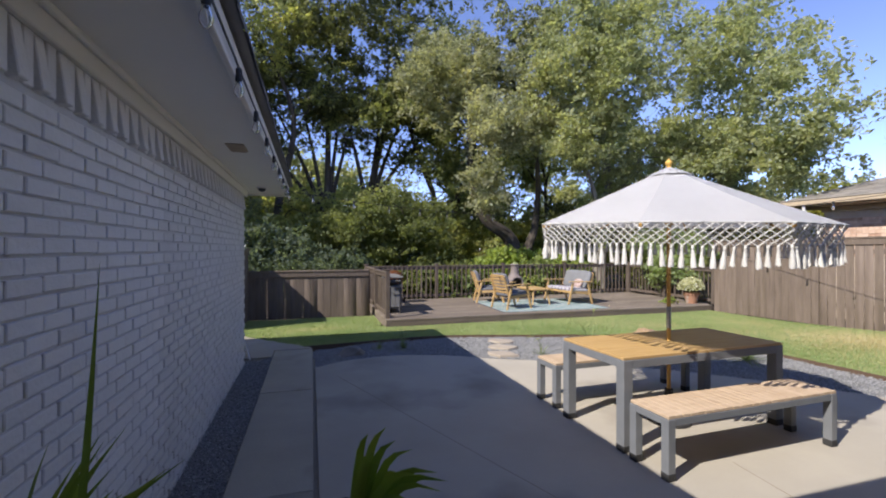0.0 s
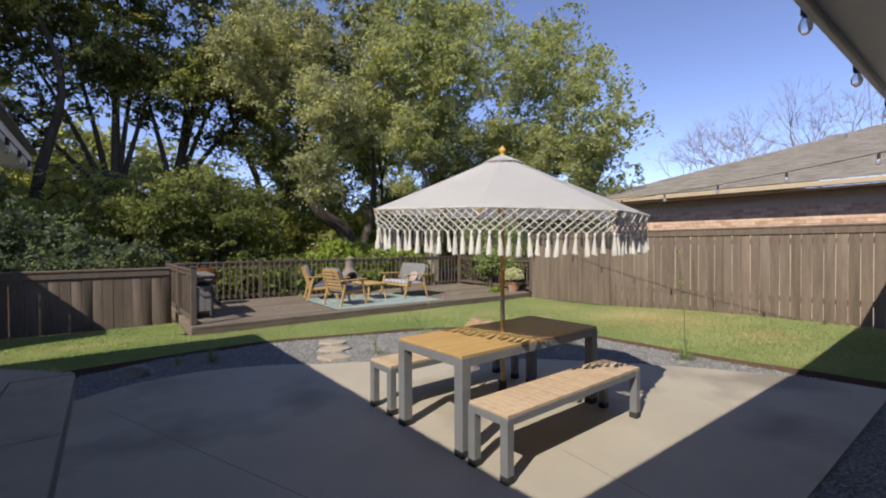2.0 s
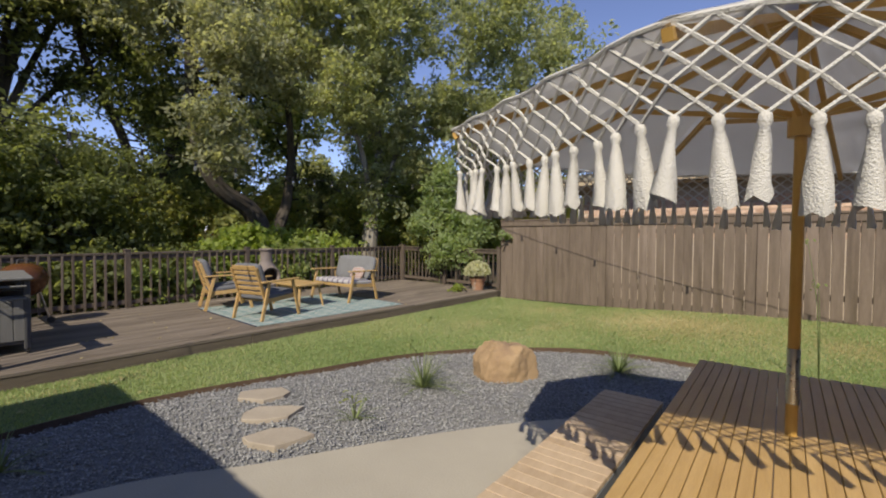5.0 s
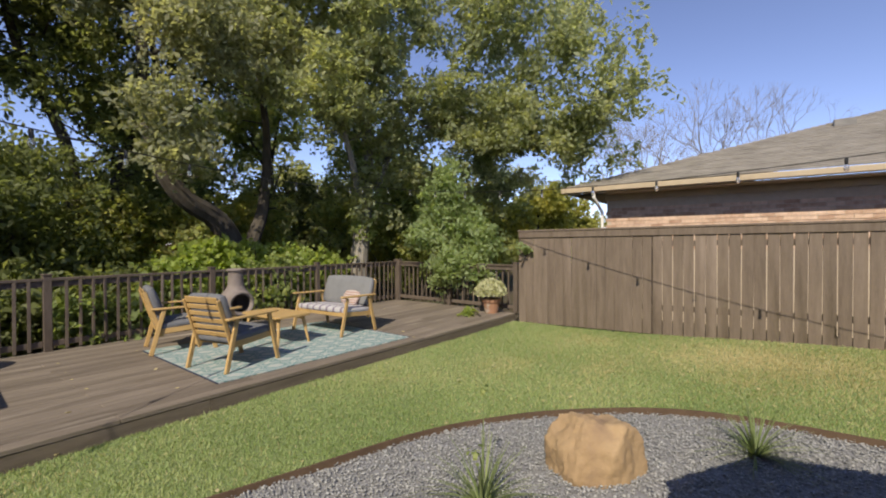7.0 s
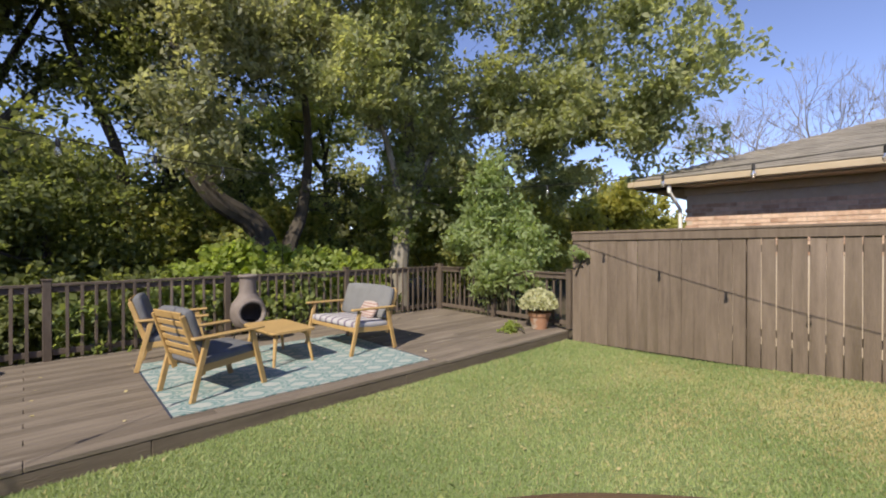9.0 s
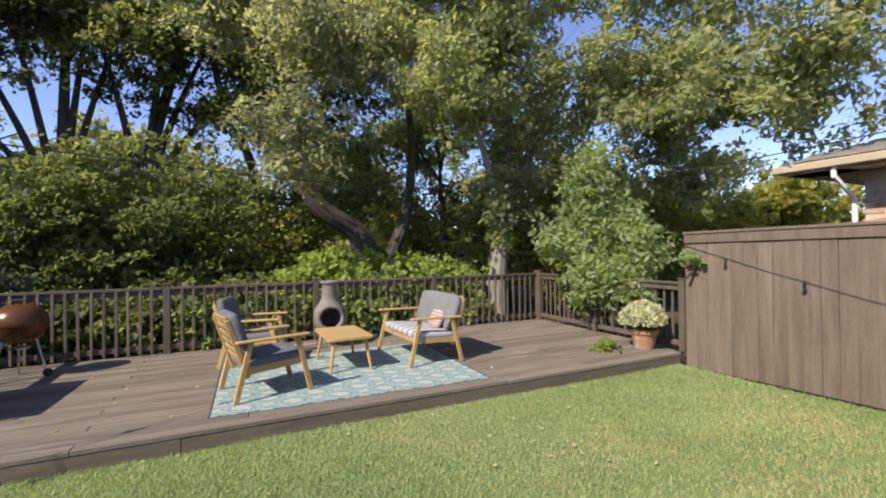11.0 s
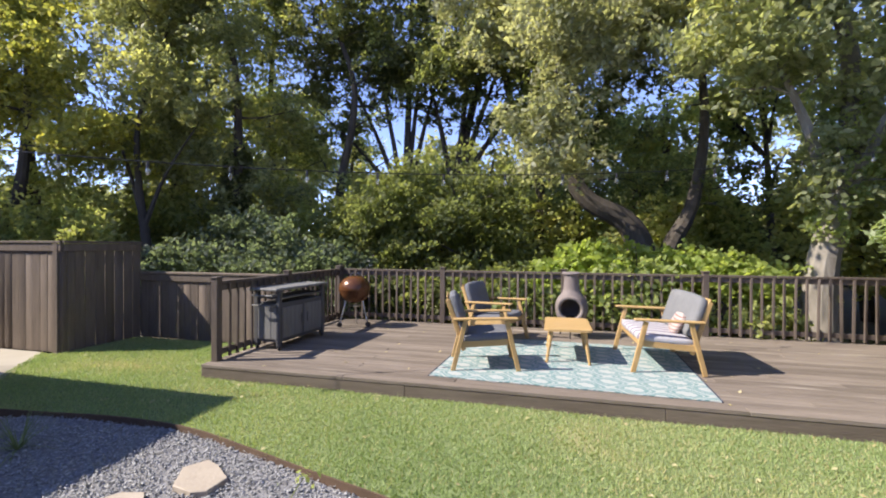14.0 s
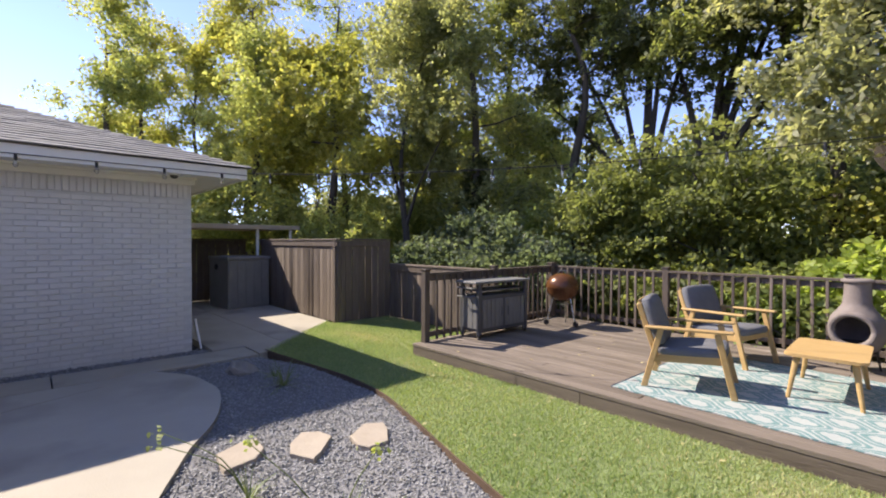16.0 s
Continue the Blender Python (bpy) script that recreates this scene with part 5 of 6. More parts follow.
def pattern_material(name, ground, ink, build):
    """A flat woven or printed pattern; build(nodes, links, coordinates) returns the ink's share."""
    m = bpy.data.materials.new(name)
    m.use_nodes = True
    n, l = m.node_tree.nodes, m.node_tree.links
    p = n["Principled BSDF"]
    co = n.new("ShaderNodeTexCoord")
    f = build(n, l, co.outputs["Object"])
    nz = n.new("ShaderNodeTexNoise")
    nz.inputs["Scale"].default_value = 90
    l.new(co.outputs["Object"], nz.inputs["Vector"])
    mx = n.new("ShaderNodeMix")
    mx.data_type = "RGBA"
    l.new(f, mx.inputs[0])
    mx.inputs[6].default_value, mx.inputs[7].default_value = rgb(ground), rgb(ink)
    m2 = n.new("ShaderNodeMix")
    m2.data_type, m2.blend_type = "RGBA", "MULTIPLY"
    m2.inputs[0].default_value = 0.35
    l.new(mx.outputs[2], m2.inputs[6])
    l.new(nz.outputs["Fac"], m2.inputs[7])
    l.new(m2.outputs[2], p.inputs["Base Color"])
    p.inputs["Roughness"].default_value = 0.9
    b = n.new("ShaderNodeBump")
    b.inputs["Strength"].default_value, b.inputs["Distance"].default_value = 0.3, 0.004
    l.new(nz.outputs["Fac"], b.inputs["Height"])
    l.new(b.outputs[0], p.inputs["Normal"])
    return m


def math_node(n, l, op, a, b=None, c=None):
    q = n.new("ShaderNodeMath")
    q.operation = op
    for k, v in enumerate((a, b, c)):
        if v is None:
            continue
        if isinstance(v, (int, float)):
            q.inputs[k].default_value = v
        else:
            l.new(v, q.inputs[k])
    return q.outputs[0]


def ogee(n, l, co):
    """Teal ground; white ogee lattice lines, a fine white ring and a white medallion in each cell, 0.45 m by 0.37 m."""
    sep = n.new("ShaderNodeSeparateXYZ")
    l.new(co, sep.inputs[0])
    u = math_node(n, l, "MULTIPLY", sep.outputs["X"], 2 * math.pi / 0.45)
    v = math_node(n, l, "MULTIPLY", sep.outputs["Y"], 2 * math.pi / 0.37)
    bend = math_node(n, l, "MULTIPLY", math_node(n, l, "SINE", math_node(n, l, "MULTIPLY", v, 2.0)), 0.25)
    s = math_node(n, l, "ADD", math_node(n, l, "COSINE", math_node(n, l, "ADD", u, bend)), math_node(n, l, "COSINE", v))
    a = math_node(n, l, "ABSOLUTE", s)
    line = math_node(n, l, "LESS_THAN", a, 0.20)
    ring = math_node(n, l, "MULTIPLY", math_node(n, l, "GREATER_THAN", a, 0.62), math_node(n, l, "LESS_THAN", a, 0.86))
    petal = math_node(n, l, "GREATER_THAN", math_node(n, l, "ADD", a, math_node(n, l, "MULTIPLY", math_node(n, l, "SINE", math_node(n, l, "MULTIPLY", u, 7.0)), 0.10)), 1.36)
    white = math_node(n, l, "MINIMUM", math_node(n, l, "ADD", math_node(n, l, "ADD", line, ring), petal), 1.0)
    nz = n.new("ShaderNodeTexNoise")
    nz.inputs["Scale"].default_value = 26
    l.new(co, nz.inputs["Vector"])
    worn = math_node(n, l, "MULTIPLY_ADD", nz.outputs["Fac"], 0.5, 0.55)
    return math_node(n, l, "MINIMUM", math_node(n, l, "MULTIPLY", math_node(n, l, "SUBTRACT", 1.0, white), worn), 1.0)


def stripes(step, share, axis):
    def build(n, l, co):
        sep = n.new("ShaderNodeSeparateXYZ")
        l.new(co, sep.inputs[0])
        f = math_node(n, l, "FRACT", math_node(n, l, "MULTIPLY", sep.outputs[axis], 1 / step))
        return math_node(n, l, "LESS_THAN", f, share)
    return build


M_RUG = pattern_material("teal_ogee_weave", (0.44, 0.475, 0.465), (0.105, 0.25, 0.26), ogee)
M_STRIPED = pattern_material("striped_throw", (0.50, 0.485, 0.51), (0.21, 0.175, 0.235), stripes(0.15, 0.3, "Y"))
M_STRIPED_SMALL = pattern_material("striped_pillow_cloth", (0.50, 0.42, 0.39), (0.33, 0.18, 0.16), stripes(0.036, 0.35, "Z"))
M_TOWEL_EDGE = material("navy_rug_binding", (0.02, 0.03, 0.06), (0.04, 0.05, 0.09), 0.9, 10)


def soft_box(bm, x0, x1, y0, y1, z0, z1, r=0.035, puff=0.012, m=None):
    """A cushion: a box with rounded edges whose faces swell a little."""
    tmp = bmesh.new()
    box(tmp, x0, x1, y0, y1, z0, z1)
    bmesh.ops.subdivide_edges(tmp, edges=tmp.edges[:], cuts=7, use_grid_fill=True)
    c = Vector(((x0 + x1) / 2, (y0 + y1) / 2, (z0 + z1) / 2))
    h = Vector(((x1 - x0) / 2, (y1 - y0) / 2, (z1 - z0) / 2))
    for v in tmp.verts:
        p = v.co - c
        inner = Vector([max(-(h[k] - r), min(h[k] - r, p[k])) for k in range(3)])
        d = p - inner
        q = inner + (d.normalized() * r if d.length > 1e-6 else d)
        e = [1 - (p[k] / h[k]) ** 2 for k in range(3)]
        q += Vector((puff * (p.x / h.x) * e[1] * e[2], puff * (p.y / h.y) * e[0] * e[2], puff * (p.z / h.z) * e[0] * e[1]))
        v.co = c + q
    if m is not None:
        bmesh.ops.transform(tmp, matrix=m, verts=tmp.verts[:])
    me = mesh_of(tmp, "soft")
    bm.from_mesh(me)
    bpy.data.meshes.remove(me)
    return bm


# ---- dining table, benches, parasol ----
def slatted(name, at, length, width, height, leg, slats, wood, label, category, group="", apron=0.065):
    """Grey metal frame with square legs and a slatted teak top; length along x."""
    ob = thing(name, at, label, category, group)
    r = random.Random(len(name) + slats)
    x, y = length / 2, width / 2
    if category == "bench":
        n = 26
        w = (length - 0.012) / n
        for k in range(n):
            bm = bmesh.new()
            box(bm, -w / 2 + 0.0018, w / 2 - 0.0018, -y + 0.004, y - 0.004, -0.022, 0.0, 0.002)
            part("slat", bm, wood, ob, at=(-x + 0.006 + w * (k + 0.5), r.uniform(-0.001, 0.001), height + r.uniform(-0.001, 0.001)))
        slats = 0
    w = (width - 0.012) / max(1, slats)
    for k in range(slats):
        bm = bmesh.new()
        box(bm, -x + 0.004, x - 0.004, -w / 2 + 0.0012, w / 2 - 0.0012, -0.022, 0.0, 0.002)
        part("slat", bm, wood, ob, at=(r.uniform(-0.001, 0.001), -y + 0.006 + w * (k + 0.5), height + r.uniform(-0.0008, 0.0008)))
    for sx in (-1, 1):
        for sy in (-1, 1):
            bm = bmesh.new()
            box(bm, -leg / 2, leg / 2, -leg / 2, leg / 2, 0.03, height - 0.0235, 0.004)
            lg = part("leg", bm, M_GREY_METAL, ob, at=(sx * (x - leg / 2), sy * (y - leg / 2), 0))
            bm = bmesh.new()
            box(bm, -leg / 2 - 0.002, leg / 2 + 0.002, -leg / 2 - 0.002, leg / 2 + 0.002, 0, 0.055, 0.004)
            part("foot", bm, M_RUBBER, lg, "black foot cap")
    for sy in (-1, 1):
        bm = bmesh.new()
        box(bm, -x + leg + 0.001, x - leg - 0.001, -0.014, 0.014, height - 0.024 - apron, height - 0.024, 0.003)
        part("apron", bm, M_GREY_METAL, ob, at=(0, sy * (y - 0.016), 0))
    for sx in (-1, 1):
        bm = bmesh.new()
        box(bm, -0.014, 0.014, -y + leg + 0.001, y - leg - 0.001, height - 0.024 - apron, height - 0.024, 0.003)
        part("apron", bm, M_GREY_METAL, ob, at=(sx * (x - 0.016), 0, 0))
    return ob


slatted("dining_table", pose(3.13, 2.885, 0, 0, 0, 2), 1.77, 0.82, 0.745, 0.088, 20, M_TEAK, "outdoor dining table with honey teak slats on grey metal legs", "table")
slatted("bench", pose(3.125, 2.215, 0, 0, 0, 2), 1.74, 0.37, 0.45, 0.066, 6, M_TEAK_PALE, "teak slatted bench with grey metal legs beside the table", "bench", "benches at the dining table", 0.05)
slatted("bench", pose(3.125, 3.655, 0, 0, 0, 2), 1.74, 0.36, 0.45, 0.066, 6, M_TEAK_PALE, "teak slatted bench with grey metal legs behind the table", "bench", "benches at the dining table", 0.05)

ub = thing("parasol", (3.108, 2.88, 0), "white canvas parasol with macrame fringe and tassels on a wooden pole", "parasol")
UR, UZ, UTOP, UPH, LEAN = 1.231, 1.815, 2.345, 37.9, 0.04
bm = bmesh.new()
lathe(bm, [(0, 0), (0.19, 0), (0.19, 0.02), (0.17, 0.035), (0.05, 0.06), (0.035, 0.30), (0.0, 0.30)], 24)
part("base", bm, M_RUBBER, ub, "dark round base")
bm = bmesh.new()
tube(bm, [(0, 0, 0.30), (0, 0, 1.02)], 0.0185, 14)
part("lower_pole", bm, M_POLE, ub)
bm = bmesh.new()
tube(bm, [(0, 0, 0.86), (0, 0, 1.06)], 0.0205, 14)
part("sleeve", bm, M_STEEL, ub, "steel sleeve")
bm = bmesh.new()
tube(bm, [(0, 0, 1.06), (0, 0, UTOP)], 0.0185, 14)
part("upper_pole", bm, M_POLE, ub)
bm = bmesh.new()
lathe(bm, [(0, UTOP - 0.02), (0.022, UTOP - 0.01), (0.022, UTOP + 0.01), (0.014, UTOP + 0.016), (0.030, UTOP + 0.036), (0.032, UTOP + 0.05), (0.022, UTOP + 0.066), (0.009, UTOP + 0.074), (0.007, UTOP + 0.088), (0, UTOP + 0.09)], 14)
part("finial", bm, M_GOLD, ub)
corners = [Vector((UR * math.cos(radians(UPH + 45 * k)), UR * math.sin(radians(UPH + 45 * k)), UZ + LEAN * math.sin(radians(UPH + 45 * k)))) for k in range(8)]
apex = Vector((0, 0, UTOP + 0.002))
for k in range(8):
    a, b = corners[k], corners[(k + 1) % 8]
    bm = bmesh.new()
    n = 9
    grid = []
    for i in range(n + 1):
        f = 0.10 + 0.90 * i / n
        row = []
        for j in range(n + 1):
            g = j / n
            p = apex.lerp(a, f).lerp(apex.lerp(b, f), g)
            p.z -= 0.03 * f * (1 - f) * math.sin(math.pi * g) + 0.006 * math.sin(math.pi * f)
            row.append(bm.verts.new(p))
        grid.append(row)
    for i in range(n):
        for j in range(n):
            bm.faces.new((grid[i][j], grid[i + 1][j], grid[i + 1][j + 1], grid[i][j + 1]))
    bmesh.ops.solidify(bm, geom=bm.faces[:], thickness=0.003)
    part("canopy_panel", bm, M_CANVAS, ub)
    bm = bmesh.new()
    beam(bm, apex + Vector((0, 0, -0.10)), corners[k] + Vector((0, 0, -0.03)), 0.018, 0.022)
    rib = part("rib", bm, M_POLE, ub)
    bm = bmesh.new()
    beam(bm, Vector((0, 0, UZ + 0.06)) + corners[k].normalized() * 0.01, apex.lerp(corners[k], 0.52) + Vector((0, 0, -0.06)), 0.014, 0.02)
    part("strut", bm, M_POLE, rib)
bm = bmesh.new()
tube(bm, [(0, 0, UZ + 0.0), (0, 0, UZ + 0.09)], 0.04, 14)
part("hub", bm, M_POLE, ub)
bm = bmesh.new()
rings = []
for rr, zz in ((0.0, -0.006), (0.10, -0.045), (0.20, -0.092)):
    rings.append([bm.verts.new((rr * math.cos(radians(UPH + 45 * k)), rr * math.sin(radians(UPH + 45 * k)), UTOP + 0.018 + zz)) for k in range(8)] if rr else [bm.verts.new((0, 0, UTOP + 0.018 + zz))])
for k in range(8):
    bm.faces.new((rings[0][0], rings[1][k], rings[1][(k + 1) % 8]))
    bm.faces.new((rings[1][k], rings[2][k], rings[2][(k + 1) % 8], rings[1][(k + 1) % 8]))
bmesh.ops.solidify(bm, geom=bm.faces[:], thickness=0.003)
part("vent_cap", bm, M_CANVAS, ub)

# macrame fringe: crossing cords knotted in diamonds, a tassel at each lower point
PER, LEVELS, NET = 14, 6, 0.152
fr_rng = random.Random(4)


def fringe_point(u, level):
    """Point on the fringe: u runs round the rim in tassel steps, level 0 at the rim to LEVELS at the tassels."""
    side, f = int(u // PER) % 8, (u % PER) / PER
    p = corners[side].lerp(corners[(side + 1) % 8], f)
    out = Vector((p.x, p.y, 0)).normalized()
    d = level / LEVELS
    hang = 1 + 0.10 * math.sin(math.pi * f)
    sway = 0.010 * math.sin(u * 1.9 + level)
    return p - out * 0.03 * d + Vector((0, 0, -0.005 - NET * d * hang)) + out * sway


for side in range(8):
    bm = bmesh.new()
    for k in range(PER):
        for sgn in (1, -1):
            u0 = side * PER + k
            line = [fringe_point((u0 + sgn * 0.5 * lv) % (8 * PER), lv) for lv in range(LEVELS + 1)]
            tube(bm, line, 0.0043, 5, cap=False)
    part("macrame_net", bm, M_ROPE, ub)
bm = bmesh.new()
tube(bm, [fringe_point(u % (8 * PER), 0) for u in range(8 * PER + 1)], 0.006, 6)
part("rim_cord", bm, M_ROPE, ub)
tassels = []
for v in range(3):
    bm = bmesh.new()
    lathe(bm, [(0, 0.006), (0.009, 0.0), (0.011, -0.012), (0.0075, -0.02), (0.011, -0.045), (0.0145 + 0.002 * v, -0.10), (0.0175 + 0.002 * v, -0.130 - 0.008 * v), (0.0, -0.124)], 9)
    for q in bm.verts:
        if q.co.z < -0.04:
            q.co.x *= fr_rng.uniform(0.75, 1.2)
            q.co.y *= fr_rng.uniform(0.75, 1.2)
            q.co.z += fr_rng.uniform(-0.010, 0.006)
    me = smooth(mesh_of(bm, "tassel"), 60)
    me.materials.append(M_ROPE)
    tassels.append(me)
for u in range(8 * PER):
    part("tassel", tassels[fr_rng.randrange(3)], None, ub, at=Matrix.Translation(fringe_point(u, LEVELS)) @ Matrix.Rotation(fr_rng.uniform(-0.10, 0.10), 4, "X") @ Matrix.Rotation(fr_rng.uniform(-0.10, 0.10), 4, "Y"))


# ---- deck furniture ----
def lounge_seat(name, at, width, label, category, group, seat_mat, back_mat, splits=1):
    """Mid-century lounge chair or loveseat facing +x: splayed legs, flat arms, slatted back, two cushions."""
    ob = thing(name, at, label, category, group)
    hw = width / 2
    for s in (-1, 1):
        y = s * (hw - 0.025)
        bm = bmesh.new()
        beam(bm, (0.37, y, 0.0), (0.235, y, 0.565), 0.032, 0.052, bevel=0.006)
        part("front_leg", bm, M_TEAK, ob)
        bm = bmesh.new()
        beam(bm, (-0.36, y, 0.0), (-0.215, y, 0.575), 0.032, 0.052, bevel=0.006)
        part("rear_leg", bm, M_TEAK, ob)
        bm = bmesh.new()
        beam(bm, (-0.355, y, 0.575), (0.36, y, 0.588), 0.068, 0.026, bevel=0.009)
        part("armrest", bm, M_TEAK, ob)
        bm = bmesh.new()
        beam(bm, (-0.285, s * (hw - 0.056), 0.285), (0.29, s * (hw - 0.056), 0.325), 0.026, 0.07, bevel=0.005)
        part("side_rail", bm, M_TEAK, ob)
        bm = bmesh.new()
        beam(bm, (-0.235, s * (hw - 0.068), 0.22), (-0.42, s * (hw - 0.068), 0.79), 0.026, 0.05, bevel=0.006)
        part("back_post", bm, M_TEAK, ob)
    bm = bmesh.new()
    beam(bm, (0.285, -hw + 0.07, 0.325), (0.285, hw - 0.07, 0.325), 0.026, 0.07, bevel=0.005)
    part("front_rail", bm, M_TEAK, ob)
    for k in range(6):
        u = 0.32 + 0.135 * k
        p = Vector((-0.235, 0, 0.22)).lerp(Vector((-0.42, 0, 0.79)), u)
        bm = bmesh.new()
        beam(bm, (p.x, -hw + 0.082, p.z), (p.x, hw - 0.082, p.z), 0.05 if k < 5 else 0.07, 0.016, up=(0.95, 0, 0.31), bevel=0.004)
        part("back_slat", bm, M_TEAK, ob)
    for k in range(5):
        bm = bmesh.new()
        x = -0.21 + 0.115 * k
        beam(bm, (x, -hw + 0.07, 0.285 + 0.07 * (x + 0.285) - 0.005), (x, hw - 0.07, 0.285 + 0.07 * (x + 0.285) - 0.005), 0.05, 0.014, bevel=0.003)
        part("seat_slat", bm, M_TEAK, ob)
    m = pose(0, 0, 0, 0, -4, 0)
    bm = bmesh.new()
    soft_box(bm, -0.25, 0.33, -hw + 0.05, hw - 0.05, 0.312, 0.415, 0.04, 0.014, m)
    part("seat_cushion", bm, seat_mat, ob)
    bm = bmesh.new()
    mb = Matrix.Translation((-0.225, 0, 0.40)) @ pose(0, 0, 0, 0, -18, 0)
    soft_box(bm, -0.055, 0.055, -hw + 0.055, hw - 0.055, 0.0, 0.46, 0.045, 0.016, mb)
    part("back_cushion", bm, back_mat, ob)
    return ob


seat_group = "seats round the coffee table"
lounge_seat("lounge_chair", pose(4.575, 9.335, DECK_Z + 0.006, 0, 0, 13), 0.66, "honey wooden lounge chair with charcoal cushions on the rug", "chair", seat_group, M_CUSHION, M_CUSHION)
lounge_seat("lounge_chair", pose(4.54, 10.70, DECK_Z + 0.006, 0, 0, -14), 0.70, "honey wooden lounge chair with charcoal cushions near the railing", "chair", seat_group, M_CUSHION, M_CUSHION)
lounge_seat("loveseat", pose(6.56, 9.99, DECK_Z + 0.006, 0, 0, 183), 1.16, "wooden loveseat with grey back cushion and striped seat cover", "sofa", seat_group, M_STRIPED, M_CUSHION_PALE)
bm = bmesh.new()
soft_box(bm, -0.04, 0.04, -0.19, 0.19, 0.0, 0.23, 0.03, 0.018, pose(0, 0, 0, 4, 30, 0))
tagged(part("pillow", bm, M_STRIPED_SMALL, at=pose(6.70, 9.83, DECK_Z + 0.42, 0, 0, -6)), "small striped lumbar pillow on the loveseat", "pillow")

ct = thing("coffee_table", pose(5.53, 10.0, DECK_Z + 0.006, 0, 0, 1), "small honey wooden coffee table with splayed legs on the rug", "table")
bm = bmesh.new()
out = []
for cx, cy, a0 in ((0.22, 0.40, 0), (-0.22, 0.40, 90), (-0.22, -0.40, 180), (0.22, -0.40, 270)):
    out += [(cx + 0.055 * math.cos(radians(a0 + 18 * k)), cy + 0.055 * math.sin(radians(a0 + 18 * k))) for k in range(6)]
prism(bm, out, 0.385, 0.412)
bmesh.ops.bevel(bm, geom=[e for e in bm.edges if abs(e.verts[0].co.z - e.verts[1].co.z) < 1e-5], offset=0.006, segments=2, affect="EDGES")
part("tabletop", bm, M_TEAK, ct)
for sx in (-1, 1):
    for sy in (-1, 1):
        bm = bmesh.new()
        tube(bm, [(sx * 0.19, sy * 0.35, 0.384), (sx * 0.245, sy * 0.415, 0.0)], [0.026, 0.016], 10)
        part("leg", bm, M_TEAK, ct)
for sx in (-1, 1):
    bm = bmesh.new()
    box(bm, sx * 0.19 - 0.011, sx * 0.19 + 0.011, -0.33, 0.33, 0.33, 0.384, 0.003)
    part("apron", bm, M_TEAK, ct)

bm = bmesh.new()
RW, RL, nx, ny = 2.75, 2.14, 60, 40
rows_v = []
for z in (0.0045, 0.0):
    for j in range(ny + 1):
        for i in range(nx + 1):
            x, y = -RW / 2 + RW * i / nx, -RL / 2 + RL * j / ny
            edge_wave = 0.006 * (math.sin(i * 1.1) + math.sin(i * 0.37)) if j in (0, ny) else 0
            lift = 0.004 + 0.004 * noise.noise((x * 3, y * 3, 2)) if z else 0
            crease = 0.006 * math.exp(-((x - 0.12) / 0.025) ** 2)
            rows_v.append(bm.verts.new((x, y + edge_wave, z + lift + (crease if z else 0))))
N = (nx + 1) * (ny + 1)
for j in range(ny):
    for i in range(nx):
        k = j * (nx + 1) + i
        bm.faces.new((rows_v[k], rows_v[k + 1], rows_v[k + nx + 2], rows_v[k + nx + 1]))
for i in range(nx):
    bm.faces.new((rows_v[N + i], rows_v[N + i + 1], rows_v[i + 1], rows_v[i]))
    k = ny * (nx + 1) + i
    bm.faces.new((rows_v[k], rows_v[k + 1], rows_v[N + k + 1], rows_v[N + k]))
for j in range(ny):
    k = j * (nx + 1)
    bm.faces.new((rows_v[k], rows_v[k + nx + 1], rows_v[N + k + nx + 1], rows_v[N + k]))
    k += nx
    bm.faces.new((rows_v[N + k], rows_v[N + k + nx + 1], rows_v[k + nx + 1], rows_v[k]))
rug = thing("rug", pose(5.50, 9.74, DECK_Z + 0.003, 0, 0, -1.8), "teal and white patterned outdoor rug on the deck", "rug")
part("weave", bm, M_RUG, rug)
for s in (-1, 1):
    bm = bmesh.new()
    box(bm, s * (RW / 2 + 0.006) - 0.008, s * (RW / 2 + 0.006) + 0.008, -RL / 2, RL / 2, 0.0, 0.012, 0.003)
    part("binding", bm, M_TOWEL_EDGE, rug, "navy edge binding")

# chiminea
ch = thing("chiminea", pose(5.62, 11.30, DECK_Z, 0, 0, -6), "brown clay chiminea with a round mouth on an iron stand", "chiminea")
bm = bmesh.new()
prof = [(0.10, 0.20), (0.17, 0.23), (0.225, 0.32), (0.245, 0.44), (0.225, 0.56), (0.165, 0.65), (0.135, 0.70), (0.122, 0.75), (0.112, 0.92), (0.122, 0.955), (0.138, 0.96), (0.138, 0.985), (0.095, 0.985), (0.09, 0.80), (0.10, 0.70), (0.20, 0.56), (0.22, 0.44), (0.20, 0.32), (0.10, 0.235)]
lathe(bm, [(p.x, p.z) for p in curve_points([(r_, 0, z_) for r_, z_ in prof], 76)], 48)
kill = [f for f in bm.faces if (c := f.calc_center_median()).y < -0.05 and c.x ** 2 + (c.z - 0.45) ** 2 < 0.17 ** 2]
bmesh.ops.delete(bm, geom=kill, context="FACES")
part("body", bm, M_CLAY, ch)
bm = bmesh.new()
ringp = [Vector((0.178 * math.cos(a), -0.185 - 0.03 * abs(math.sin(a)), 0.45 + 0.175 * math.sin(a))) for a in [2 * math.pi * k / 24 for k in range(25)]]
tube(bm, ringp, 0.034, 10)
tube(bm, [p + Vector((0, -0.028, 0)) for p in ringp], 0.026, 10)
part("mouth_rim", bm, M_CLAY, ch)
bm = bmesh.new()
lathe(bm, [(0, 0.24), (0.15, 0.26), (0.17, 0.30), (0, 0.30)], 18)
part("ash_bed", bm, M_SOOT, ch)
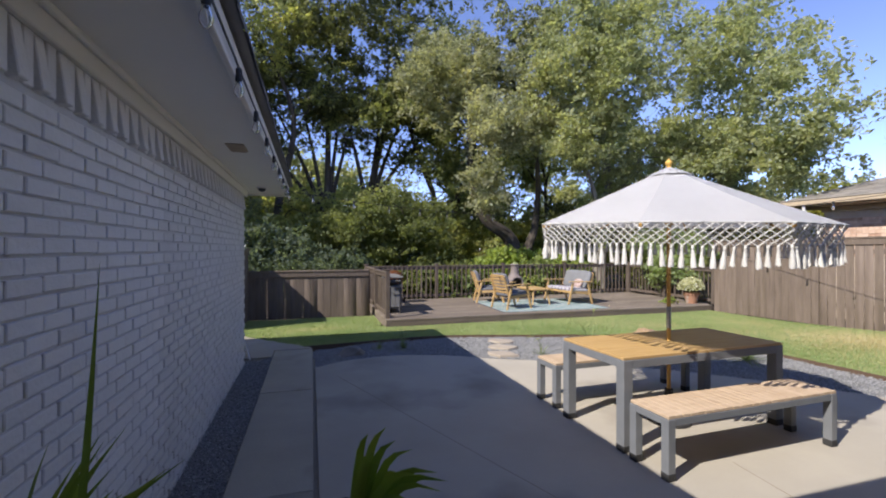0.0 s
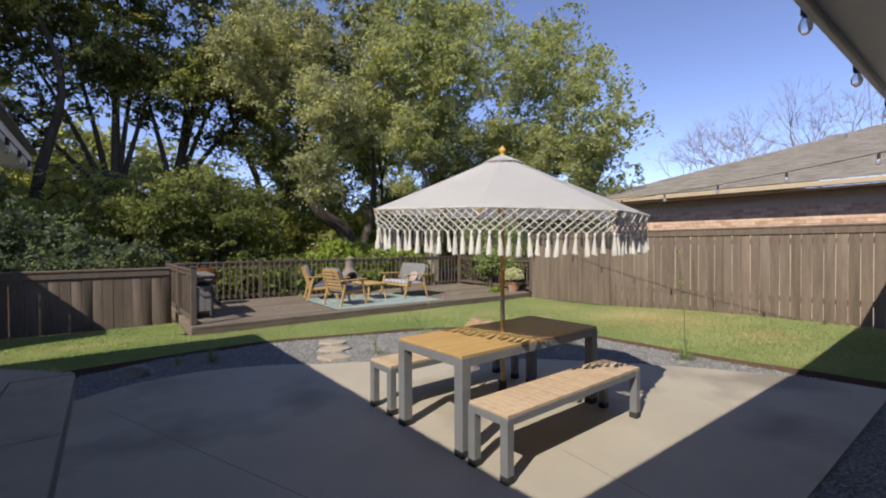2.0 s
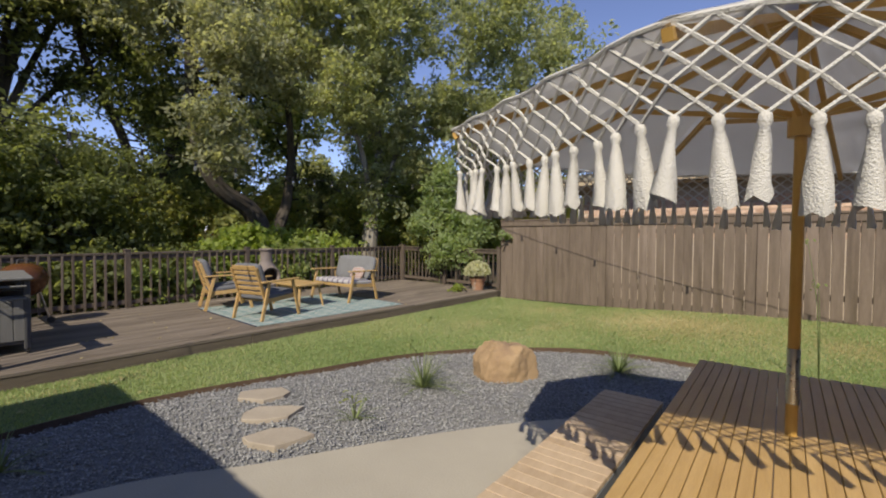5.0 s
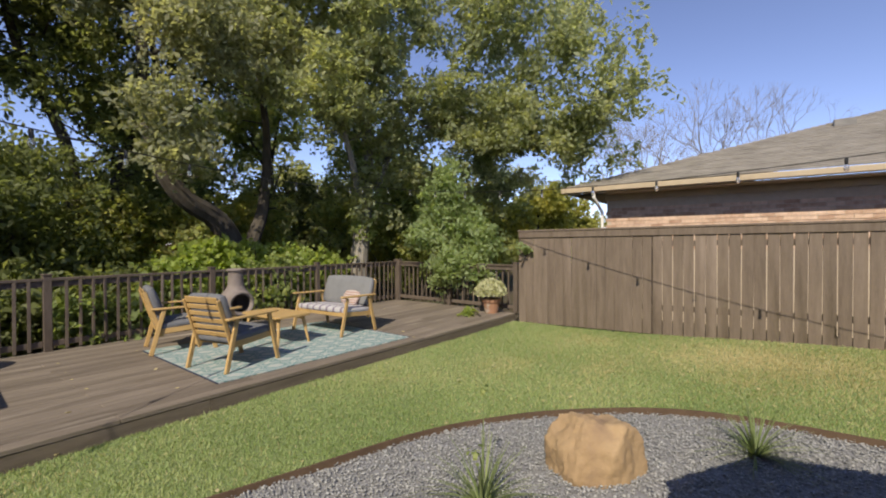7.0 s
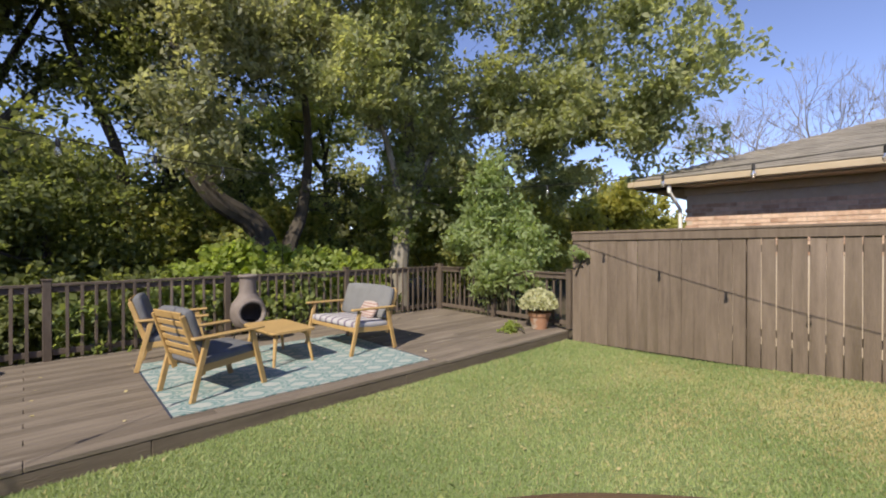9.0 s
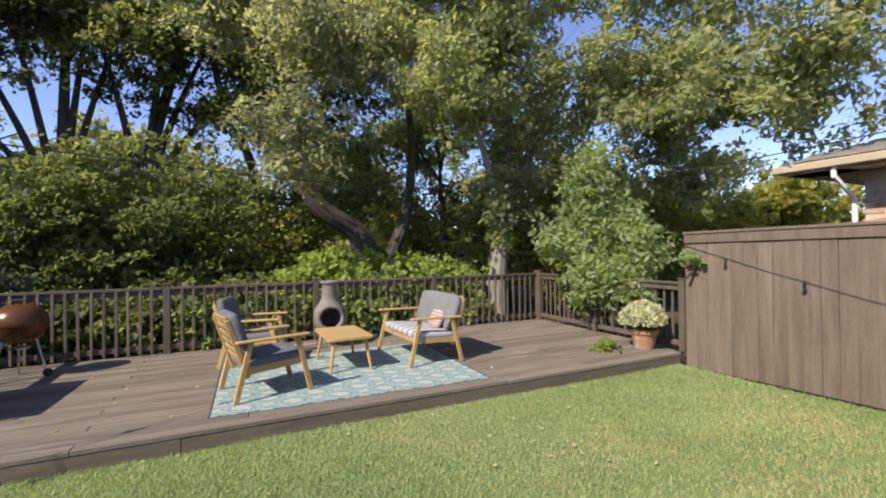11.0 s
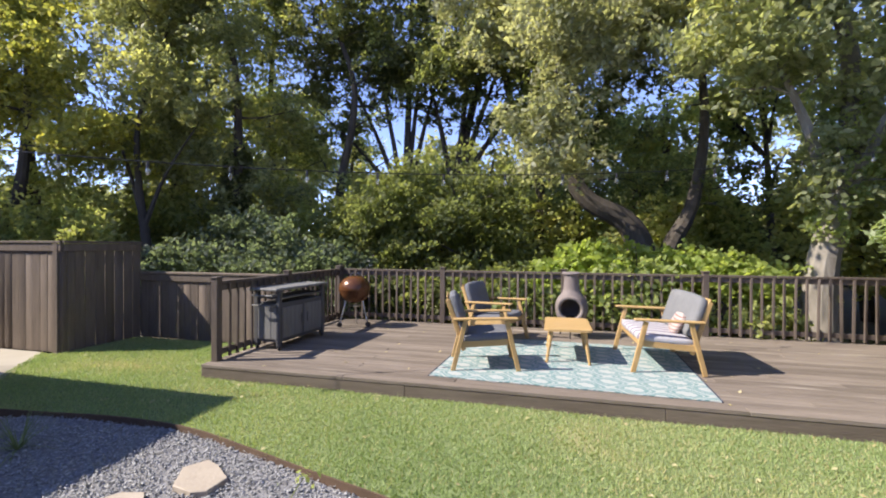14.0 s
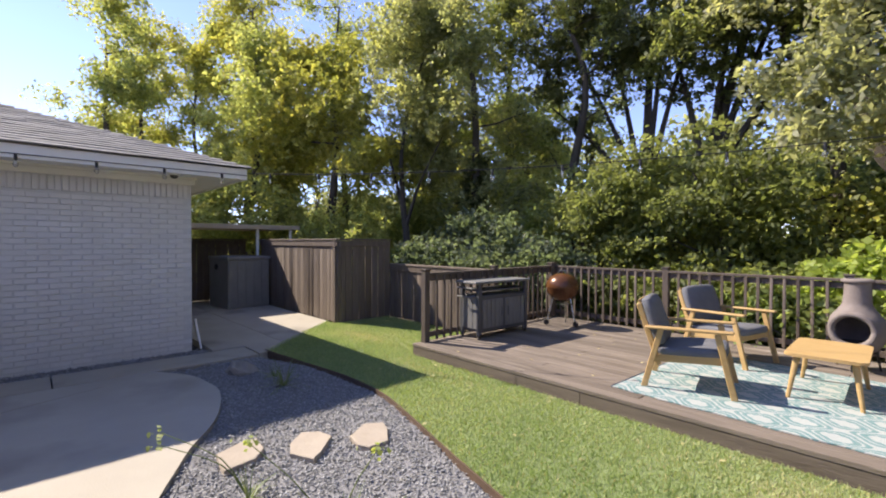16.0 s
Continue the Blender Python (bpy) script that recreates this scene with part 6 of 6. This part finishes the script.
bm = bmesh.new()
tube(bm, [Vector((0.17 * math.cos(a), 0.17 * math.sin(a), 0.21)) for a in [2 * math.pi * k / 20 for k in range(21)]], 0.010, 6)
part("stand_ring", bm, M_CABLE, ch)
for k in range(3):
    a = radians(30 + 120 * k)
    bm = bmesh.new()
    tube(bm, [(0.17 * math.cos(a), 0.17 * math.sin(a), 0.215), (0.21 * math.cos(a), 0.21 * math.sin(a), 0.0)], 0.010, 6)
    part("stand_leg", bm, M_CABLE, ch)

# grill cart along the side railing
gc = thing("grill_cart", pose(1.70, 9.80, DECK_Z, 0, 0, -3), "dark grey grill serving cart with plank doors and a worktop", "grill cart")
bm = bmesh.new()
box(bm, -0.20, 0.17, -0.50, 0.52, 0.10, 0.62, 0.008)
part("body", bm, M_GRILL, gc)
for k, (a, b) in enumerate(((-0.44, -0.01), (0.03, 0.47))):
    bm = bmesh.new()
    n = 5
    for j in range(n):
        y0 = a + (b - a) * j / n
        box(bm, 0.172, 0.186, y0 + 0.003, y0 + (b - a) / n - 0.003, 0.15, 0.56, 0.003)
    dr = part("door", bm, M_GRILL_PANEL, gc)
    bm = bmesh.new()
    tube(bm, [(0.205, b - 0.05 if k == 0 else a + 0.05, 0.30), (0.205, b - 0.05 if k == 0 else a + 0.05, 0.44)], 0.008, 6)
    part("handle", bm, M_GRILL, dr)
bm = bmesh.new()
for j in range(3):
    x0 = -0.17 + 0.11 * j
    box(bm, x0 + 0.003, x0 + 0.107, -0.516, -0.502, 0.14, 0.58, 0.003)
part("side_panel", bm, M_GRILL_PANEL, gc)
for sx in (-0.19, 0.16):
    for sy in (-0.49, 0.51):
        bm = bmesh.new()
        box(bm, sx - 0.03, sx + 0.03, sy - 0.03, sy + 0.03, 0.045, 0.79, 0.006)
        lg = part("leg", bm, M_GRILL, gc)
        bm = bmesh.new()
        tube(bm, [(sx - 0.012, sy, 0.024), (sx + 0.012, sy, 0.024)], 0.024, 12)
        part("caster", bm, M_RUBBER, lg)
bm = bmesh.new()
box(bm, -0.24, 0.21, -0.60, 0.60, 0.79, 0.825, 0.010)
part("worktop", bm, M_GRILL_PANEL, gc, "pale grey worktop")
bm = bmesh.new()
box(bm, -0.20, 0.17, -0.50, 0.52, 0.68, 0.70, 0.004)
part("shelf", bm, M_GRILL, gc)
for z in (0.60, 0.73):
    bm = bmesh.new()
    tube(bm, [(-0.17, -0.50, z), (-0.17, -0.61, z), (0.15, -0.61, z), (0.15, -0.50, z)], 0.011, 8)
    part("towel_rail", bm, M_GRILL_PANEL, gc)

# kettle grill
kg = thing("kettle_grill", pose(2.02, 11.17, DECK_Z, 0, 0, 20), "copper-coloured kettle grill on three steel legs", "grill")
bm = bmesh.new()
lathe(bm, [(0, 0.40), (0.10, 0.415), (0.19, 0.465), (0.25, 0.555), (0.268, 0.645), (0.262, 0.648), (0.24, 0.575), (0, 0.46)], 28)
part("bowl", bm, M_COPPER_ENAMEL, kg)
bm = bmesh.new()
lathe(bm, [(0.272, 0.635), (0.274, 0.655), (0.258, 0.73), (0.205, 0.81), (0.11, 0.862), (0, 0.875)], 28)
lid = part("lid", bm, M_COPPER_ENAMEL, kg)
bm = bmesh.new()
tube(bm, [(-0.07, 0, 0.86), (-0.06, 0, 0.915), (0.06, 0, 0.915), (0.07, 0, 0.86)], 0.011, 8)
part("handle", bm, M_GRILL, lid)
bm = bmesh.new()
lathe(bm, [(0, 0.34), (0.11, 0.35), (0.11, 0.365), (0, 0.36)], 16)
part("ash_pan", bm, M_STEEL, kg)
for k in range(3):
    a = radians(90 + 120 * k)
    bm = bmesh.new()
    tube(bm, [(0.16 * math.cos(a), 0.16 * math.sin(a), 0.475), (0.27 * math.cos(a), 0.27 * math.sin(a), 0.0 if k == 0 else 0.05)], 0.013, 8)
    lg = part("leg", bm, M_STEEL, kg)
    if k:
        bm = bmesh.new()
        c = Vector((0.275 * math.cos(a), 0.275 * math.sin(a), 0.055))
        d = Vector((-math.sin(a), math.cos(a), 0)) * 0.016
        tube(bm, [c - d, c + d], 0.045, 14)
        part("wheel", bm, M_RUBBER, lg)

# potted plant by the fence corner
pp = thing("potted_plant", (9.60, 8.88, DECK_Z), "creamy variegated plant in a weathered terracotta pot", "plant")
bm = bmesh.new()
lathe(bm, [(0, 0.0), (0.125, 0.0), (0.175, 0.22), (0.195, 0.225), (0.20, 0.285), (0.175, 0.285), (0.165, 0.24), (0, 0.23)], 24)
part("pot", bm, M_TERRACOTTA, pp)
pr = np.random.default_rng(91)
d = pr.normal(size=(4200, 3))
d /= np.linalg.norm(d, axis=1, keepdims=True)
d[:, 2] = np.abs(d[:, 2]) * 1.15 - 0.28
rad = (0.8 + 0.2 * pr.random((4200, 1)) + 0.10 * np.sin(d[:, :1] * 9) * np.cos(d[:, 1:2] * 8)) * 0.315
part("foliage", leaf_mesh("foliage", d * rad * np.array([1, 1, 0.85]) + np.array([0, 0, 0.44]), 0.055, M_VARIEGATED, 92, slim=0.8), None, pp)
shrub((9.05, 9.0, DECK_Z), [(9.0, 9.05, DECK_Z + 0.07, 0.22, 0.12, 0.07)], 420, 0.06, M_LEAF_LIME, 95, "low lime-green seedlings beside the pot", per=14, spread=0.05, stems=3)
shrub((9.86, 8.30, 1.2), [(9.74, 8.15, 1.45, 0.10, 0.18, 0.06), (9.80, 8.35, 1.52, 0.10, 0.12, 0.06)], 130, 0.10, M_LEAF_FRESH, 96, "vine sprig hanging over the fence corner", per=10, spread=0.06, stems=2, name="vine")


# ---- stones and bed plants ----
def rock(name, at, size, mat, seed, label, rough=0.16, turn=0.0, block=0.0):
    bm = bmesh.new()
    bmesh.ops.create_icosphere(bm, subdivisions=5 if block else 4, radius=1.0)
    r = random.Random(seed)
    cuts = [Vector((r.gauss(0, 1), r.gauss(0, 1), r.gauss(0, 0.6))).normalized() for _ in range(13)]
    for v in bm.verts:
        p = v.co.copy()
        if block:
            # a squared block with a slanting, broken top and a shallow crack
            p /= (abs(p.x) ** block + abs(p.y) ** block + abs(p.z) ** block) ** (1 / block)
            p.x *= 1 - 0.10 * max(0, p.z)
            p.z *= 1 - 0.10 * p.x
            crack = abs(p.z - 0.38 + 0.25 * p.x + 0.2 * noise.noise(p * 2.2))
            p *= 1 - 0.025 * max(0, 1 - crack / 0.10)
        keep = 0.98 if block else 0.62
        for c in cuts:
            h = p.dot(c)
            if h > keep:
                p -= c * (h - keep) * 0.97
        p *= 1 + rough * noise.noise(p * 1.7 + Vector((seed, 0, 0))) + 0.05 * noise.noise(p * 6 + Vector((0, seed, 0))) + (0.025 * noise.noise(p * 14) if block else 0)
        v.co = Vector((p.x * size[0], p.y * size[1], max(-0.25, p.z) * size[2]))
    return tagged(part(name, bm, mat, at=Matrix.Translation(at) @ Matrix.Rotation(radians(turn), 4, "Z")), label, "rock")


rock("boulder", (5.09, 5.31, -0.02), (0.315, 0.24, 0.325), M_SANDSTONE, 17, "orange-brown blocky sandstone boulder in the gravel bed", rough=0.10, turn=-32, block=4.5)
rock("rock", (0.53, 6.46, -0.03), (0.30, 0.18, 0.13), M_FIELD_ROCK, 23, "low grey-brown rock in the gravel bed", turn=8)


def flagstone(at, seed, turn):
    r = random.Random(seed)
    n = 7
    out = []
    for k in range(n):
        a = 2 * math.pi * (k + r.uniform(-0.3, 0.3)) / n
        q = r.uniform(0.84, 1.16)
        out.append((0.235 * q * math.cos(a), 0.165 * q * math.sin(a)))
    bm = bmesh.new()
    prism(bm, out, -0.05, 0.006)
    bmesh.ops.bevel(bm, geom=[e for e in bm.edges if e.verts[0].co.z > 0 and e.verts[1].co.z > 0], offset=0.006, segments=1, affect="EDGES")
    return tagged(part("flagstone", bm, M_FLAGSTONE, at=Matrix.Translation(at) @ Matrix.Rotation(radians(turn), 4, "Z")), "irregular tan flagstone set in the gravel", "stepping stone", "stepping stones")


flagstone((2.73, 5.76, -0.008), 1, -32)
flagstone((2.92, 6.21, -0.010), 2, -30)
flagstone((3.09, 6.65, -0.009), 3, -30)


def tuft(at, blades, length, seed, label, stalks=(), name="bed_plant"):
    """A rosette of arching straps, with thin flower stalks."""
    r = random.Random(seed)
    ob = thing(name, at, label, "plant")
    bm = bmesh.new()
    for _ in range(blades):
        a, tilt, L = r.uniform(0, 6.283), r.uniform(0.2, 1.3), length * r.uniform(0.6, 1.15)
        d = Vector((math.cos(a), math.sin(a), 0))
        s = Vector((-d.y, d.x, 0)) * r.uniform(0.004, 0.007)
        pts_ = [d * 0.02 + d * (L * math.sin(tilt) * f + 0.25 * L * f * f * tilt) + Vector((0, 0, L * math.cos(tilt) * f - 0.42 * L * f * f * tilt)) for f in (0, 0.33, 0.66, 1.0)]
        vv = [(bm.verts.new(p - s * (1 - 0.8 * k / 3)), bm.verts.new(p + s * (1 - 0.8 * k / 3))) for k, p in enumerate(pts_)]
        for p, q in zip(vv, vv[1:]):
            bm.faces.new((p[0], p[1], q[1], q[0]))
    part("leaves", bm, M_PLANT, ob)
    for dx, dy, h in stalks:
        bm = bmesh.new()
        tube(bm, curve_points([(0, 0, 0), (dx * 0.3, dy * 0.3, h * 0.6), (dx, dy, h)], 7), [0.005, 0.005, 0.004, 0.004, 0.003, 0.003, 0.002], 5)
        st = part("flower_stalk", bm, M_PLANT, ob)
        rr = np.random.default_rng(seed)
        c = np.array([dx, dy, h]) + rr.normal(size=(12, 3)) * np.array([0.03, 0.03, 0.02])
        tagged(part("flowers", leaf_mesh("flowers", c, 0.028, M_LEAF_VINE, seed, slim=0.9), None, st), kind="stuff")
    return ob


tuft((4.23, 5.71, -0.03), 95, 0.42, 1, "strappy grey-green bed plant with a nodding flower stalk", [(0.18, 0.10, 0.62), (-0.45, -0.25, 0.55)])
tuft((5.97, 4.42, -0.03), 110, 0.46, 2, "strappy grey-green bed plant with tall thin stalks", [(0.06, 0.10, 0.45)])
tuft((1.38, 6.66, -0.03), 45, 0.34, 3, "thin dark bed plant in the shaded gravel")
tuft((3.32, 5.62, -0.03), 22, 0.22, 4, "small bed plant with a leaning stalk", [(-0.40, -0.40, 0.40), (-0.30, -0.42, 0.36)])
tuft((0.98, 6.72, -0.03), 30, 0.20, 5, "small tuft of weeds in the gravel")
tuft((6.45, 2.75, -0.03), 60, 0.34, 6, "strappy bed plant with tall thin stalks beside the patio", [(0.10, 0.12, 1.45), (-0.08, 0.03, 1.05)])

# palm-like yuccas in pots by the wall
def sword(bm, s, e, bend, w):
    s, e = Vector(s), Vector(e)
    mid = s.lerp(e, 0.55) + Vector(bend)
    q = curve_points([s, mid, e], 7)
    d = (e - s).normalized()
    side = d.cross(Vector((0.4, 0.9, 0.1))).normalized()
    fold = d.cross(side) * 0.25
    rows_ = []
    for k, p in enumerate(q):
        f = w * (0.65 + 0.5 * math.sin(math.pi * min(1, k / 6 + 0.1))) * (1 - (k / 6) ** 3)
        rows_.append((bm.verts.new(p - side * f), bm.verts.new(p + fold * f), bm.verts.new(p + side * f)))
    for a, b in zip(rows_, rows_[1:]):
        bm.faces.new((a[0], a[1], b[1], b[0]))
        bm.faces.new((a[1], a[2], b[2], b[1]))



def yucca(at, crown_z, blades, low, high, seed, label, extra=(), fan=None):
    """A potted yucca; fan gives the heading of its leaves and their spread, else they stand all round."""
    r = random.Random(seed)
    ob = thing("yucca", at, label, "plant", "yuccas by the wall")
    bm = bmesh.new()
    lathe(bm, [(0, 0.0), (0.13, 0.0), (0.18, 0.34), (0.195, 0.34), (0.195, 0.37), (0.17, 0.37), (0.16, 0.32), (0, 0.31)], 24)
    part("pot", bm, M_GREY_METAL, ob)
    bm = bmesh.new()
    tube(bm, [(0, 0, 0.31), (0.01, 0, crown_z * 0.7), (0, 0.01, crown_z + 0.02)], [0.045, 0.04, 0.03], 8)
    part("stem", bm, M_BARK, ob)
    bm = bmesh.new()
    for s_, e_ in extra:
        sword(bm, s_, e_, (0.004, 0.0, 0.0), 0.0085)
    for _ in range(blades):
        a = r.gauss(*fan) if fan else r.uniform(0, 6.283)
        L, t = r.uniform(low, high), r.uniform(0.35, 1.4)
        e_ = Vector((math.cos(a) * L * math.sin(t), math.sin(a) * L * math.sin(t), crown_z + L * math.cos(t)))
        sword(bm, (0.02 * math.cos(a), 0.02 * math.sin(a), crown_z - 0.02), e_, (0, 0, 0.04), r.uniform(0.006, 0.009))
    part("leaves", bm, M_YUCCA, ob)
    return ob


yucca((-0.58, 0.48, 0.0), 0.93, 30, 0.24, 0.38, 12, "spiky dark green yucca with one tall upright leaf in a pot", [((0.10, 0.0, 0.80), (0.145, 0.03, 1.575))])
yucca((-0.02, 0.30, 0.0), 1.15, 15, 0.12, 0.20, 13, "low spiky yucca with bright green leaves in a pot", fan=(-0.3, 0.7))

# ---- beside the house ----
sb = thing("storage_box", pose(-5.08, 8.30, 0.0, 0, 0, 7), "grey resin outdoor storage box with a lid by the fence", "storage box")
bm = bmesh.new()
box(bm, -0.50, 0.50, -0.49, 0.49, 0.0, 1.12, 0.015)
part("body", bm, M_BIN, sb)
for k in range(5):
    bm = bmesh.new()
    y0 = -0.475 + k * 0.19
    box(bm, 0.501, 0.512, y0 + 0.006, y0 + 0.184, 0.05, 1.08, 0.004)
    part("panel", bm, M_BIN, sb)
bm = bmesh.new()
box(bm, -0.53, 0.53, -0.52, 0.52, 1.12, 1.20, 0.015)
part("lid", bm, M_BIN, sb)
bm = bmesh.new()
tube(bm, [(-0.1, -0.492, 0.95), (-0.1, -0.515, 0.95)], 0.07, 16)
part("latch", bm, M_RUBBER, sb, "round black latch")
cp = thing("carport", (-6.8, 8.3, 0), "low white flat shade roof on thin posts behind the house", "carport")
bm = bmesh.new()
for k in range(12):
    y0 = -1.5 + 0.25 * k
    beam(bm, (-1.7, y0 + 0.125, 1.93 - 0.04 * k / 11), (1.75, y0 + 0.125, 1.93 - 0.04 * k / 11), 0.246, 0.03)
part("roof_sheet", bm, M_NB_TRIM, cp)
bm = bmesh.new()
box(bm, 1.75, 1.79, -1.5, 1.5, 1.85, 1.96, 0.004)
part("edge_trim", bm, M_NB_TRIM, cp)
for y in (-1.35, 0.45, 1.30):
    bm = bmesh.new()
    box(bm, 1.62, 1.68, y - 0.03, y + 0.03, 0.0, 1.88, 0.004)
    part("post", bm, M_WHITE, cp)
bm = bmesh.new()
tube(bm, [(-0.92, 6.42, 0.0), (-1.03, 6.37, 0.42)], 0.014, 8)
tagged(part("garden_stake", bm, M_WHITE), "white plastic stake leaning against the house corner", "stake")

vt = thing("soffit_vent", (-0.66, 3.55, 2.44), "small tan louvred vent in the soffit", "vent")
bm = bmesh.new()
box(bm, -0.07, 0.07, -0.13, 0.13, -0.012, -0.001, 0.003)
part("frame", bm, M_NB_TRIM, vt)
for k in range(7):
    bm = bmesh.new()
    beam(bm, (-0.055, -0.10 + 0.033 * k, -0.016), (0.055, -0.10 + 0.033 * k, -0.016), 0.02, 0.004, up=(0, 0.5, 0.8))
    part("slat", bm, M_NB_TRIM, vt)
dm = thing("dome_camera", (-0.72, 6.05, 2.44), "small dark dome camera under the eave", "camera")
bm = bmesh.new()
lathe(bm, [(0, -0.001), (0.07, -0.001), (0.07, -0.02), (0, -0.022)], 18)
part("base", bm, M_WHITE, dm)
bm = bmesh.new()
lathe(bm, [(0.05, -0.02), (0.045, -0.045), (0.025, -0.06), (0, -0.064)], 18)
part("dome", bm, M_GRILL, dm)

# ---- string lights ----
bm = bmesh.new()
lathe(bm, [(0, 0.0), (0.013, -0.004), (0.016, -0.02), (0.016, -0.062), (0.012, -0.066)], 10)
socket_mesh = smooth(mesh_of(bm, "socket"))
socket_mesh.materials.append(M_CABLE)
bm = bmesh.new()
lathe(bm, [(0.011, -0.064), (0.014, -0.075), (0.024, -0.10), (0.022, -0.122), (0.010, -0.138), (0, -0.142)], 10)
bulb_mesh = smooth(mesh_of(bm, "bulb"), 80)
bulb_mesh.materials.append(M_GLASS)


def string_lights(a, b, sag, count, label, drop=0.05):
    """A black cable with a sag and hanging bulbs at even steps."""
    a, b = Vector(a), Vector(b)
    ob = thing("string_lights", (0, 0, 0), label, "string lights")

    def place(u):
        p = a.lerp(b, u)
        p.z -= 4 * sag * u * (1 - u)
        return p
    bm = bmesh.new()
    tube(bm, [place(k / 28) for k in range(29)], 0.0055, 5)
    part("cable", bm, M_CABLE, ob)
    for k in range(count):
        p = place((k + 0.5) / count)
        s = part("socket", socket_mesh, None, ob, at=p - Vector((0, 0, drop - 0.05)))
        part("bulb", bulb_mesh, None, s)
    return ob


KNOT = (9.95, 12.45, 3.0)
string_lights((EAVE_X + 0.02, EAVE_Y, 2.50), KNOT, 0.32, 15, "black cable with clear bulbs strung above the deck")
string_lights((7.2, WING_Y + 0.02, 2.62), KNOT, 0.42, 13, "black cable with clear bulbs strung along the fence side")
string_lights((EAVE_X + 0.012, WING_Y + 0.3, 2.46), (EAVE_X + 0.012, EAVE_Y, 2.47), 0.015, 9, "black cable with clear bulbs along the house eave")
string_lights((1.95, WING_Y + 0.012, 2.50), (7.35, WING_Y + 0.012, 2.50), 0.02, 6, "black cable with clear bulbs along the wing eave")

# bricks of the wall that the walk passes nearest
for me, y, z in BRICKS_LATER:
    spot = Matrix.Translation((WALL_X + brick_rng.uniform(-0.003, 0.004), y + brick_rng.uniform(-0.003, 0.003), z + brick_rng.uniform(-0.002, 0.002)))
    if me is soldier_mesh and round((y + 1.75) / 0.0677) % 2:
        spot = spot @ Matrix.Translation((0.013, 0, 0)) @ Matrix.Rotation(-0.135, 4, "Y")
    part("brick", me, None, wall_east, at=spot)
